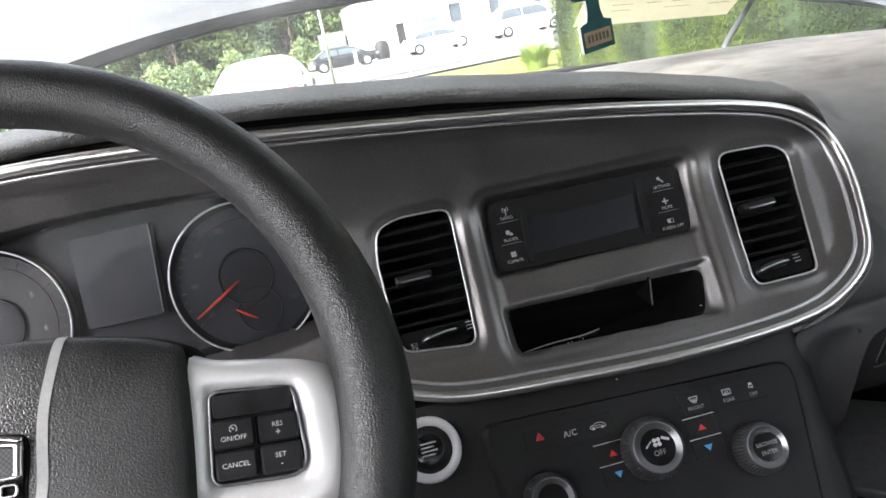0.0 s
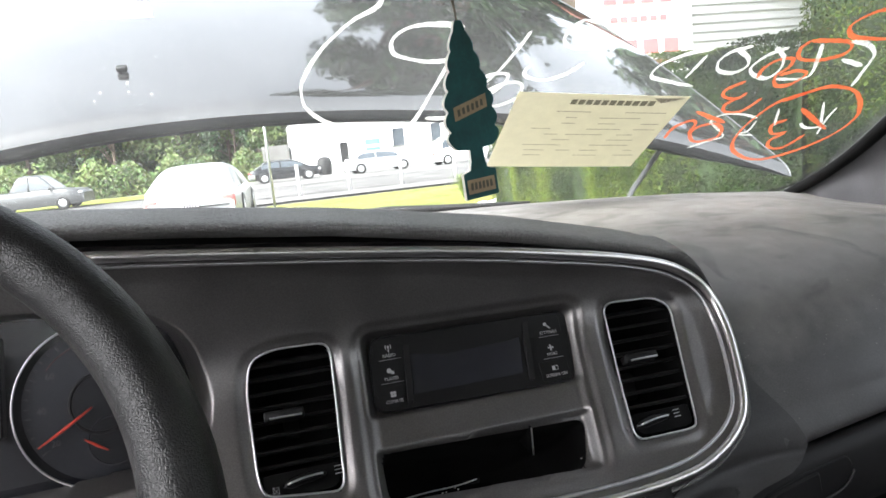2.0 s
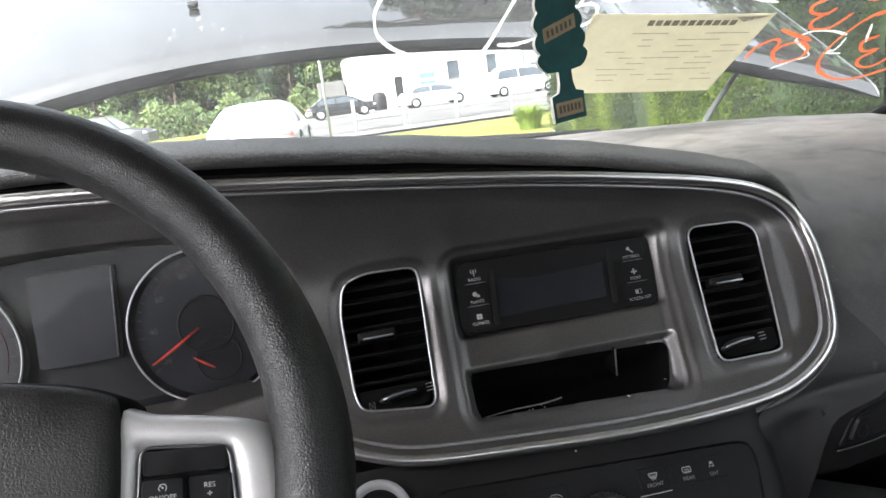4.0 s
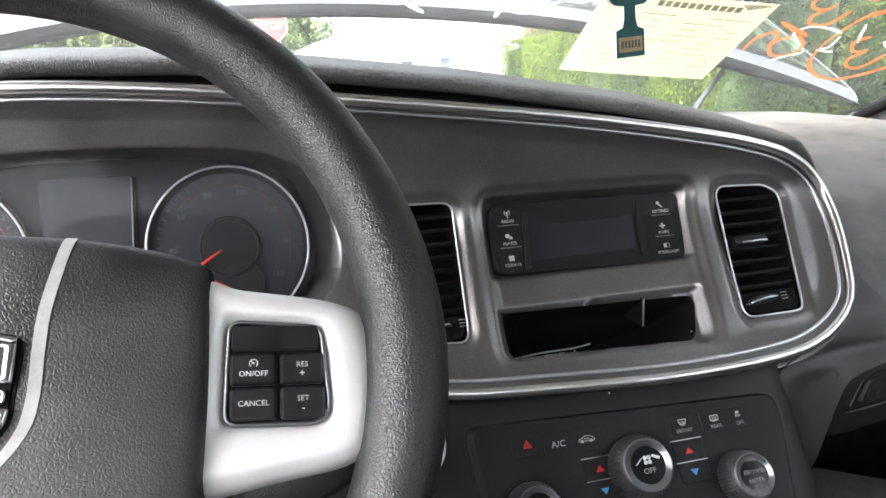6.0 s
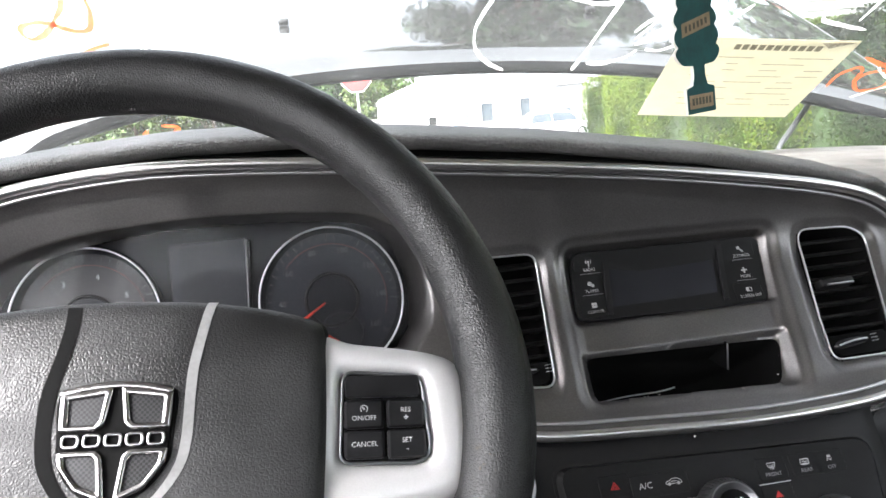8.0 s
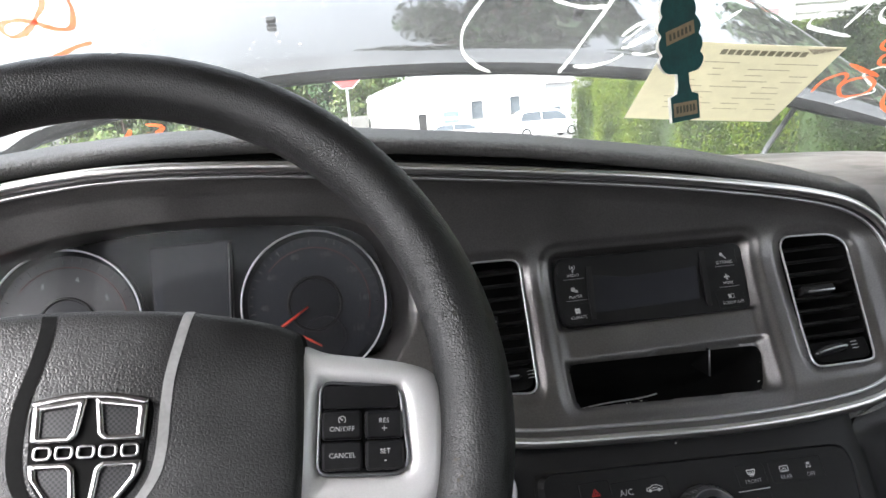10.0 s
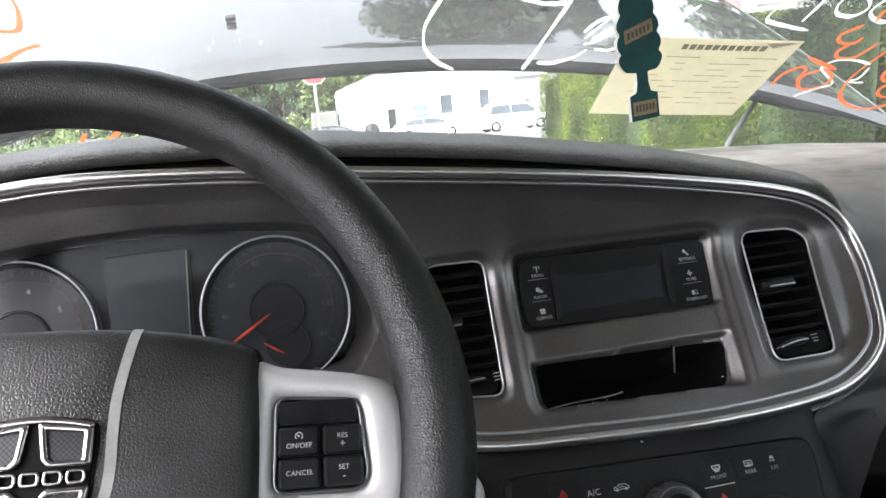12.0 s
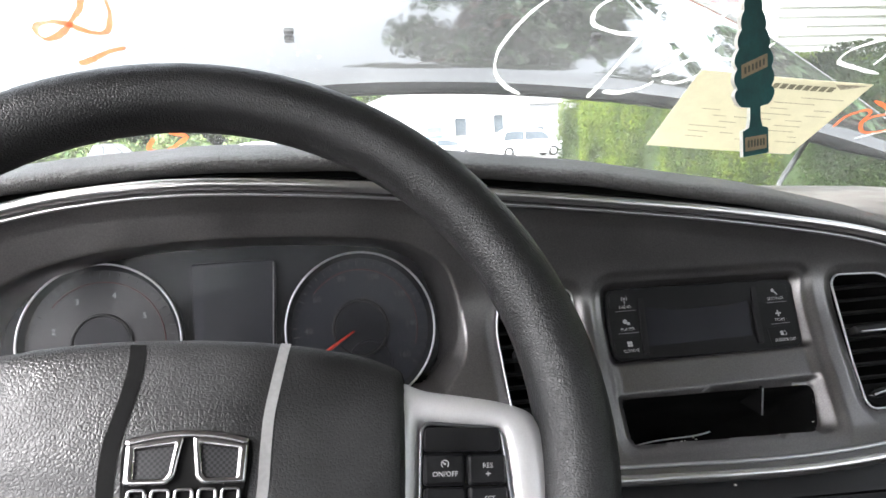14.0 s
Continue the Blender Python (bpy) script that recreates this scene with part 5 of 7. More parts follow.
        for (x0, y0, x1, y1), word, sign in cells:
            x0, x1 = narrow(x0), narrow(x1)
            key = part("switch", slab(rounded([(x0, y0 + 0.0003), (x1, y0 + 0.0003), (x1, y1 - 0.0003), (x0, y1 - 0.0003)], 0.0022), 0.0046 if word else 0.0034, 0.0, at, 0.0015 if word else 0.0008), M["button"], w, "black rubber switch" if word else "black blank switch")
            if word and side > 0:
                cx, cy = (x0 + x1) / 2, (y0 + y1) / 2
                dy = -0.0022 if sign == "cruise" else (0.0016 if sign else 0)
                lettering(word, 0.0034, lambda x, y, cx=cx, cy=cy, dy=dy: at(cx + x, cy + y + dy, 0.0054), M["white_print"], key)
                if sign == "cruise":
                    verts, faces = [], []
                    for s2 in icon("cruise"):
                        k = len(verts)
                        verts += [at(cx + x * 0.8, cy + 0.0024 + y * 0.8, 0.0054) for x, y in s2]
                        faces.append(tuple(range(k, k + len(s2))))
                    part("switch_sign", data("sign", verts, faces, False), M["white_print"], key)
                elif sign:
                    lettering(sign, 0.005, lambda x, y, cx=cx, cy=cy: at(cx + x, cy + y - 0.0024, 0.0054), M["white_print"], key)

    plate(1)
    plate(-1)
    # lower arm between plate and rim
    for side in (1, -1):
        arm = [Vector((HUB_X + side * (x - HUB_X), y, z)) for x, y, z in ((0.08, -0.045, -0.022), (0.13, -0.040, -0.024), (0.175, -0.022, -0.010))]
        part("spoke_arm", tube(arm, [0.03, 0.025, 0.016], 10, flat=(1, 0.5)), M["leather"], w, "black spoke arm")
    # shield emblem
    e = Vector((HUB_X + 0.004, -0.0125, 0.0))

    def em(x, y, o):
        x, y = 0.82 * x, 0.79 * y
        return Vector((e.x + x, e.y + y, face_height(e.x - HUB_X + x, e.y + y) + o))

    shield = catmull([(-0.0275, 0.024), (-0.014, 0.0275), (0, 0.0285), (0.014, 0.0275), (0.0275, 0.024), (0.027, 0.0), (0.0255, -0.012), (0.016, -0.025), (0, -0.0325), (-0.016, -0.025), (-0.0255, -0.012), (-0.027, 0.0)], 4, True)
    part("emblem_well", slab([q * 1.05 for q in shield], 0.0005, -0.004, em), M["bin_black"], w)
    plate_e = part("emblem", slab(shield, 0.0012, -0.004, em, 0.0006), M["bin_black"], w, "black emblem ground")
    for sx in (-1, 1):
        upper = rounded([(0.0018, 0.0284), (0.0280, 0.0248), (0.0274, 0.0050), (0.0078, 0.0050), (0.0046, 0.0082)], 0.0014, 3)
        lower = rounded([(0.0272, -0.0050), (0.0078, -0.0050), (0.0046, -0.0082), (0.0018, -0.0322), (0.0165, -0.0256), (0.0260, -0.0124)], 0.0014, 3)
        for field in (upper, lower):
            mid = np.mean(np.array(field), 0)
            edge = [(sx * x, y) for x, y in field]
            inner = [(sx * x, y) for x, y in (mid + (np.array(q) - mid) * 0.66 for q in field)]
            rim_in = [(sx * x, y) for x, y in (mid + (np.array(q) - mid) * 0.72 for q in field)]
            rim_out = [(sx * x, y) for x, y in (mid + (np.array(q) - mid) * 0.95 for q in field)]
            rows = [[em(x, y, o) for x, y in ring] for ring, o in ((edge, 0.0008), (edge, 0.0022), (rim_out, 0.0032), (rim_in, 0.0032), (inner, 0.0022), (inner, 0.0010))]
            part("emblem_frame", sheet(rows, True), M["emblem_chrome"], plate_e, "bright chrome frame")
            part("emblem_field", slab(inner, 0.0016, 0.0, em), M["woven"], plate_e, "dark woven field")
    arch = catmull([(-0.0278, 0.0246), (-0.014, 0.0277), (0, 0.0288), (0.014, 0.0277), (0.0278, 0.0246)], 5)
    part("emblem_arch", tube([em(x, y, 0.0026) for x, y in arch], 0.0016, 8, flat=(1, 0.6)), M["emblem_chrome"], plate_e, "bright chrome arch")
    for k in range(5):
        x = -0.0208 + 0.0104 * k
        ring = rounded([(x - 0.0038, 0.0024), (x + 0.0038, 0.0024), (x + 0.0038, -0.0024), (x - 0.0038, -0.0024)], 0.0016, 3)
        part("raised_mark", tube([em(px, py * 1.2, 0.0022) for px, py in ring], 0.0008, 6, True), M["emblem_chrome"], plate_e, "raised chrome ring")
    # dried stain by the right spoke
    rnd = random.Random(8)
    for k in range(14):
        a, b = radians(-14 + rnd.gauss(0, 5)), radians(118 + rnd.gauss(0, 16))
        c = Vector((R * math.cos(a), R * math.sin(a), 0))
        out = Vector((math.cos(a), math.sin(a), 0))
        q = c + r * 1.085 * (math.cos(b) * out * 0.98 + math.sin(b) * Vector((0, 0, 1.04)))
        s = 0.0003 + 0.0006 * rnd.random()
        part("stain", STAIN.setdefault("s", data("stain", [(math.cos(t) * (1 + 0.3 * math.sin(3 * t)), math.sin(t), 0.25) for t in np.linspace(0, 6.28, 9)[:-1]] + [(0, 0, 0.45)], [(i, (i + 1) % 8, 8) for i in range(8)])), M["stain"], w, "", Matrix.LocRotScale(q, (q - c).to_track_quat("Z", "Y"), (s, s * (0.6 + rnd.random()), 0.0004)))
    return w


STAIN = {}
build_wheel()
col = thing("steering_column", "black plastic steering column shroud", "steering column")
axis = WHEEL.to_3x3() @ Vector((0, 0, 1))
hub = WHEEL @ Vector((HUB_X, -0.055, -0.05))
part("shroud", tube([hub, hub - axis * 0.10, hub - axis * 0.22], [0.04, 0.048, 0.05], 20), M["plastic"], col)
low = [[(x, y, z) for x in np.arange(-0.78, -0.22, 0.04)] for y, z in ((0.02, 0.955), (-0.04, 0.93), (-0.09, 0.87), (-0.10, 0.80), (-0.05, 0.70), (0.2, 0.6))]
part("knee_panel", sheet(low), M["panel"], col, "charcoal knee panel")


# ---- cabin shell ----
def strip_between(a, b):
    return sheet([[Vector(p) for p in a], [Vector(p) for p in b]])


EDGE = catmull([(0.692, 0.99), (0.707, 1.036), (0.726, 1.068), (0.734, 1.104), (0.733, 1.14), (0.731, 1.17), (0.731, 1.21), (0.715, 1.29), (0.675, 1.37), (0.62, 1.43)], 4)


def build_cabin():
    body = thing("car_body_shell", "cabin shell with grey pillar trims, pale headliner and dark door trims", "car", kind="structure")
    for side, name in ((1, "right_pillar"), (-1, "left_pillar")):
        rows = []
        for dx, dy in ((0.010, 0.012), (0.008, -0.010), (0.012, -0.022), (0.024, -0.07), (0.036, -0.12), (0.046, -0.18), (0.052, -0.23), (0.062, -0.25)):
            rows.append([(side * (x + dx), glass_y(x, z) + dy, z) for x, z in EDGE])
        part(name, sheet(rows), M["pillar"], body, "grey fabric pillar trim")
        part("seal", tube([(side * (x + 0.001), glass_y(x, z) - 0.012, z - 0.004) for x, z in EDGE], 0.0088, 8, flat=(1.4, 1)), M["bin_black"], body, "black glass seal")
        # door: trim below the window, sail panel, window frame
        x = 0.80
        # the left trim is unseen, added to keep light off downward faces
        rows = [[(side * (x + dx), y, z) for y in np.arange(-1.2, 0.56, 0.08)] for dx, z in ((0.03, 1.02), (0.0, 1.01), (-0.03, 0.97), (-0.045, 0.85), (-0.03, 0.6), (-0.05, 0.25))]
        part("door_trim", sheet(rows), M["door_trim"], body, "black grained door trim")
        if side < 0:
            continue
        sail = [(side * (x - 0.005), 0.44, 1.0), (side * (x - 0.005), 0.16, 1.0), (side * (x - 0.03), 0.14, 1.15), (side * (x - 0.02), 0.22, 1.155)]
        part("sail_panel", data("sail", sail + [(a + side * 0.02, b, c) for a, b, c in sail], [(0, 1, 2, 3), (4, 7, 6, 5), (0, 4, 5, 1), (1, 5, 6, 2), (2, 6, 7, 3), (3, 7, 4, 0)], False), M["plastic"], body, "black mirror sail panel")
        part("roof_rail", tube([(side * 0.63, 0.09 - 0.15, 1.425), (side * 0.64, -0.5, 1.43), (side * 0.62, -1.2, 1.42), (side * 0.58, -1.75, 1.36)], 0.035, 10), M["fabric"], body)
        part("centre_pillar", tube([(side * 0.80, -0.72, 1.0), (side * 0.64, -0.78, 1.43)], 0.05, 8), M["fabric"], body)
        part("rear_quarter", strip_between([(side * 0.80, -1.2, 1.02), (side * 0.60, -1.3, 1.42)], [(side * 0.70, -1.95, 1.05), (side * 0.55, -1.75, 1.38)]), M["fabric"], body)
    rows = []
    for y in (None, -0.3, -0.8, -1.3, -1.75):
        rows.append([(x, (glass_y(x, 1.43) if y is None else y), 1.43 + 0.02 * (1 - (x / 0.65) ** 2) - (0 if y is None or y > -1 else 0.05 * ((-y - 1) / 0.75) ** 2)) for x in np.arange(-0.66, 0.67, 0.12)])
    part("door_glass", sheet([[(0.79 - 0.15 * s, y, 1.0 + 0.42 * s) for y in np.linspace(-1.2, 0.22 - 0.25 * s, 8)] for s in np.linspace(0, 1, 5)]), M["glass"], body, "clear door glass")
    # unseen rear pane, added with a tint to dim light from behind
    part("rear_glass", sheet([[(x, -1.95 + 0.22 * s, 1.05 + 0.33 * s) for x in np.linspace(-0.62, 0.62, 8)] for s in np.linspace(0, 1, 4)]), M["tint"], body, "tinted rear glass")
    part("headliner", sheet(rows), M["fabric"], body, "pale grey headliner")
    part("roof_skin", sheet([[(x * 1.04, y - 0.004, z + 0.03 - 0.03 * (abs(x) > 0.62)) for x, y, z in row] for row in rows]), M["hood"], body, "dark silver roof skin")
    for side in (-1, 1):
        skin = [[(side * (0.835 + dx), y, z) for y in np.arange(-1.95, 0.57, 0.12)] for dx, z in ((0.0, 1.02), (0.03, 0.97), (0.045, 0.75), (0.03, 0.45), (0.0, 0.22))]
        part("door_skin", sheet(skin), M["hood"], body, "dark silver door skin")
    part("rear_bulkhead", rbox(1.5, 0.05, 0.75, 0.01, at=(0, -1.95, 0.68)), M["door_trim"], body)
    floor = thing("floor", "dark carpeted car floor with a ribbed rubber mat", "car floor", kind="structure")
    part("carpet", rbox(1.6, 2.5, 0.04, at=(0, -0.75, 0.24)), M["carpet"], floor)
    part("firewall", rbox(1.6, 0.04, 0.8, at=(0, 0.52, 0.62)), M["carpet"], floor)
    mat = part("foot_mat", rbox(0.46, 0.55, 0.012, 0.004, at=(0.43, 0.10, 0.30)), M["rubber"], floor, "ribbed dark foot mat")
    for k in range(26):
        part("mat_rib", RIBS.setdefault("mat", data("rib", [(-0.2, -0.003, 0), (0.2, -0.003, 0), (0.2, 0.003, 0), (-0.2, 0.003, 0), (-0.2, 0, 0.006), (0.2, 0, 0.006)], [(0, 1, 5, 4), (3, 4, 5, 2)], False)), M["panel"], mat, "", Matrix.Translation((0.43, -0.15 + 0.02 * k, 0.306)))
    box = thing("storage_box", "dark grey plastic box with a pale lip in the footwell", "storage box", pose(0.44, 0.150, 0.312, 0, 0, -39.5))
    part("box_body", rbox(0.26, 0.20, 0.225, 0.012, 3, at=(0, 0, 0.1135)), M["plastic"], box)
    part("box_lid", rbox(0.27, 0.21, 0.014, 0.005, 3, at=(0, 0, 0.234)), M["seam_grey"], box, "pale grey lid")
    tunnel = thing("centre_console", "black plastic centre console between the seats", "console")
    part("console_body", rbox(0.30, 0.95, 0.40, 0.03, 3, at=(-0.02, -0.55, 0.44)), M["plastic"], tunnel)
    for sx in (-0.40, 0.40):
        seat = thing("front_seat", "black cloth front seat", "car seat", Matrix.Translation((sx, -0.95, 0.26)), "front seats")
        part("cushion", rbox(0.50, 0.50, 0.16, 0.05, 3, at=(0, 0.02, 0.12)), M["carpet"], seat)
        part("backrest", rbox(0.48, 0.14, 0.58, 0.05, 3), M["carpet"], seat, "", pose(0, -0.28, 0.48, -14))
        part("headrest", rbox(0.26, 0.10, 0.16, 0.04, 3), M["carpet"], seat, "", pose(0, -0.38, 0.88, -10))
    return body


build_cabin()


# ---- windscreen and what is on it ----
def on_glass(x, z, off=0.0):
    """off: towards the cabin."""
    return Vector((x, glass_y(x, z), z)) + Vector((-0.3 * x, -0.55, -0.83)).normalized() * float(off)


def build_windscreen():
    w = thing("windscreen", "raked curved windscreen with paint-pen marks and a paper inside", "windscreen", kind="structure")
    rows = []
    for z in np.arange(1.02, 1.435, 0.03):
        half = float(np.interp(z, [q[1] for q in EDGE], [q[0] for q in EDGE])) + 0.01
        rows.append([on_glass(half * t, z) for t in np.linspace(-1, 1, 31)])
    pane = part("pane", sheet(rows), M["glass"], w)
    solid = pane.modifiers.new("thickness", "SOLIDIFY")
    solid.thickness = 0.004
    pane.visible_shadow = False
    return w


build_windscreen()
MARKS = thing("windscreen_marks", "white and orange paint-pen scrawl on the windscreen glass", "marking")


def scrawl(mat, width, *strokes):
    for s in strokes:
        part("pen_stroke", stroke([((x - 0.2) / 100, (z - 0.05) / 100) for x, z in s], width * 0.72, lambda x, z: on_glass(x, z, 0.0045)), M[mat], MARKS, "white pen stroke" if mat == "white_marker" else "orange pen stroke")


scrawl("white_marker", 0.0066,
       [(0.8, 134.5), (-0.0, 133.1), (-2.9, 131.9), (-6.0, 129.7), (-7.9, 127.4), (-8.4, 125.9), (-7.9, 124.1), (-6.0, 122.6), (-3.6, 121.6)],
       [(10.4, 130.9), (7.3, 131.3), (4.0, 131.2), (2.2, 130.3), (2.3, 129.1), (3.6, 128.5), (6.6, 127.9), (9.6, 127.8)])
scrawl("white_marker", 0.0090, [(10.4, 130.7), (9.6, 127.8), (8.4, 125.2), (7.1, 122.4), (6.2, 120.9)])
scrawl("white_marker", 0.0066,
       [(18.7, 130.0), (17.8, 128.4), (16.2, 126.2), (13.6, 123.9)],
       [(13.1, 124.6), (14.6, 125.7), (16.6, 126.0), (17.8, 125.6), (17.1, 124.4), (15.2, 123.4), (13.8, 123.3)],
       [(14.5, 123.5), (16.4, 124.5), (18.7, 124.9), (20.1, 124.4), (20.1, 123.1), (17.8, 122.3), (15.6, 122.6)],
       [(27.2, 126.3), (25.3, 125.2), (22.7, 124.8), (20.4, 125.3), (19.7, 126.0), (20.2, 126.5)],
       [(29.5, 127.8), (27.2, 127.8), (24.7, 128.0), (23.3, 128.8), (23.5, 129.9), (24.8, 130.6)],
       [(8.0, 121.6), (10.5, 121.4), (13.0, 121.8), (14.5, 122.6)])
scrawl("white_marker", 0.0060,
       [(43.2, 126.3), (40.4, 126.1), (37.6, 125.2), (37.2, 124.0), (39.2, 123.3), (43.8, 122.2)],
       [(42.8, 125.7), (42.4, 124.4), (42.0, 123.3)],
       [(47.9, 126.1), (45.8, 125.8), (44.9, 124.9), (45.7, 123.8), (47.8, 123.3), (49.0, 123.9), (48.3, 124.9), (46.3, 125.9)],
       [(52.5, 125.5), (50.7, 125.0), (49.7, 123.9), (50.4, 123.0), (52.7, 122.2), (53.6, 123.0), (52.8, 124.5), (50.8, 125.7)],
       [(56.1, 125.5), (57.2, 123.9), (57.9, 121.8), (53.9, 122.0)],
       [(59.3, 125.4), (61.5, 124.9), (63.5, 123.7), (64.1, 122.2), (64.7, 120.0)],
       [(60.2, 123.5), (63.5, 122.4)])
scrawl("white_marker", 0.0042,
       [(65.6, 117.3), (65.8, 115.8), (66.6, 113.7)], [(63.2, 118.3), (66.1, 114.7)], [(62.8, 115.6), (64.3, 114.8), (66.7, 114.8)],
       [(49.7, 113.5), (52.0, 114.3), (53.6, 114.8), (51.2, 116.4), (50.0, 117.3), (51.2, 118.0), (53.9, 117.7), (56.2, 117.0)],
       [(58.1, 118.0), (59.6, 115.6)], [(56.5, 116.6), (56.5, 115.2), (55.3, 114.9), (57.7, 114.5)],
       [(-43.5, 129.4), (-42.5, 127.4), (-48.0, 125.4)], [(-44.1, 129.7), (-48.7, 128.0)])
scrawl("orange_marker", 0.0062,
       [(54.5, 126.0), (54.0, 125.2), (55.0, 124.1), (57.5, 123.7), (59.7, 124.0), (60.0, 124.8), (58.6, 125.5), (54.5, 126.0)],
       [(51.6, 122.3), (51.4, 123.4), (52.3, 124.2), (54.1, 124.2), (54.5, 123.2), (53.8, 122.4), (54.8, 121.2), (56.6, 121.1), (57.5, 122.2), (55.9, 122.7), (54.2, 122.4)],
       [(50.5, 122.1), (48.7, 121.3), (49.2, 120.4), (51.1, 120.0), (51.9, 120.6)],
       [(51.1, 120.0), (50.2, 119.3), (50.9, 118.4), (53.1, 118.2), (54.5, 119.7)],
       [(60.2, 119.8), (57.1, 118.9), (55.6, 116.4), (55.7, 113.9), (57.3, 112.1), (60.4, 110.7), (63.2, 110.5), (66.6, 111.7), (68.8, 113.5), (69.4, 115.5), (68.3, 117.3), (66.1, 119.1), (63.7, 120.0), (61.2, 120.2), (57.7, 118.9)],
       [(60.6, 116.3), (59.2, 115.7), (60.4, 114.4), (62.1, 114.5)], [(62.1, 114.3), (60.9, 113.4), (61.8, 112.3), (63.7, 112.1), (65.0, 113.8)],
       [(61.1, 117.7), (63.9, 116.1), (67.1, 114.3)])
scrawl("orange_marker", 0.0062,
       [(45.1, 115.4), (45.3, 116.8), (47.0, 117.6), (48.1, 117.1), (48.3, 115.8), (50.0, 114.4), (52.6, 114.6), (52.6, 115.8), (50.9, 116.8), (48.9, 116.6), (48.3, 115.8)],
       [(46.9, 118.8), (52.2, 116.8)],
       [(62.9, 127.9), (64.9, 126.6), (63.6, 125.3), (61.0, 125.5), (58.8, 126.0), (57.6, 127.2), (59.5, 128.3), (62.9, 127.9)],
       [(-50.3, 131.2), (-51.3, 129.5), (-52.2, 128.7), (-53.0, 128.0), (-54.1, 127.3), (-55.2, 127.0), (-55.7, 127.4), (-55.5, 127.9), (-54.8, 128.2), (-53.7, 128.3), (-52.6, 128.1)],
       [(-52.9, 128.2), (-52.2, 127.9), (-51.2, 127.6), (-50.1, 127.7), (-49.5, 128.4), (-49.1, 129.3), (-49.2, 130.4), (-50.2, 130.9)],
       [(-53.6, 125.1), (-52.5, 125.4), (-50.7, 126.1), (-49.0, 126.5)],
       [(-50.0, 117.7), (-51.0, 116.4), (-49.3, 116.2), (-47.7, 116.9), (-46.5, 117.8), (-48.2, 118.2)])


def build_paper():
    p = thing("paper_form", "cream printed form taped inside the windscreen, seen from its back", "paper")
    c = [np.array(q) / 100 for q in ((19.7, 123.8), (44.2, 121.0), (42.6, 111.4), (19.0, 114.1))]

    def at(u, v, off=0.006):
        q = (1 - v) * ((1 - u) * c[0] + u * c[1]) + v * ((1 - u) * c[3] + u * c[2])
        return on_glass(q[0], q[1], off + 0.0015 * math.sin(2.5 * u + 1) * v)

    rows = [[at(u, v) for u in np.linspace(0, 1, 25)] for v in np.linspace(0, 1, 13)]
    me = smooth(sheet(rows), False)
    ob = part("page", me, M["paper"], p, "cream paper page")
    solid = ob.modifiers.new("thickness", "SOLIDIFY")
    solid.thickness = 0.0003

    def ink(u0, u1, v0, v1, name="print_bar"):
        part(name, data("ink", [at(u0, v0, 0.0066), at(u1, v0, 0.0066), at(u1, v1, 0.0066), at(u0, v1, 0.0066)], [(0, 1, 2, 3)], False), M["heading_ink" if name == "heading_bar" else "ink"], ob)

    # heading as heavy bars, then lines of small print
    for k in range(11):
        u = 0.33 + 0.046 * k
        ink(u, u + 0.034, 0.065, 0.125, "heading_bar")
    part("corner_sign", data("corner", [at(0.80, 0.03, 0.0066), at(0.99, 0.02, 0.0066), at(0.86, 0.09, 0.0066)], [(0, 1, 2)], False), M["ink"], ob)
    rnd = random.Random(5)
    for v in np.arange(0.21, 0.86, 0.075):
        u = 0.12 + 0.25 * rnd.random()
        while u < 0.9:
            n = 0.06 + 0.2 * rnd.random()
            ink(u, min(u + n, 0.95), v, v + 0.010)
            u += n + 0.05 + 0.2 * rnd.random()
    return p


build_paper()
st = thing("sticker", "white paper strip stuck high on the windscreen", "sticker")
part("strip", sheet([[on_glass(x, 1.3400 - 0.03 * (x + 0.225) - (0.011 - 0.05 * (x + 0.225)) * v, 0.005) for x in np.linspace(-0.42, -0.226, 8)] for v in np.linspace(0, 1, 4)]), M["sticker"], st)


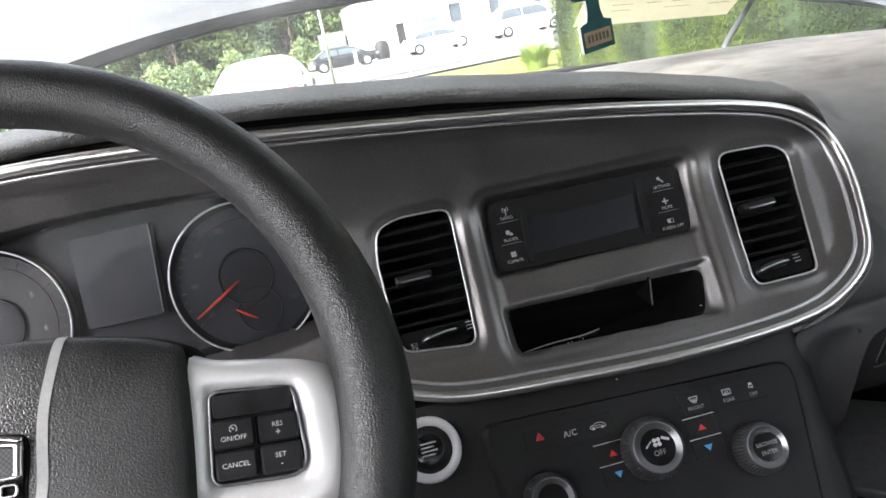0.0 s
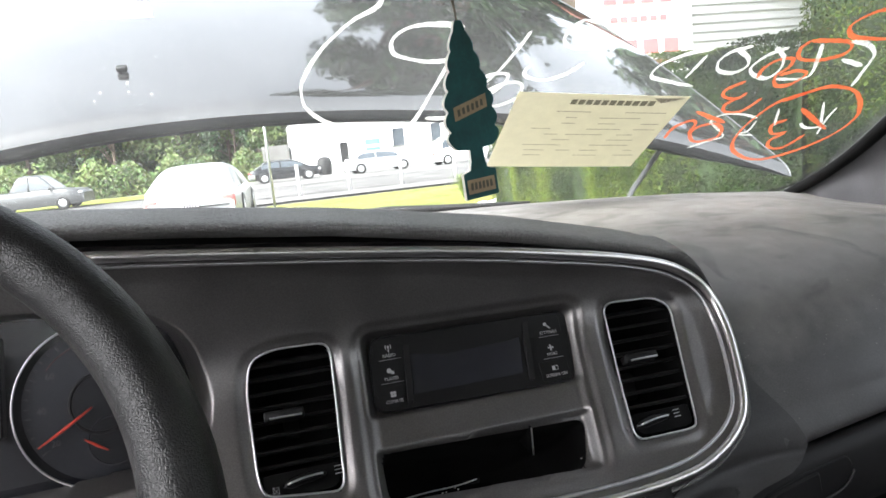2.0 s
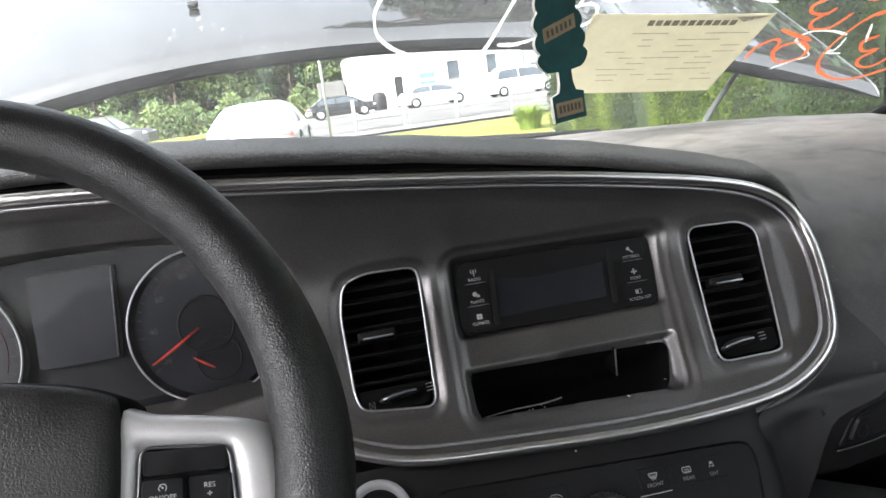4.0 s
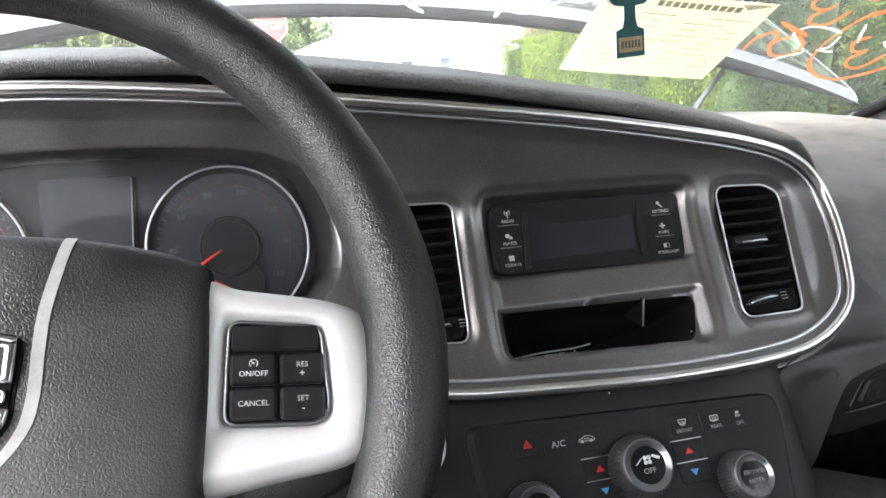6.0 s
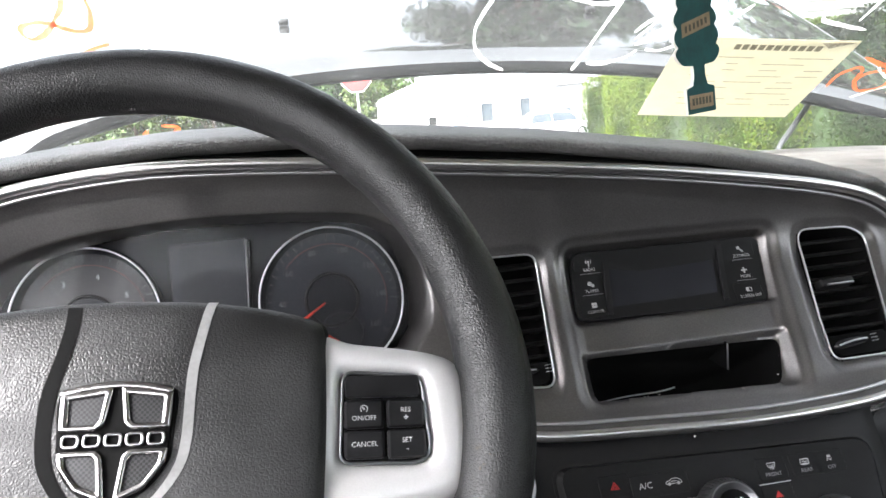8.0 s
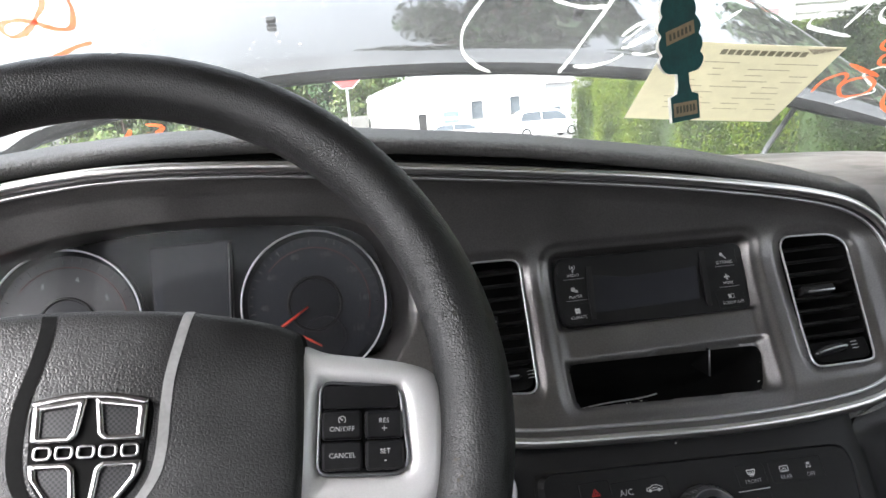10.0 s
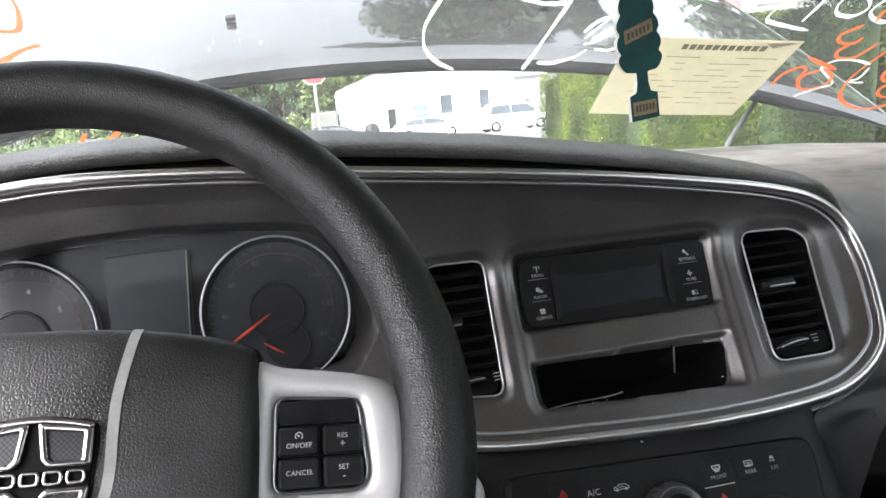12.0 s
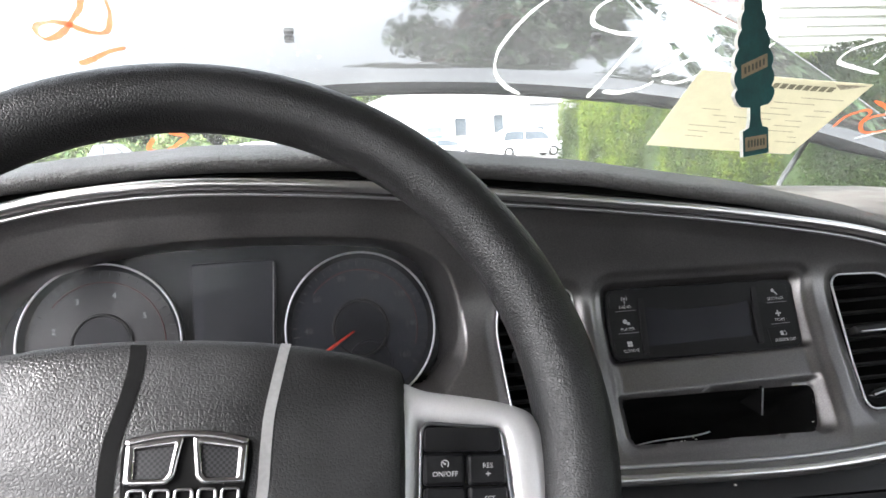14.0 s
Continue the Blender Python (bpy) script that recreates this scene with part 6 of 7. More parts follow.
def build_freshener():
    f = thing("air_freshener", "dark teal tree-shaped card air freshener hanging on a string", "air freshener", pose(0.003, -0.059, 1.136, 0, -4, 22))
    half = [(0.016, 0.0), (0.016, 0.018), (0.0085, 0.020), (0.0065, 0.026), (0.0065, 0.034)]
    for z in np.linspace(0.035, 0.121, 61):
        full = float(np.interp(z, (0.035, 0.044, 0.066, 0.085, 0.105, 0.121), (0.021, 0.0255, 0.0245, 0.0185, 0.0115, 0.003)))
        lobe = abs(math.sin(math.pi * 6.5 * (z - 0.035) / 0.086))
        half.append((full * (0.80 + 0.20 * lobe**0.6), z))
    outline = [np.array((x * 0.92, y)) for x, y in half] + [np.array((-x * 0.92, y)) for x, y in half[::-1]]
    poly = [q for q in outline]
    n = len(poly)
    verts = [(x, -0.0012, y) for x, y in poly] + [(x, 0.0016, y) for x, y in poly]
    faces = [tuple(range(n)), tuple(range(2 * n - 1, n - 1, -1))]
    part("card", data("card", verts, faces, False), M["tree_card"], f, "dark teal tree-shaped card")
    part("card_edge", data("edge", verts, [(i, (i + 1) % n, n + (i + 1) % n, n + i) for i in range(n)], False), M["card_edge"], f, "raw pale card edge")
    for x0, x1, z0, z1, tilt in ((-0.0125, 0.0125, 0.0035, 0.0135, 0), (-0.0150, 0.0150, 0.058, 0.0675, 0.0035)):
        lab = part("label", data("label", [(x0, -0.0013, z0 - tilt), (x1, -0.0013, z0 + tilt), (x1, -0.0013, z1 + tilt), (x0, -0.0013, z1 - tilt)], [(0, 1, 2, 3)], False), M["card_label"], f, "tan printed label")
        for k in range(6):
            a = x0 + (x1 - x0) * (0.1 + 0.14 * k)
            s = tilt * (a / x1)
            part("print_bar", data("bar", [(a, -0.0015, z0 + s + 0.0025), (a + 0.0024, -0.0015, z0 + s + 0.0027), (a + 0.0024, -0.0015, z1 + s - 0.0022), (a, -0.0015, z1 + s - 0.0024)], [(0, 1, 2, 3)], False), M["label_print"], lab)
    part("cord", tube([(0, 0, 0.119), (-0.001, 0, 0.15), (-0.004, 0, 0.22), (-0.010, 0.01, 0.31)], 0.0005, 5, up=(0, 1, 0)), M["string"], f, "thin string loop")
    part("cord", tube([(0, 0, 0.119), (-0.003, 0, 0.15), (-0.006, 0, 0.22), (-0.012, 0.01, 0.31)], 0.0005, 5, up=(0, 1, 0)), M["string"], f, "thin string loop")
    return f


build_freshener()

# ---- the bonnet, standing open, and the parts round it ----
HOOD_RISE = 0.62


def hood_edge(x):
    """The height of the rear edge: a smooth crown that falls away to both sides."""
    return 1.2255 - 0.0627 * x - 0.1649 * x**2 + 0.0026 * x**3 - 0.1199 * x**4


def hood_skin(x, s):
    """A point of the outer skin, s metres forward of the rear edge."""
    y0 = 0.67 - 0.14 * (x / 0.76) ** 2
    bulge = 0.010 * float(ss(np.array((0.40 + 0.10 * s - x) / 0.03))) * float(ss(np.array((x + 0.72 - 0.10 * s) / 0.03)))
    roll = -0.014 * math.exp(-s / 0.006)
    return Vector((x, y0 + s, hood_edge(x) + 0.026 + HOOD_RISE * s + bulge + roll - 0.10 * s * s))


def build_hood():
    h = thing("open_bonnet", "dark silver bonnet standing open, glossy, with reflections of trees", "car bonnet")
    xs = np.concatenate([np.arange(-0.78, 0.73, 0.02), [0.735, 0.75, 0.762]])
    fine = lambda x: min(1.0, max(0.04, (0.765 - x) / 0.16))
    steps = [0, 0.002, 0.004, 0.007, 0.010, 0.014, 0.02, 0.03, 0.04, 0.055, 0.075] + list(np.arange(0.1, 1.16, 0.05))
    part("skin", sheet([[hood_skin(x, s) for x in xs] for s in steps]), M["hood"], h, "glossy dark silver paint")
    rows = [[hood_skin(x, 0.0) + Vector((0, dy, dz * fine(x))) for x in xs] for dy, dz in ((0, 0), (0.002, -0.004), (0.004, -0.012), (0.012, -0.016))]
    part("rear_flange", sheet(rows), M["hood_under"], h, "grey rear flange")
    rows = [[hood_skin(x, s) + Vector((0, 0.012, (-0.020 - 0.02 * min(1, s / 0.1)) * fine(x))) for x in xs] for s in (0.0, 0.1, 0.3, 0.6, 1.0, 1.13)]
    part("inner_panel", sheet(rows), M["hood_under"], h, "grey inner panel")
    side = [hood_skin(0.762, s) for s in steps]
    part("side_edge", tube(side, 0.0013, 6), M["dim_ring"], h, "pale side edge")
    for x, s in ((-0.347, 0.143), (0.236, 0.162)):
        q = hood_skin(x, s)
        part("washer_nozzle", rbox(0.018, 0.014, 0.010, 0.004, 3), M["rubber"], h, "black washer nozzle", Matrix.Translation(q + Vector((0, -0.002, 0.007))) @ pose(0, 0, 0, 27))
    rnd = random.Random(3)
    for k in range(7):
        q = hood_skin(-0.335 + rnd.gauss(0, 0.03), 0.055 + 0.05 * rnd.random())
        part("dirt_speck", RIBS.setdefault("speck", data("speck", [(-1, -0.4, 0), (1, -0.3, 0), (0.8, 0.4, 0.1), (-0.7, 0.5, 0.1)], [(0, 1, 2, 3)], False)), M["card_edge"], h, "", Matrix.LocRotScale(q + Vector((0, -0.001, 0.002)), Euler((0.47, 0, rnd.random())), (0.0018 * rnd.random() + 0.0006,) * 3))
    return h


build_hood()
strut = thing("bonnet_strut", "grey steel bonnet strut beside the windscreen's foot", "strut")
part("rod", tube([(0.455, 0.570, 1.035), (0.485, 0.594, 1.060), (0.570, 0.663, 1.104), (0.64, 0.72, 1.14)], 0.0048, 8), M["strut"], strut)
wiper = thing("wiper", "black wiper arm lying at the windscreen's foot", "wiper")
part("arm", tube([(-0.12, 0.650, 1.062), (-0.03, 0.648, 1.074), (0.06, 0.645, 1.072), (0.16, 0.637, 1.066), (0.30, 0.62, 1.058)], [0.004, 0.008, 0.008, 0.006, 0.004], 8), M["rubber"], wiper)
cowl = thing("cowl_panel", "black plastic cowl below the windscreen", "cowl", kind="structure")
part("panel", sheet([[(x, glass_y(x, glass_base(x)) + dy, glass_base(x) + dz) for x in np.arange(-0.78, 0.781, 0.06)] for dy, dz in ((0.0, -0.012), (0.03, -0.035), (0.12, -0.06), (0.16, -0.10))]), M["rubber"], cowl)
for sx in (-1, 1):
    fender = thing("wing", "dark silver front wing", "car wing")
    part("skin", sheet([[(sx * (0.74 + dx), y, 0.985 - 0.08 * ((y - 0.6) / 1.3) ** 2 + dz) for y in np.arange(0.55, 1.95, 0.1)] for dx, dz in ((0, -0.05), (0.01, 0), (0.10, -0.01), (0.16, -0.06), (0.18, -0.3), (0.17, -0.6))]), M["hood"], fender)


# ---- outdoors ----
def ground_z(x, y):
    return -0.006 * min(max(y - 3.0, 0.0), 80.0)


def patch(name, label, category, poly, mat, lift, kind="structure", step=1.5):
    """A piece of ground with a polygon outline, laid on the lie of the land."""
    bm = bmesh.new()
    vs = [bm.verts.new((x, y, 0)) for x, y in poly]
    bm.faces.new(vs)
    bmesh.ops.triangulate(bm, faces=bm.faces[:])
    for _ in range(5):
        long = [e for e in bm.edges if e.calc_length() > step * 3]
        if not long:
            break
        bmesh.ops.subdivide_edges(bm, edges=long, cuts=1)
        bmesh.ops.triangulate(bm, faces=bm.faces[:])
    for v in bm.verts:
        v.co.z = ground_z(v.co.x, v.co.y) + lift
    bmesh.ops.recalc_face_normals(bm, faces=bm.faces[:])
    for f in bm.faces:
        if f.normal.z < 0:
            f.normal_flip()
    return tagged(part(name, bm, mat), label, category, "", kind)


xs = [-3000, -800, -200, -80, -40, -25, -18, -12, -9, -6, -4, -2, 0, 2, 4, 6, 9, 12, 18, 25, 40, 80, 200, 800, 3000]
ys = [-3000, -800, -200, -60, -20, -6, 0, 4, 6, 8, 10, 12, 14, 16, 18, 20, 22, 25, 28, 32, 36, 40, 50, 60, 80, 110, 200, 800, 3000]
g = part("ground", sheet([[(x, y, ground_z(x, y)) for x in xs] for y in ys]), M["lot"])
tagged(g, "worn pale asphalt car park ground", "ground", "", "structure")
patch("road", "pale asphalt road passing in front of the car", "road", [(-60, 27), (60, 24.0), (60, 33), (-60, 40)], M["asphalt"], 0.02)
patch("pavement", "pale concrete pavement strip beside the road", "pavement", [(-60, 22.5), (60, 19.4), (60, 22.0), (-60, 25.0)], M["concrete"], 0.06)
patch("lawn", "mown yellow-green grass verge", "lawn", [(-0.1, 19.6), (0.5, 10), (1.2, 5), (2.6, -4), (40, -4), (40, 19.2), (6, 19.8)], M["lawn"], 0.05)
patch("far_verge", "dry grass verge below the trees", "verge", [(-70, 44), (-6, 42), (-2, 50), (-70, 75)], M["lawn"], 0.05)
patch("forecourt", "pale concrete forecourt in front of the white building", "forecourt", [(-1, 37), (60, 34), (60, 70), (-1, 70)], M["concrete"], 0.03)


def leaves(count, where, size, seed, flat=0.5):
    """Many small leaf blades; where(rnd) gives a place and an outward direction."""
    rnd = random.Random(seed)
    verts, faces = [], []
    for _ in range(count):
        p, d = where(rnd)
        d = (Vector(d) + Vector((rnd.gauss(0, flat), rnd.gauss(0, flat), rnd.gauss(0, flat)))).normalized()
        a = d.cross(Vector((rnd.random() - 0.5, rnd.random() - 0.5, rnd.random() - 0.5))).normalized()
        b = d.cross(a)
        s = size * (0.6 + 0.8 * rnd.random())
        k = len(verts)
        p = Vector(p)
        verts += [p - a * s, p + b * s * 0.45 + d * s * 0.15, p + a * s, p - b * s * 0.45 + d * s * 0.15]
        faces.append((k, k + 1, k + 2, k + 3))
    return data("leaves", verts, faces, False)


def build_hedge(path, height, depth, seed, label, mat):
    h = thing("hedge", label, "hedge", group="hedges beside the car park")
    pts = [Vector((*q, 0)) for q in path]
    lens = [(b - a).length for a, b in zip(pts, pts[1:])]

    def along(t):
        t *= sum(lens)
        for a, b, n in zip(pts, pts[1:], lens):
            if t <= n:
                d = (b - a).normalized()
                return a + d * t, Vector((-d.y, d.x, 0))
            t -= n
        d = (pts[-1] - pts[-2]).normalized()
        return pts[-1], Vector((-d.y, d.x, 0))

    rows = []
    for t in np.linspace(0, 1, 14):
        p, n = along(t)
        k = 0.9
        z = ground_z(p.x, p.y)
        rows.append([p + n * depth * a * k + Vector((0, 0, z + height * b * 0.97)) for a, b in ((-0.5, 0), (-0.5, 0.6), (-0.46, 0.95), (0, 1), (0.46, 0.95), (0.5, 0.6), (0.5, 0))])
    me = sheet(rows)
    part("core", me, M["hedge_core"], h, "plain inner sheet coloured for shade behind the leaves")

    def where(rnd):
        p, n = along(rnd.random())
        s = rnd.random()
        lump = 0.05 * math.sin(p.x * 3.1 + p.y * 2.3) + 0.04 * math.sin(p.x * 7.3 - p.y * 5.1)
        z = ground_z(p.x, p.y)
        if s < 0.25:
            o = rnd.random() - 0.5
            return p + n * depth * o + Vector((0, 0, z + height + lump + 0.05 * rnd.random())), (0, 0, 1)
        side = -1 if s < 0.36 else 1
        zz = rnd.random() ** 0.8
        return p + n * side * (depth * 0.48 + lump + 0.06 * rnd.random() - 0.06 * max(0, zz - 0.85) * 5) + Vector((0, 0, z + height * zz)), n * side + Vector((0, 0, 0.4))

    tagged(part("leaves", leaves(int(sum(lens) * 13000), where, 0.017, seed), mat, h), "small glossy green leaves")
    return h


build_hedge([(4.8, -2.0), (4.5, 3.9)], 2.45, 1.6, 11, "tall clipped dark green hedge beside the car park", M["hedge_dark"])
build_hedge([(4.15, 3.8), (4.13, 5.1)], 1.70, 1.15, 13, "clipped green hedge, leaves coloured dark for the tall hedge's shade", M["hedge_shady"])
build_hedge([(4.13, 5.0), (4.1, 10.6)], 1.72, 1.15, 12, "clipped green hedge with yellow-green tips", M["hedge_leaf"])


def tree(name, label, height, spread, seed, mat, count, leaf, base=0.25, spire=0.0, tufts=22):
    """A tree with a tapered trunk, limbs and a crown of leaf clumps."""
    rnd = random.Random(seed)
    t = thing(name, label, "tree")
    lean = (rnd.gauss(0, 0.03), rnd.gauss(0, 0.03))
    trunk = [(lean[0] * height * s + 0.1 * math.sin(5 * s + seed), lean[1] * height * s, height * s * 0.9) for s in np.linspace(0, 1, 8)]
    part("trunk", tube(trunk, [0.022 * height * (1 - 0.85 * s) for s in np.linspace(0, 1, 8)], 9, up=(0, 1, 0)), M["bark"], t, "rough brown trunk")
    clumps = []
    for k in range(tufts):
        s = base + (1 - base) * rnd.random()
        a = rnd.random() * 2 * math.pi
        wide = spread * ((1 - s) / (1 - base)) ** 0.7 if spire else spread * math.sin(math.pi * min(1, (s - base) / (1 - base) * 0.85 + 0.12))
        d = wide * (0.35 + 0.65 * rnd.random())
        clumps.append((Vector((math.cos(a) * d, math.sin(a) * d, height * s)), spread * (0.2 + 0.2 * rnd.random()) * (0.7 if spire else 1)))
        if k < 9:
            root = Vector(trunk[min(7, int(7 * s * 0.8))])
            end = clumps[-1][0]
            part("limb", tube([root, (root + end) / 2 + Vector((0, 0, 0.05 * height)), end], [0.008 * height, 0.005 * height, 0.002 * height], 6), M["bark"], t)
    clumps.append((Vector(trunk[-1]) + Vector((0, 0, height * 0.04)), spread * 0.22))

    def where(r):
        c, q = clumps[int(r.random() * len(clumps))]
        d = Vector((r.gauss(0, 1), r.gauss(0, 1), r.gauss(0, 0.8))).normalized()
        return c + d * q * (0.45 + 0.65 * r.random()), d + Vector((0, 0, 0.3))

    part("crown", leaves(count, where, leaf, seed + 50, 0.6), mat, t, "uneven leafy crown")
    return t


far = [tree("tree", "tall green broadleaf tree in the belt across the road", 8.5, 3.4, 1, M["leaf"], 5200, 0.20, 0.06),
       tree("tree", "tall green broadleaf tree in the belt across the road", 9.5, 3.0, 2, M["leaf"], 5200, 0.20, 0.05),
       tree("tree", "dark green tree in the belt across the road", 8, 3.2, 3, M["leaf_dark"], 5200, 0.19, 0.04)]
rnd = random.Random(21)
spots = []
for k in range(26):
    x = -22 + 1.0 * k + rnd.gauss(0, 0.5)
    y = 66 + 0.1 * x + rnd.gauss(0, 2.5) + (7 if k % 2 else 0)
    spots.append((x, y))
for k, (x, y) in enumerate(spots):
    m = Matrix.Translation((x, y, ground_z(x, y) - 0.1)) @ pose(0, 0, 0, 0, 0, 360 * rnd.random()) @ Matrix.Scale(0.85 + 0.35 * rnd.random(), 4)
    if k < 3:
        far[k].matrix_basis = m
    else:
        copy_thing(far[k % 3], Matrix.LocRotScale(m.translation, m.to_quaternion(), None))
bush = thing("undergrowth", "dense green undergrowth below the tree belt", "undergrowth", kind="stuff")


def low_growth(r):
    x = -25 + 29 * r.random()
    y = 60 + 0.12 * x + r.gauss(0, 1.2)
    z = 3.2 * r.random() ** 1.3 * (0.7 + 0.3 * math.sin(x * 1.7) * math.sin(x * 0.6))
    return Vector((x, y - 0.5 * math.sin(x), ground_z(x, y) + z)), (0, -1, 0.4)


part("leaves", leaves(16000, low_growth, 0.2, 77, 0.6), M["leaf"], bush)
# tall trees beyond the hedge, which the bonnet mirrors
for k, (x, y, hgt, spr, sd, sp) in enumerate(((7.3, 15.4, 38.0, 4.2, 31, 0), (11.6, 7.6, 20.0, 4.4, 32, 0), (6.9, 17.4, 27.0, 1.9, 33, 1))):
    t = tree("tall_tree", "tall dark broadleaf tree behind the hedge" if not sp else "tall slim conifer beyond the lawn", hgt, spr, sd, M["leaf_dark"], 24000, 0.3, 0.2 if not sp else 0.35, sp, 60)
    t.matrix_basis = Matrix.Translation((x, y, ground_z(x, y)))


def wall_with(name, parent, x0, x1, z0, z1, y, holes, mat, thick=0.2, label=""):
    """A wall along x with openings cut through."""
    bm = bmesh.new()
    cutx = sorted({x0, x1, *[v for h in holes for v in (h[0], h[1])]})
    cutz = sorted({z0, z1, *[v for h in holes for v in (h[2], h[3])]})
    for a, b in zip(cutx, cutx[1:]):
        for c, d in zip(cutz, cutz[1:]):
            if any(h[0] <= (a + b) / 2 <= h[1] and h[2] <= (c + d) / 2 <= h[3] for h in holes):
                continue
            bmesh.ops.create_cube(bm, size=1, matrix=Matrix.Translation(((a + b) / 2, y + thick / 2, (c + d) / 2)) @ Matrix.Diagonal((b - a, thick, d - c, 1)))
    return part(name, bm, mat, parent, label)


def build_white_building():
    b = thing("white_building", "low white rendered building with small windows and a sided wing", "building")
    holes = [(10.5, 11.55, 1.40, 2.75), (13.7, 14.62, 1.53, 2.9), (6.2, 6.95, -0.3, 2.05)]
    wall_with("wall", b, 2.5, 16.7, -0.4, 3.7, 56.0, holes, M["render_white"], 0.25, "white rendered wall")
    top = [(2.5, 3.7), (16.7, 3.7), (16.7, 4.75), (5.6, 4.75)]
    part("parapet", data("parapet", [(x, y, z) for y in (56.0, 56.25) for x, z in top], [(0, 1, 2, 3), (7, 6, 5, 4), (0, 4, 5, 1), (1, 5, 6, 2), (2, 6, 7, 3), (3, 7, 4, 0)], False), M["render_white"], b, "white stepped parapet")
    part("coping", tube([(2.4, 55.98, 3.68), (5.6, 55.98, 4.78), (16.8, 55.98, 4.78)], 0.06, 6, up=(0, 1, 0)), M["galv"], b, "grey metal coping")
    part("side_wall", rbox(0.25, 12, 4.1, at=(2.6, 62.2, 1.65)), M["render_white"], b)
    part("roof", rbox(14.0, 11.6, 0.2, at=(9.6, 62.2, 3.6)), M["sign_white"], b, "pale roof")
    for x0, x1, z0, z1 in holes:
        w = part("window" if z0 > 0.5 else "door", rbox(x1 - x0, 0.04, z1 - z0, at=((x0 + x1) / 2, 56.15, (z0 + z1) / 2)), M["win_glass" if z0 > 0.5 else "rubber"], b, "dark glass" if z0 > 0.5 else "dark doorway")
        for fx in (x0 + 0.03, x1 - 0.03):
            part("frame_bar", rbox(0.06, 0.06, z1 - z0, at=(fx, 56.10, (z0 + z1) / 2)), M["sign_white"], w)
        part("sill", rbox(x1 - x0 + 0.2, 0.2, 0.08, at=((x0 + x1) / 2, 55.95, z0 - 0.04)), M["concrete"], w)
    board = part("wall_board", rbox(1.2, 0.05, 0.95, 0.01, at=(8.85, 55.96, 1.62)), M["blue_sign"], b, "pale blue wall board")
    part("board_line", rbox(1.1, 0.03, 0.22, at=(8.85, 55.93, 1.55)), M["sign_white"], board)
    part("annex", rbox(2.0, 6, 2.8, 0.02, at=(1.3, 59, 0.9)), M["concrete"], b, "grey side annex")
    wing = part("wing_wall", rbox(2.6, 4, 4.1, at=(18.0, 58.2, 1.65)), M["siding"], b, "grey sided wing")
    me = data("board", [(-1.3, 0, 0), (1.3, 0, 0), (1.3, -0.07, 0.0), (-1.3, -0.07, 0.0), (1.3, -0.01, 0.27), (-1.3, -0.01, 0.27)], [(0, 3, 2, 1), (3, 5, 4, 2)], False)
    for k in range(15):
        part("siding_board", me, M["siding"], wing, "", Matrix.Translation((18.0, 56.19, -0.35 + 0.27 * k)))
    part("eave", rbox(2.9, 4.4, 0.16, at=(18.05, 58.1, 3.78)), M["sign_white"], b, "white eave")
    part("wing_window", rbox(0.6, 0.06, 0.9, at=(17.6, 56.12, 1.35)), M["win_glass"], b, "small dark window")
    return b


build_white_building()
binn = thing("waste_bin", "rounded black waste bin by the white building", "waste bin", Matrix.Translation((4.75, 54.6, -0.3)))
part("tub", lathe([(0.50, 0), (0.56, 0.5), (0.56, 1.0), (0.4, 1.3), (0.02, 1.4)], 20), M["rubber"], binn)


def build_siding_house():
    h = thing("siding_house", "house with pale grey horizontal siding beyond the hedge", "house")
    part("wall", rbox(14, 0.2, 7, at=(15.4, 12.7, 3.5)), M["render_white"], h)
    me = data("board", [(-7.0, 0, 0), (7.0, 0, 0), (7.0, -0.035, 0.0), (-7.0, -0.035, 0.0), (7.0, -0.008, 0.185), (-7.0, -0.008, 0.185)], [(0, 3, 2, 1), (3, 5, 4, 2)], False)
    for k in range(38):
        part("siding_board", me, M["siding"], h, "", Matrix.Translation((15.4, 12.6, 0.18 * k)))
    part("corner_trim", rbox(0.14, 0.28, 7, 0.01, at=(8.36, 12.62, 3.5)), M["sign_white"], h, "white corner trim")
    part("roof", rbox(15, 6, 0.25, at=(15.4, 15.4, 7.2)), M["roofing"], h, "red-brown roof")
    return h


build_siding_house()
sign = thing("notice_board", "large white notice board with faded print on posts behind the hedge", "sign")
part("board", rbox(2.3, 0.06, 1.8, 0.01, at=(6.85, 11.5, 2.85)), M["sign_white"], sign)
for x in (6.0, 7.8):
    part("post", rbox(0.09, 0.09, 2.6, at=(x, 11.6, 1.25)), M["galv"], sign)
for k, (z, w) in enumerate(((3.95, 1.5), (3.55, 1.2), (3.05, 1.7), (2.75, 1.4))):
    for j in range(4 if k % 2 == 0 else 6):
        n = 4 if k % 2 == 0 else 6
        part("print_bar", rbox(w / n * 0.7, 0.01, 0.26 if k % 2 == 0 else 0.1, at=(6.9 - w / 2 + w / n * (j + 0.5), 11.46, z - 0.5)), M["sign_pink"], sign)


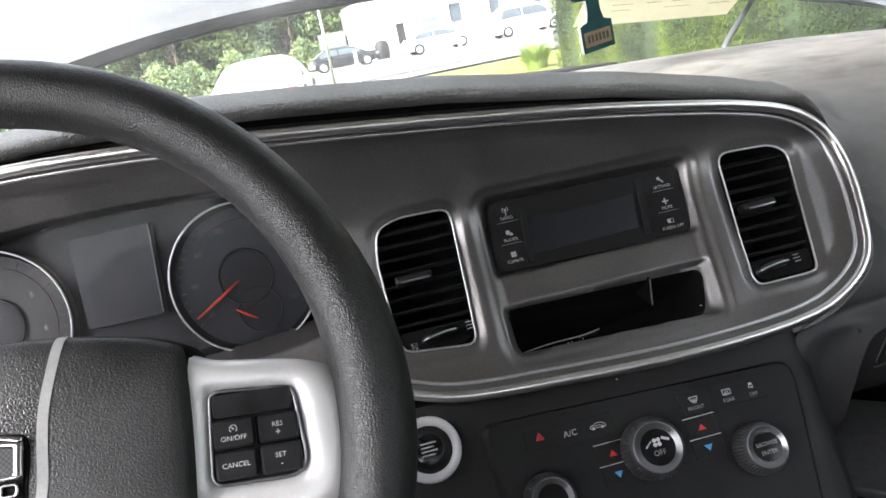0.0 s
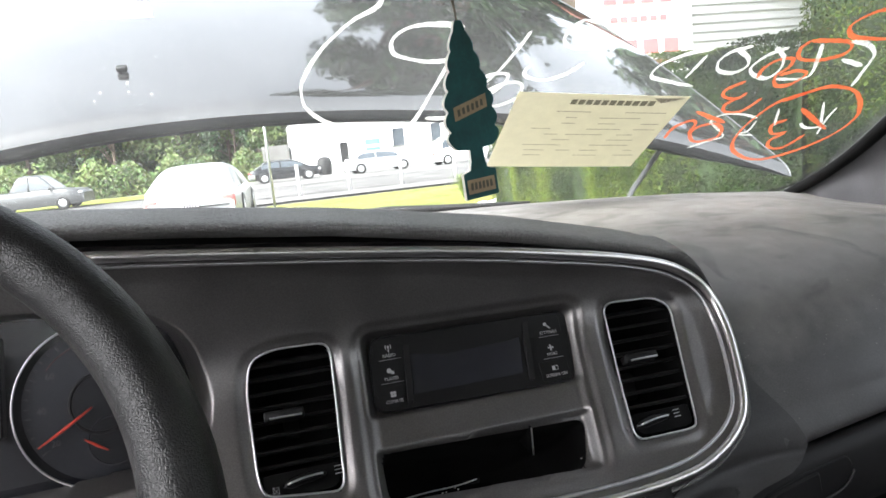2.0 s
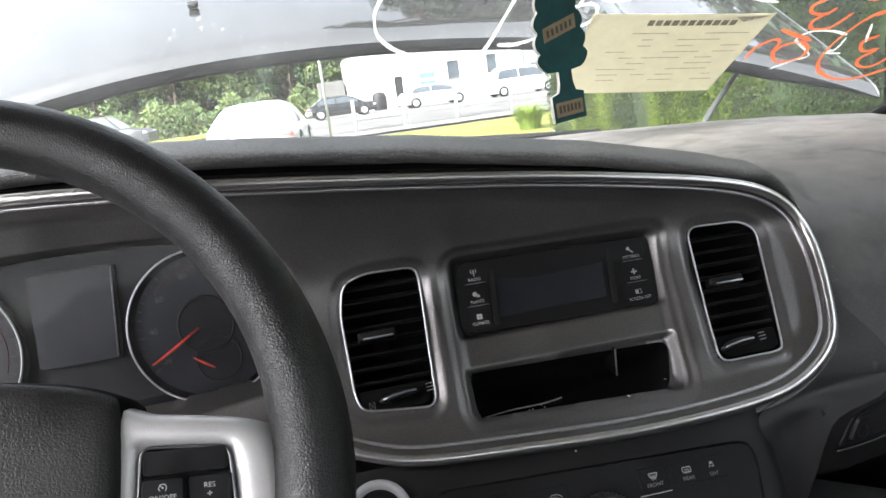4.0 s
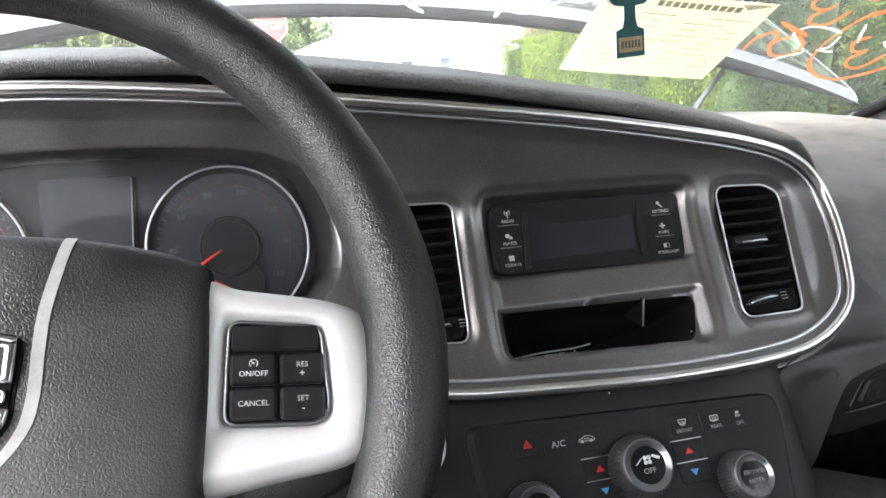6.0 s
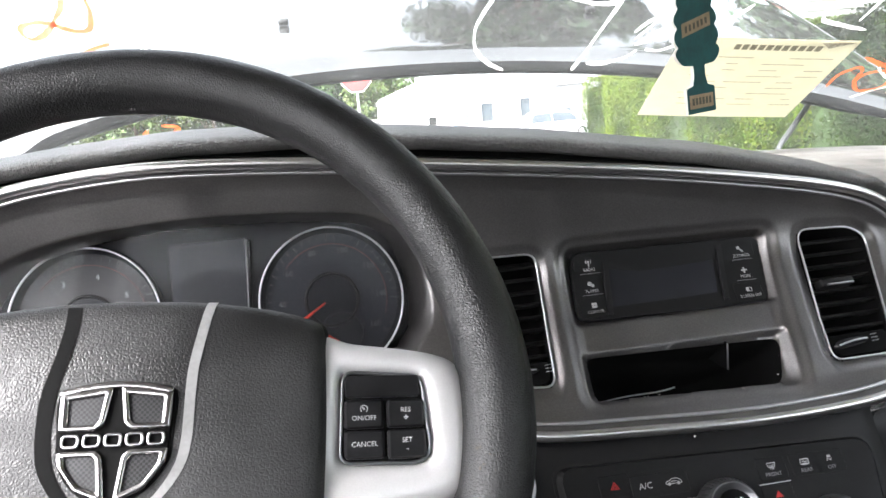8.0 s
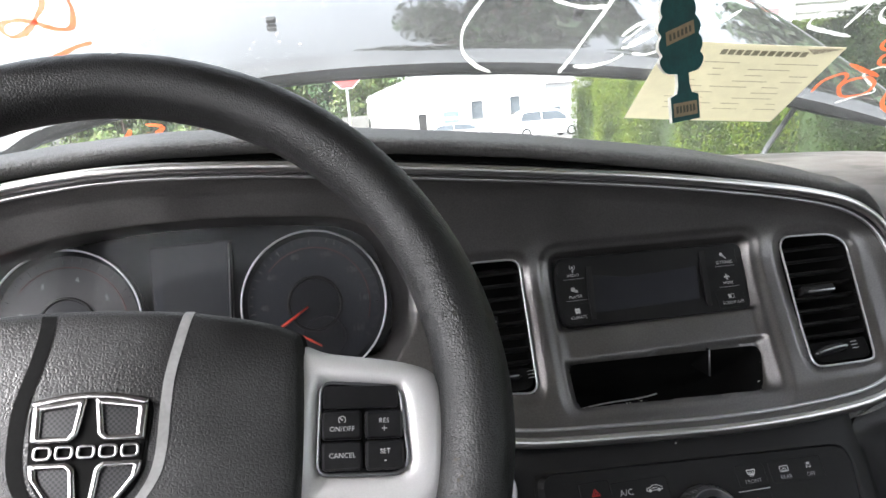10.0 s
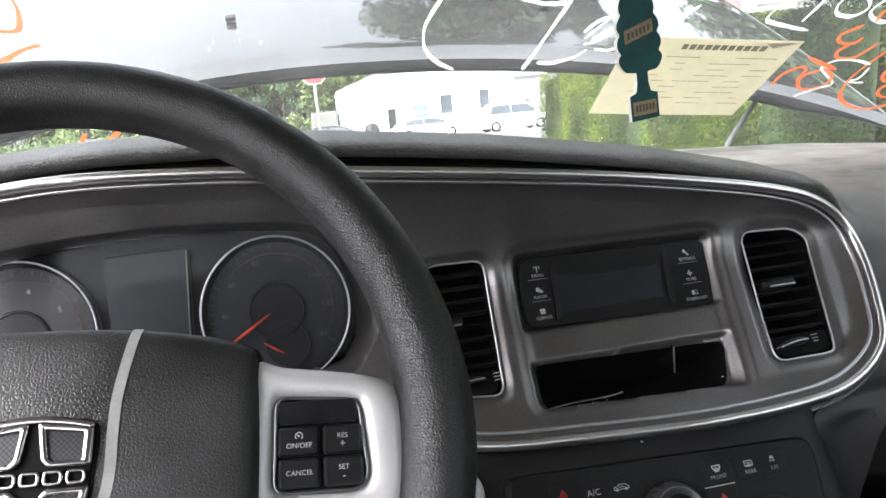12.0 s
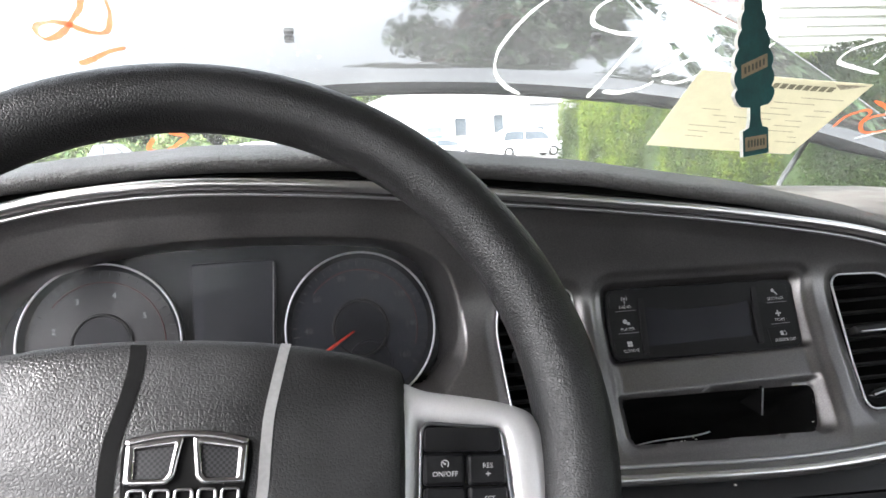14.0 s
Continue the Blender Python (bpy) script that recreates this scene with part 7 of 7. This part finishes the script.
def build_stop_sign():
    s = thing("stop_sign", "red octagonal stop sign on a steel post", "road sign", Matrix.Translation((0.13, 18.6, ground_z(0, 18.6))))
    part("post", tube([(0, 0, 0), (0, 0, 3.2)], 0.035, 8, up=(0, 1, 0)), M["galv"], s, "galvanised post")
    oct8 = [(0.40 * math.cos(math.pi / 8 + math.pi / 4 * k), 0.40 * math.sin(math.pi / 8 + math.pi / 4 * k)) for k in range(8)]
    at = lambda x, y, o: Vector((x, -0.05 - o, 2.75 + y))
    part("rim", slab([(x * 1.06, y * 1.06) for x, y in oct8], 0.002, -0.004, at), M["sign_white"], s, "white rim")
    face = part("face", slab(oct8, 0.006, 0.0, at), M["stop_red"], s, "red face")
    lettering("STOP", 0.26, lambda x, y: at(x, y, 0.008), M["sign_white"], face)
    return s


build_stop_sign()
post = thing("marker_post", "slim white marker post beside the road", "post", Matrix.Translation((1.07, 23.6, ground_z(0, 23.6))), "marker posts")
part("stake", tube([(0, 0, 0), (0, 0, 1.05)], 0.05, 8, up=(0, 1, 0)), M["sign_white"], post)
part("cap", lathe([(0.055, 1.0), (0.055, 1.08), (0.01, 1.1)], 8), M["sign_white"], post)
for x, y in ((2.76, 23.7), (4.6, 23.8), (6.5, 23.6), (-0.9, 23.5)):
    copy_thing(post, Matrix.Translation((x, y, ground_z(x, y))))
clump = thing("ornamental_grass", "tall yellow-green ornamental grass clump at the hedge's end", "plant", Matrix.Translation((4.25, 14.2, ground_z(4.25, 14.2) + 0.05)))
rnd = random.Random(61)
verts, faces = [], []
for _ in range(900):
    a, r0 = rnd.random() * 2 * math.pi, 0.22 * math.sqrt(rnd.random())
    lean, tall, w = 0.10 + 0.30 * rnd.random(), 0.35 + 0.35 * rnd.random(), 0.006 + 0.006 * rnd.random()
    out, across_blade = Vector((math.cos(a), math.sin(a), 0)), Vector((-math.sin(a), math.cos(a), 0))
    k = len(verts)
    for t in (0, 0.4, 0.75, 1.0):
        q = out * (r0 + lean * t**2) + Vector((0, 0, tall * (t - 0.25 * t**3)))
        verts += [q - across_blade * w * (1 - 0.8 * t), q + across_blade * w * (1 - 0.8 * t)]
    faces += [(k + 2 * j, k + 2 * j + 1, k + 2 * j + 3, k + 2 * j + 2) for j in range(3)]
part("blades", data("blades", verts, faces, False), M["blade"], clump, "arching grass blades")
rock = thing("white_stone", "small white painted stone at the lawn's edge", "stone", Matrix.Translation((3.45, 11.0, 0.03)), "white stones")
bm = bmesh.new()
bmesh.ops.create_icosphere(bm, subdivisions=2, radius=0.16)
for v in bm.verts:
    v.co *= 1 + 0.25 * noise.noise(v.co * 9)
    v.co.z *= 0.7
part("stone", bm, M["sign_white"], rock)
for x, y in ((3.8, 11.3), (3.3, 10.7)):
    copy_thing(rock, Matrix.Translation((x, y, 0.03)))


def build_car(name, label, paint, m, length=4.7, width=1.8, height=1.45, cabin=(0.26, 0.36, 0.70, 0.90), belt=0.92, group=""):
    """A saloon or a pickup: nose towards +x, wheels on z 0."""
    c = thing(name, label, "car", m, group)
    L, W, H = length / 2, width / 2, height
    n = 44
    rows = []
    for k in range(n + 1):
        s = k / n
        x = -L + length * s
        lo = 0.30 - 0.10 * math.exp(-((s - 0.5) / 0.5) ** 2)
        deck = belt - 0.02 if s < 0.5 else belt - 0.10 * ss(np.array((s - 0.72) / 0.28))
        ends = 0.22 * (ss(np.array((0.035 - s) / 0.035)) + ss(np.array((s - 0.95) / 0.05)))
        deck = float(deck - ends)
        half = W * (1 - 0.10 * float(ss(np.array((0.1 - s) / 0.1))) - 0.14 * float(ss(np.array((s - 0.86) / 0.14))))
        row = [(x, -half * 0.96, lo), (x, -half, lo + 0.15), (x, -half * 1.0, 0.62), (x, -half * 0.97, deck - 0.05), (x, -half * 0.90, deck), (x, 0, deck + 0.03), (x, half * 0.90, deck), (x, half * 0.97, deck - 0.05), (x, half, 0.62), (x, half, lo + 0.15), (x, half * 0.96, lo)]
        rows.append(row)
    body = part("body", sheet(rows), paint, c, "painted body")
    for end in (0, -1):
        part("bumper", data("cap", rows[end], [tuple(range(len(rows[end])))], False), paint, c)
    a, b, d, e = (-L + length * q for q in cabin)
    z0 = belt - 0.03
    up_w, low_w = W * 0.68, W * 0.92
    line = catmull([(a, z0), ((a + b) / 2 + 0.04, z0 + 0.56 * (H - z0)), (b, H - 0.05), (b + 0.3 * (d - b), H), (b + 0.7 * (d - b), H - 0.01), (d, H - 0.06), ((d + e) / 2 - 0.03, z0 + 0.55 * (H - z0)), (e, z0)], 5)

    def across(q):
        """One section of the cabin: sill, leaning side, rounded shoulder, slightly domed roof."""
        x, z = q
        k = (z - z0) / (H - z0)
        w = low_w + (up_w - low_w) * k
        half = [(low_w, z0), (low_w + (w - low_w) * 0.45, z0 + (z - z0) * 0.5), (w + 0.02, z0 + (z - z0) * 0.86), (w - 0.03, z - 0.03 * k), (w - 0.13, z + 0.005), (w * 0.4, z + 0.025 * k)]
        pts = [(-y, zz) for y, zz in half] + [(y, zz) for y, zz in half[::-1]]
        return [Vector((x, y, zz)) for y, zz in pts]

    shell = [across(q) for q in line]
    part("roof", sheet(shell), paint, c, "rounded roof and pillars")
    n1 = len(line)
    back, front = [k for k in range(n1) if line[k][0] <= b - 0.02][1:], [k for k in range(n1) if line[k][0] >= d + 0.02][:-1]
    for pane, ks, step in (("rear_window", back, -0.012), ("front_window", front, 0.012)):
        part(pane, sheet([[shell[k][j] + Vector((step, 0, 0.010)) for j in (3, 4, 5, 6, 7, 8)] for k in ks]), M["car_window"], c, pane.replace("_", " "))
    mid = [k for k in range(n1) if a + 0.45 * (b - a) < line[k][0] < d + 0.65 * (e - d)]
    for j0, j1, j2, sy in ((0, 1, 2, -1), (11, 10, 9, 1)):
        part("side_window", sheet([[shell[k][j0].lerp(shell[k][j1], 0.25) + Vector((0, sy * 0.012, 0)), shell[k][j1] + Vector((0, sy * 0.012, 0)), shell[k][j1].lerp(shell[k][j2], 0.85) + Vector((0, sy * 0.012, 0))] for k in mid]), M["win_glass"], c, "side windows")
        post_x = (b + d) / 2
        part("pillar", tube([(post_x, sy * (low_w + 0.012), z0), (post_x - 0.03, sy * (up_w + 0.05), H - 0.10)], 0.04, 6, up=(0, 1, 0)), paint, c)
        part("mirror", rbox(0.12, 0.16, 0.12, 0.03), paint, c, "", Matrix.Translation((e - 0.25, sy * (W + 0.06), z0 + 0.06)))
    for sx in (-0.30, 0.31):
        for sy in (-1, 1):
            wheel = part("wheel", lathe([(0.001, 0), (0.20, 0.0), (0.22, 0.02), (0.31, 0.03), (0.335, 0.0), (0.335, -0.17), (0.30, -0.2)], 28), M["rubber"], c, "black tyre", Matrix.Translation((length * sx, sy * (W + 0.005), 0.335)) @ pose(0, 0, 0, -90 * sy))
            part("rim", lathe([(0.215, 0.015), (0.20, 0.028), (0.10, 0.02), (0.06, 0.04), (0.005, 0.042)], 20), M["car_silver"], wheel, "silver wheel rim")
    for sy in (-1, 1):
        part("tail_light", rbox(0.16, 0.26, 0.24, 0.05), M["tail_red"], c, "red tail light", Matrix.Translation((-L + 0.09, sy * W * 0.78, belt - 0.27)))
        part("headlight", rbox(0.20, 0.34, 0.13, 0.03), M["lamp_clear"], c, "clear headlight", Matrix.Translation((L - 0.16, sy * W * 0.72, belt - 0.27)))
    plate = part("number_plate", rbox(0.012, 0.34, 0.17, 0.004), M["sign_white"], c, "white number plate", Matrix.Translation((-L - 0.012, 0, belt - 0.30)))
    part("plate_frame", tube([(-0.008, sy * 0.17, sz * 0.085) for sy, sz in ((-1, -1), (1, -1), (1, 1), (-1, 1))], 0.012, 6, True, up=(1, 0, 0)), M["rubber"], plate)
    for k in range(5):
        part("print_bar", rbox(0.004, 0.03, 0.07), M["car_grey"], plate, "", Matrix.Translation((-0.008, -0.10 + 0.05 * k, 0)))
    part("rear_bumper_line", rbox(0.05, width * 0.8, 0.03, 0.01), M["rubber"], c, "", Matrix.Translation((-L - 0.005, 0, 0.52)))
    return c


def stand(x, y, turn):
    """On the ground, its nose turned so many degrees from +x."""
    return Matrix.Translation((x, y, ground_z(x, y) + 0.02)) @ pose(0, 0, 0, 0, 0, turn)


build_car("saloon_car", "pale silver saloon car parked ahead on the lot", M["car_pale"], stand(-1.36, 15.9, 87), 4.7, 1.8, 1.31, (0.06, 0.24, 0.62, 0.82), 0.85)
build_car("black_saloon_car", "black saloon car parked beyond the road", M["car_black"], stand(1.5, 48.0, 4), 4.7, 1.8, 1.42, (0.08, 0.25, 0.62, 0.82))
build_car("silver_saloon_car", "pale silver saloon car parked at the white building", M["car_silver"], stand(7.6, 46.5, 4), 4.7, 1.8, 1.42, (0.08, 0.25, 0.62, 0.82))
build_car("white_pickup", "white pickup parked at the white building", M["car_white"], stand(13.4, 46, 6), 5.2, 1.9, 1.85, (0.1, 0.2, 0.66, 0.82), 1.05)
build_car("grey_pickup", "dark grey pickup truck standing on the road", M["car_grey"], stand(-12.0, 42.0, -6), 5.6, 1.95, 1.9, (0.34, 0.42, 0.62, 0.76), 1.1)
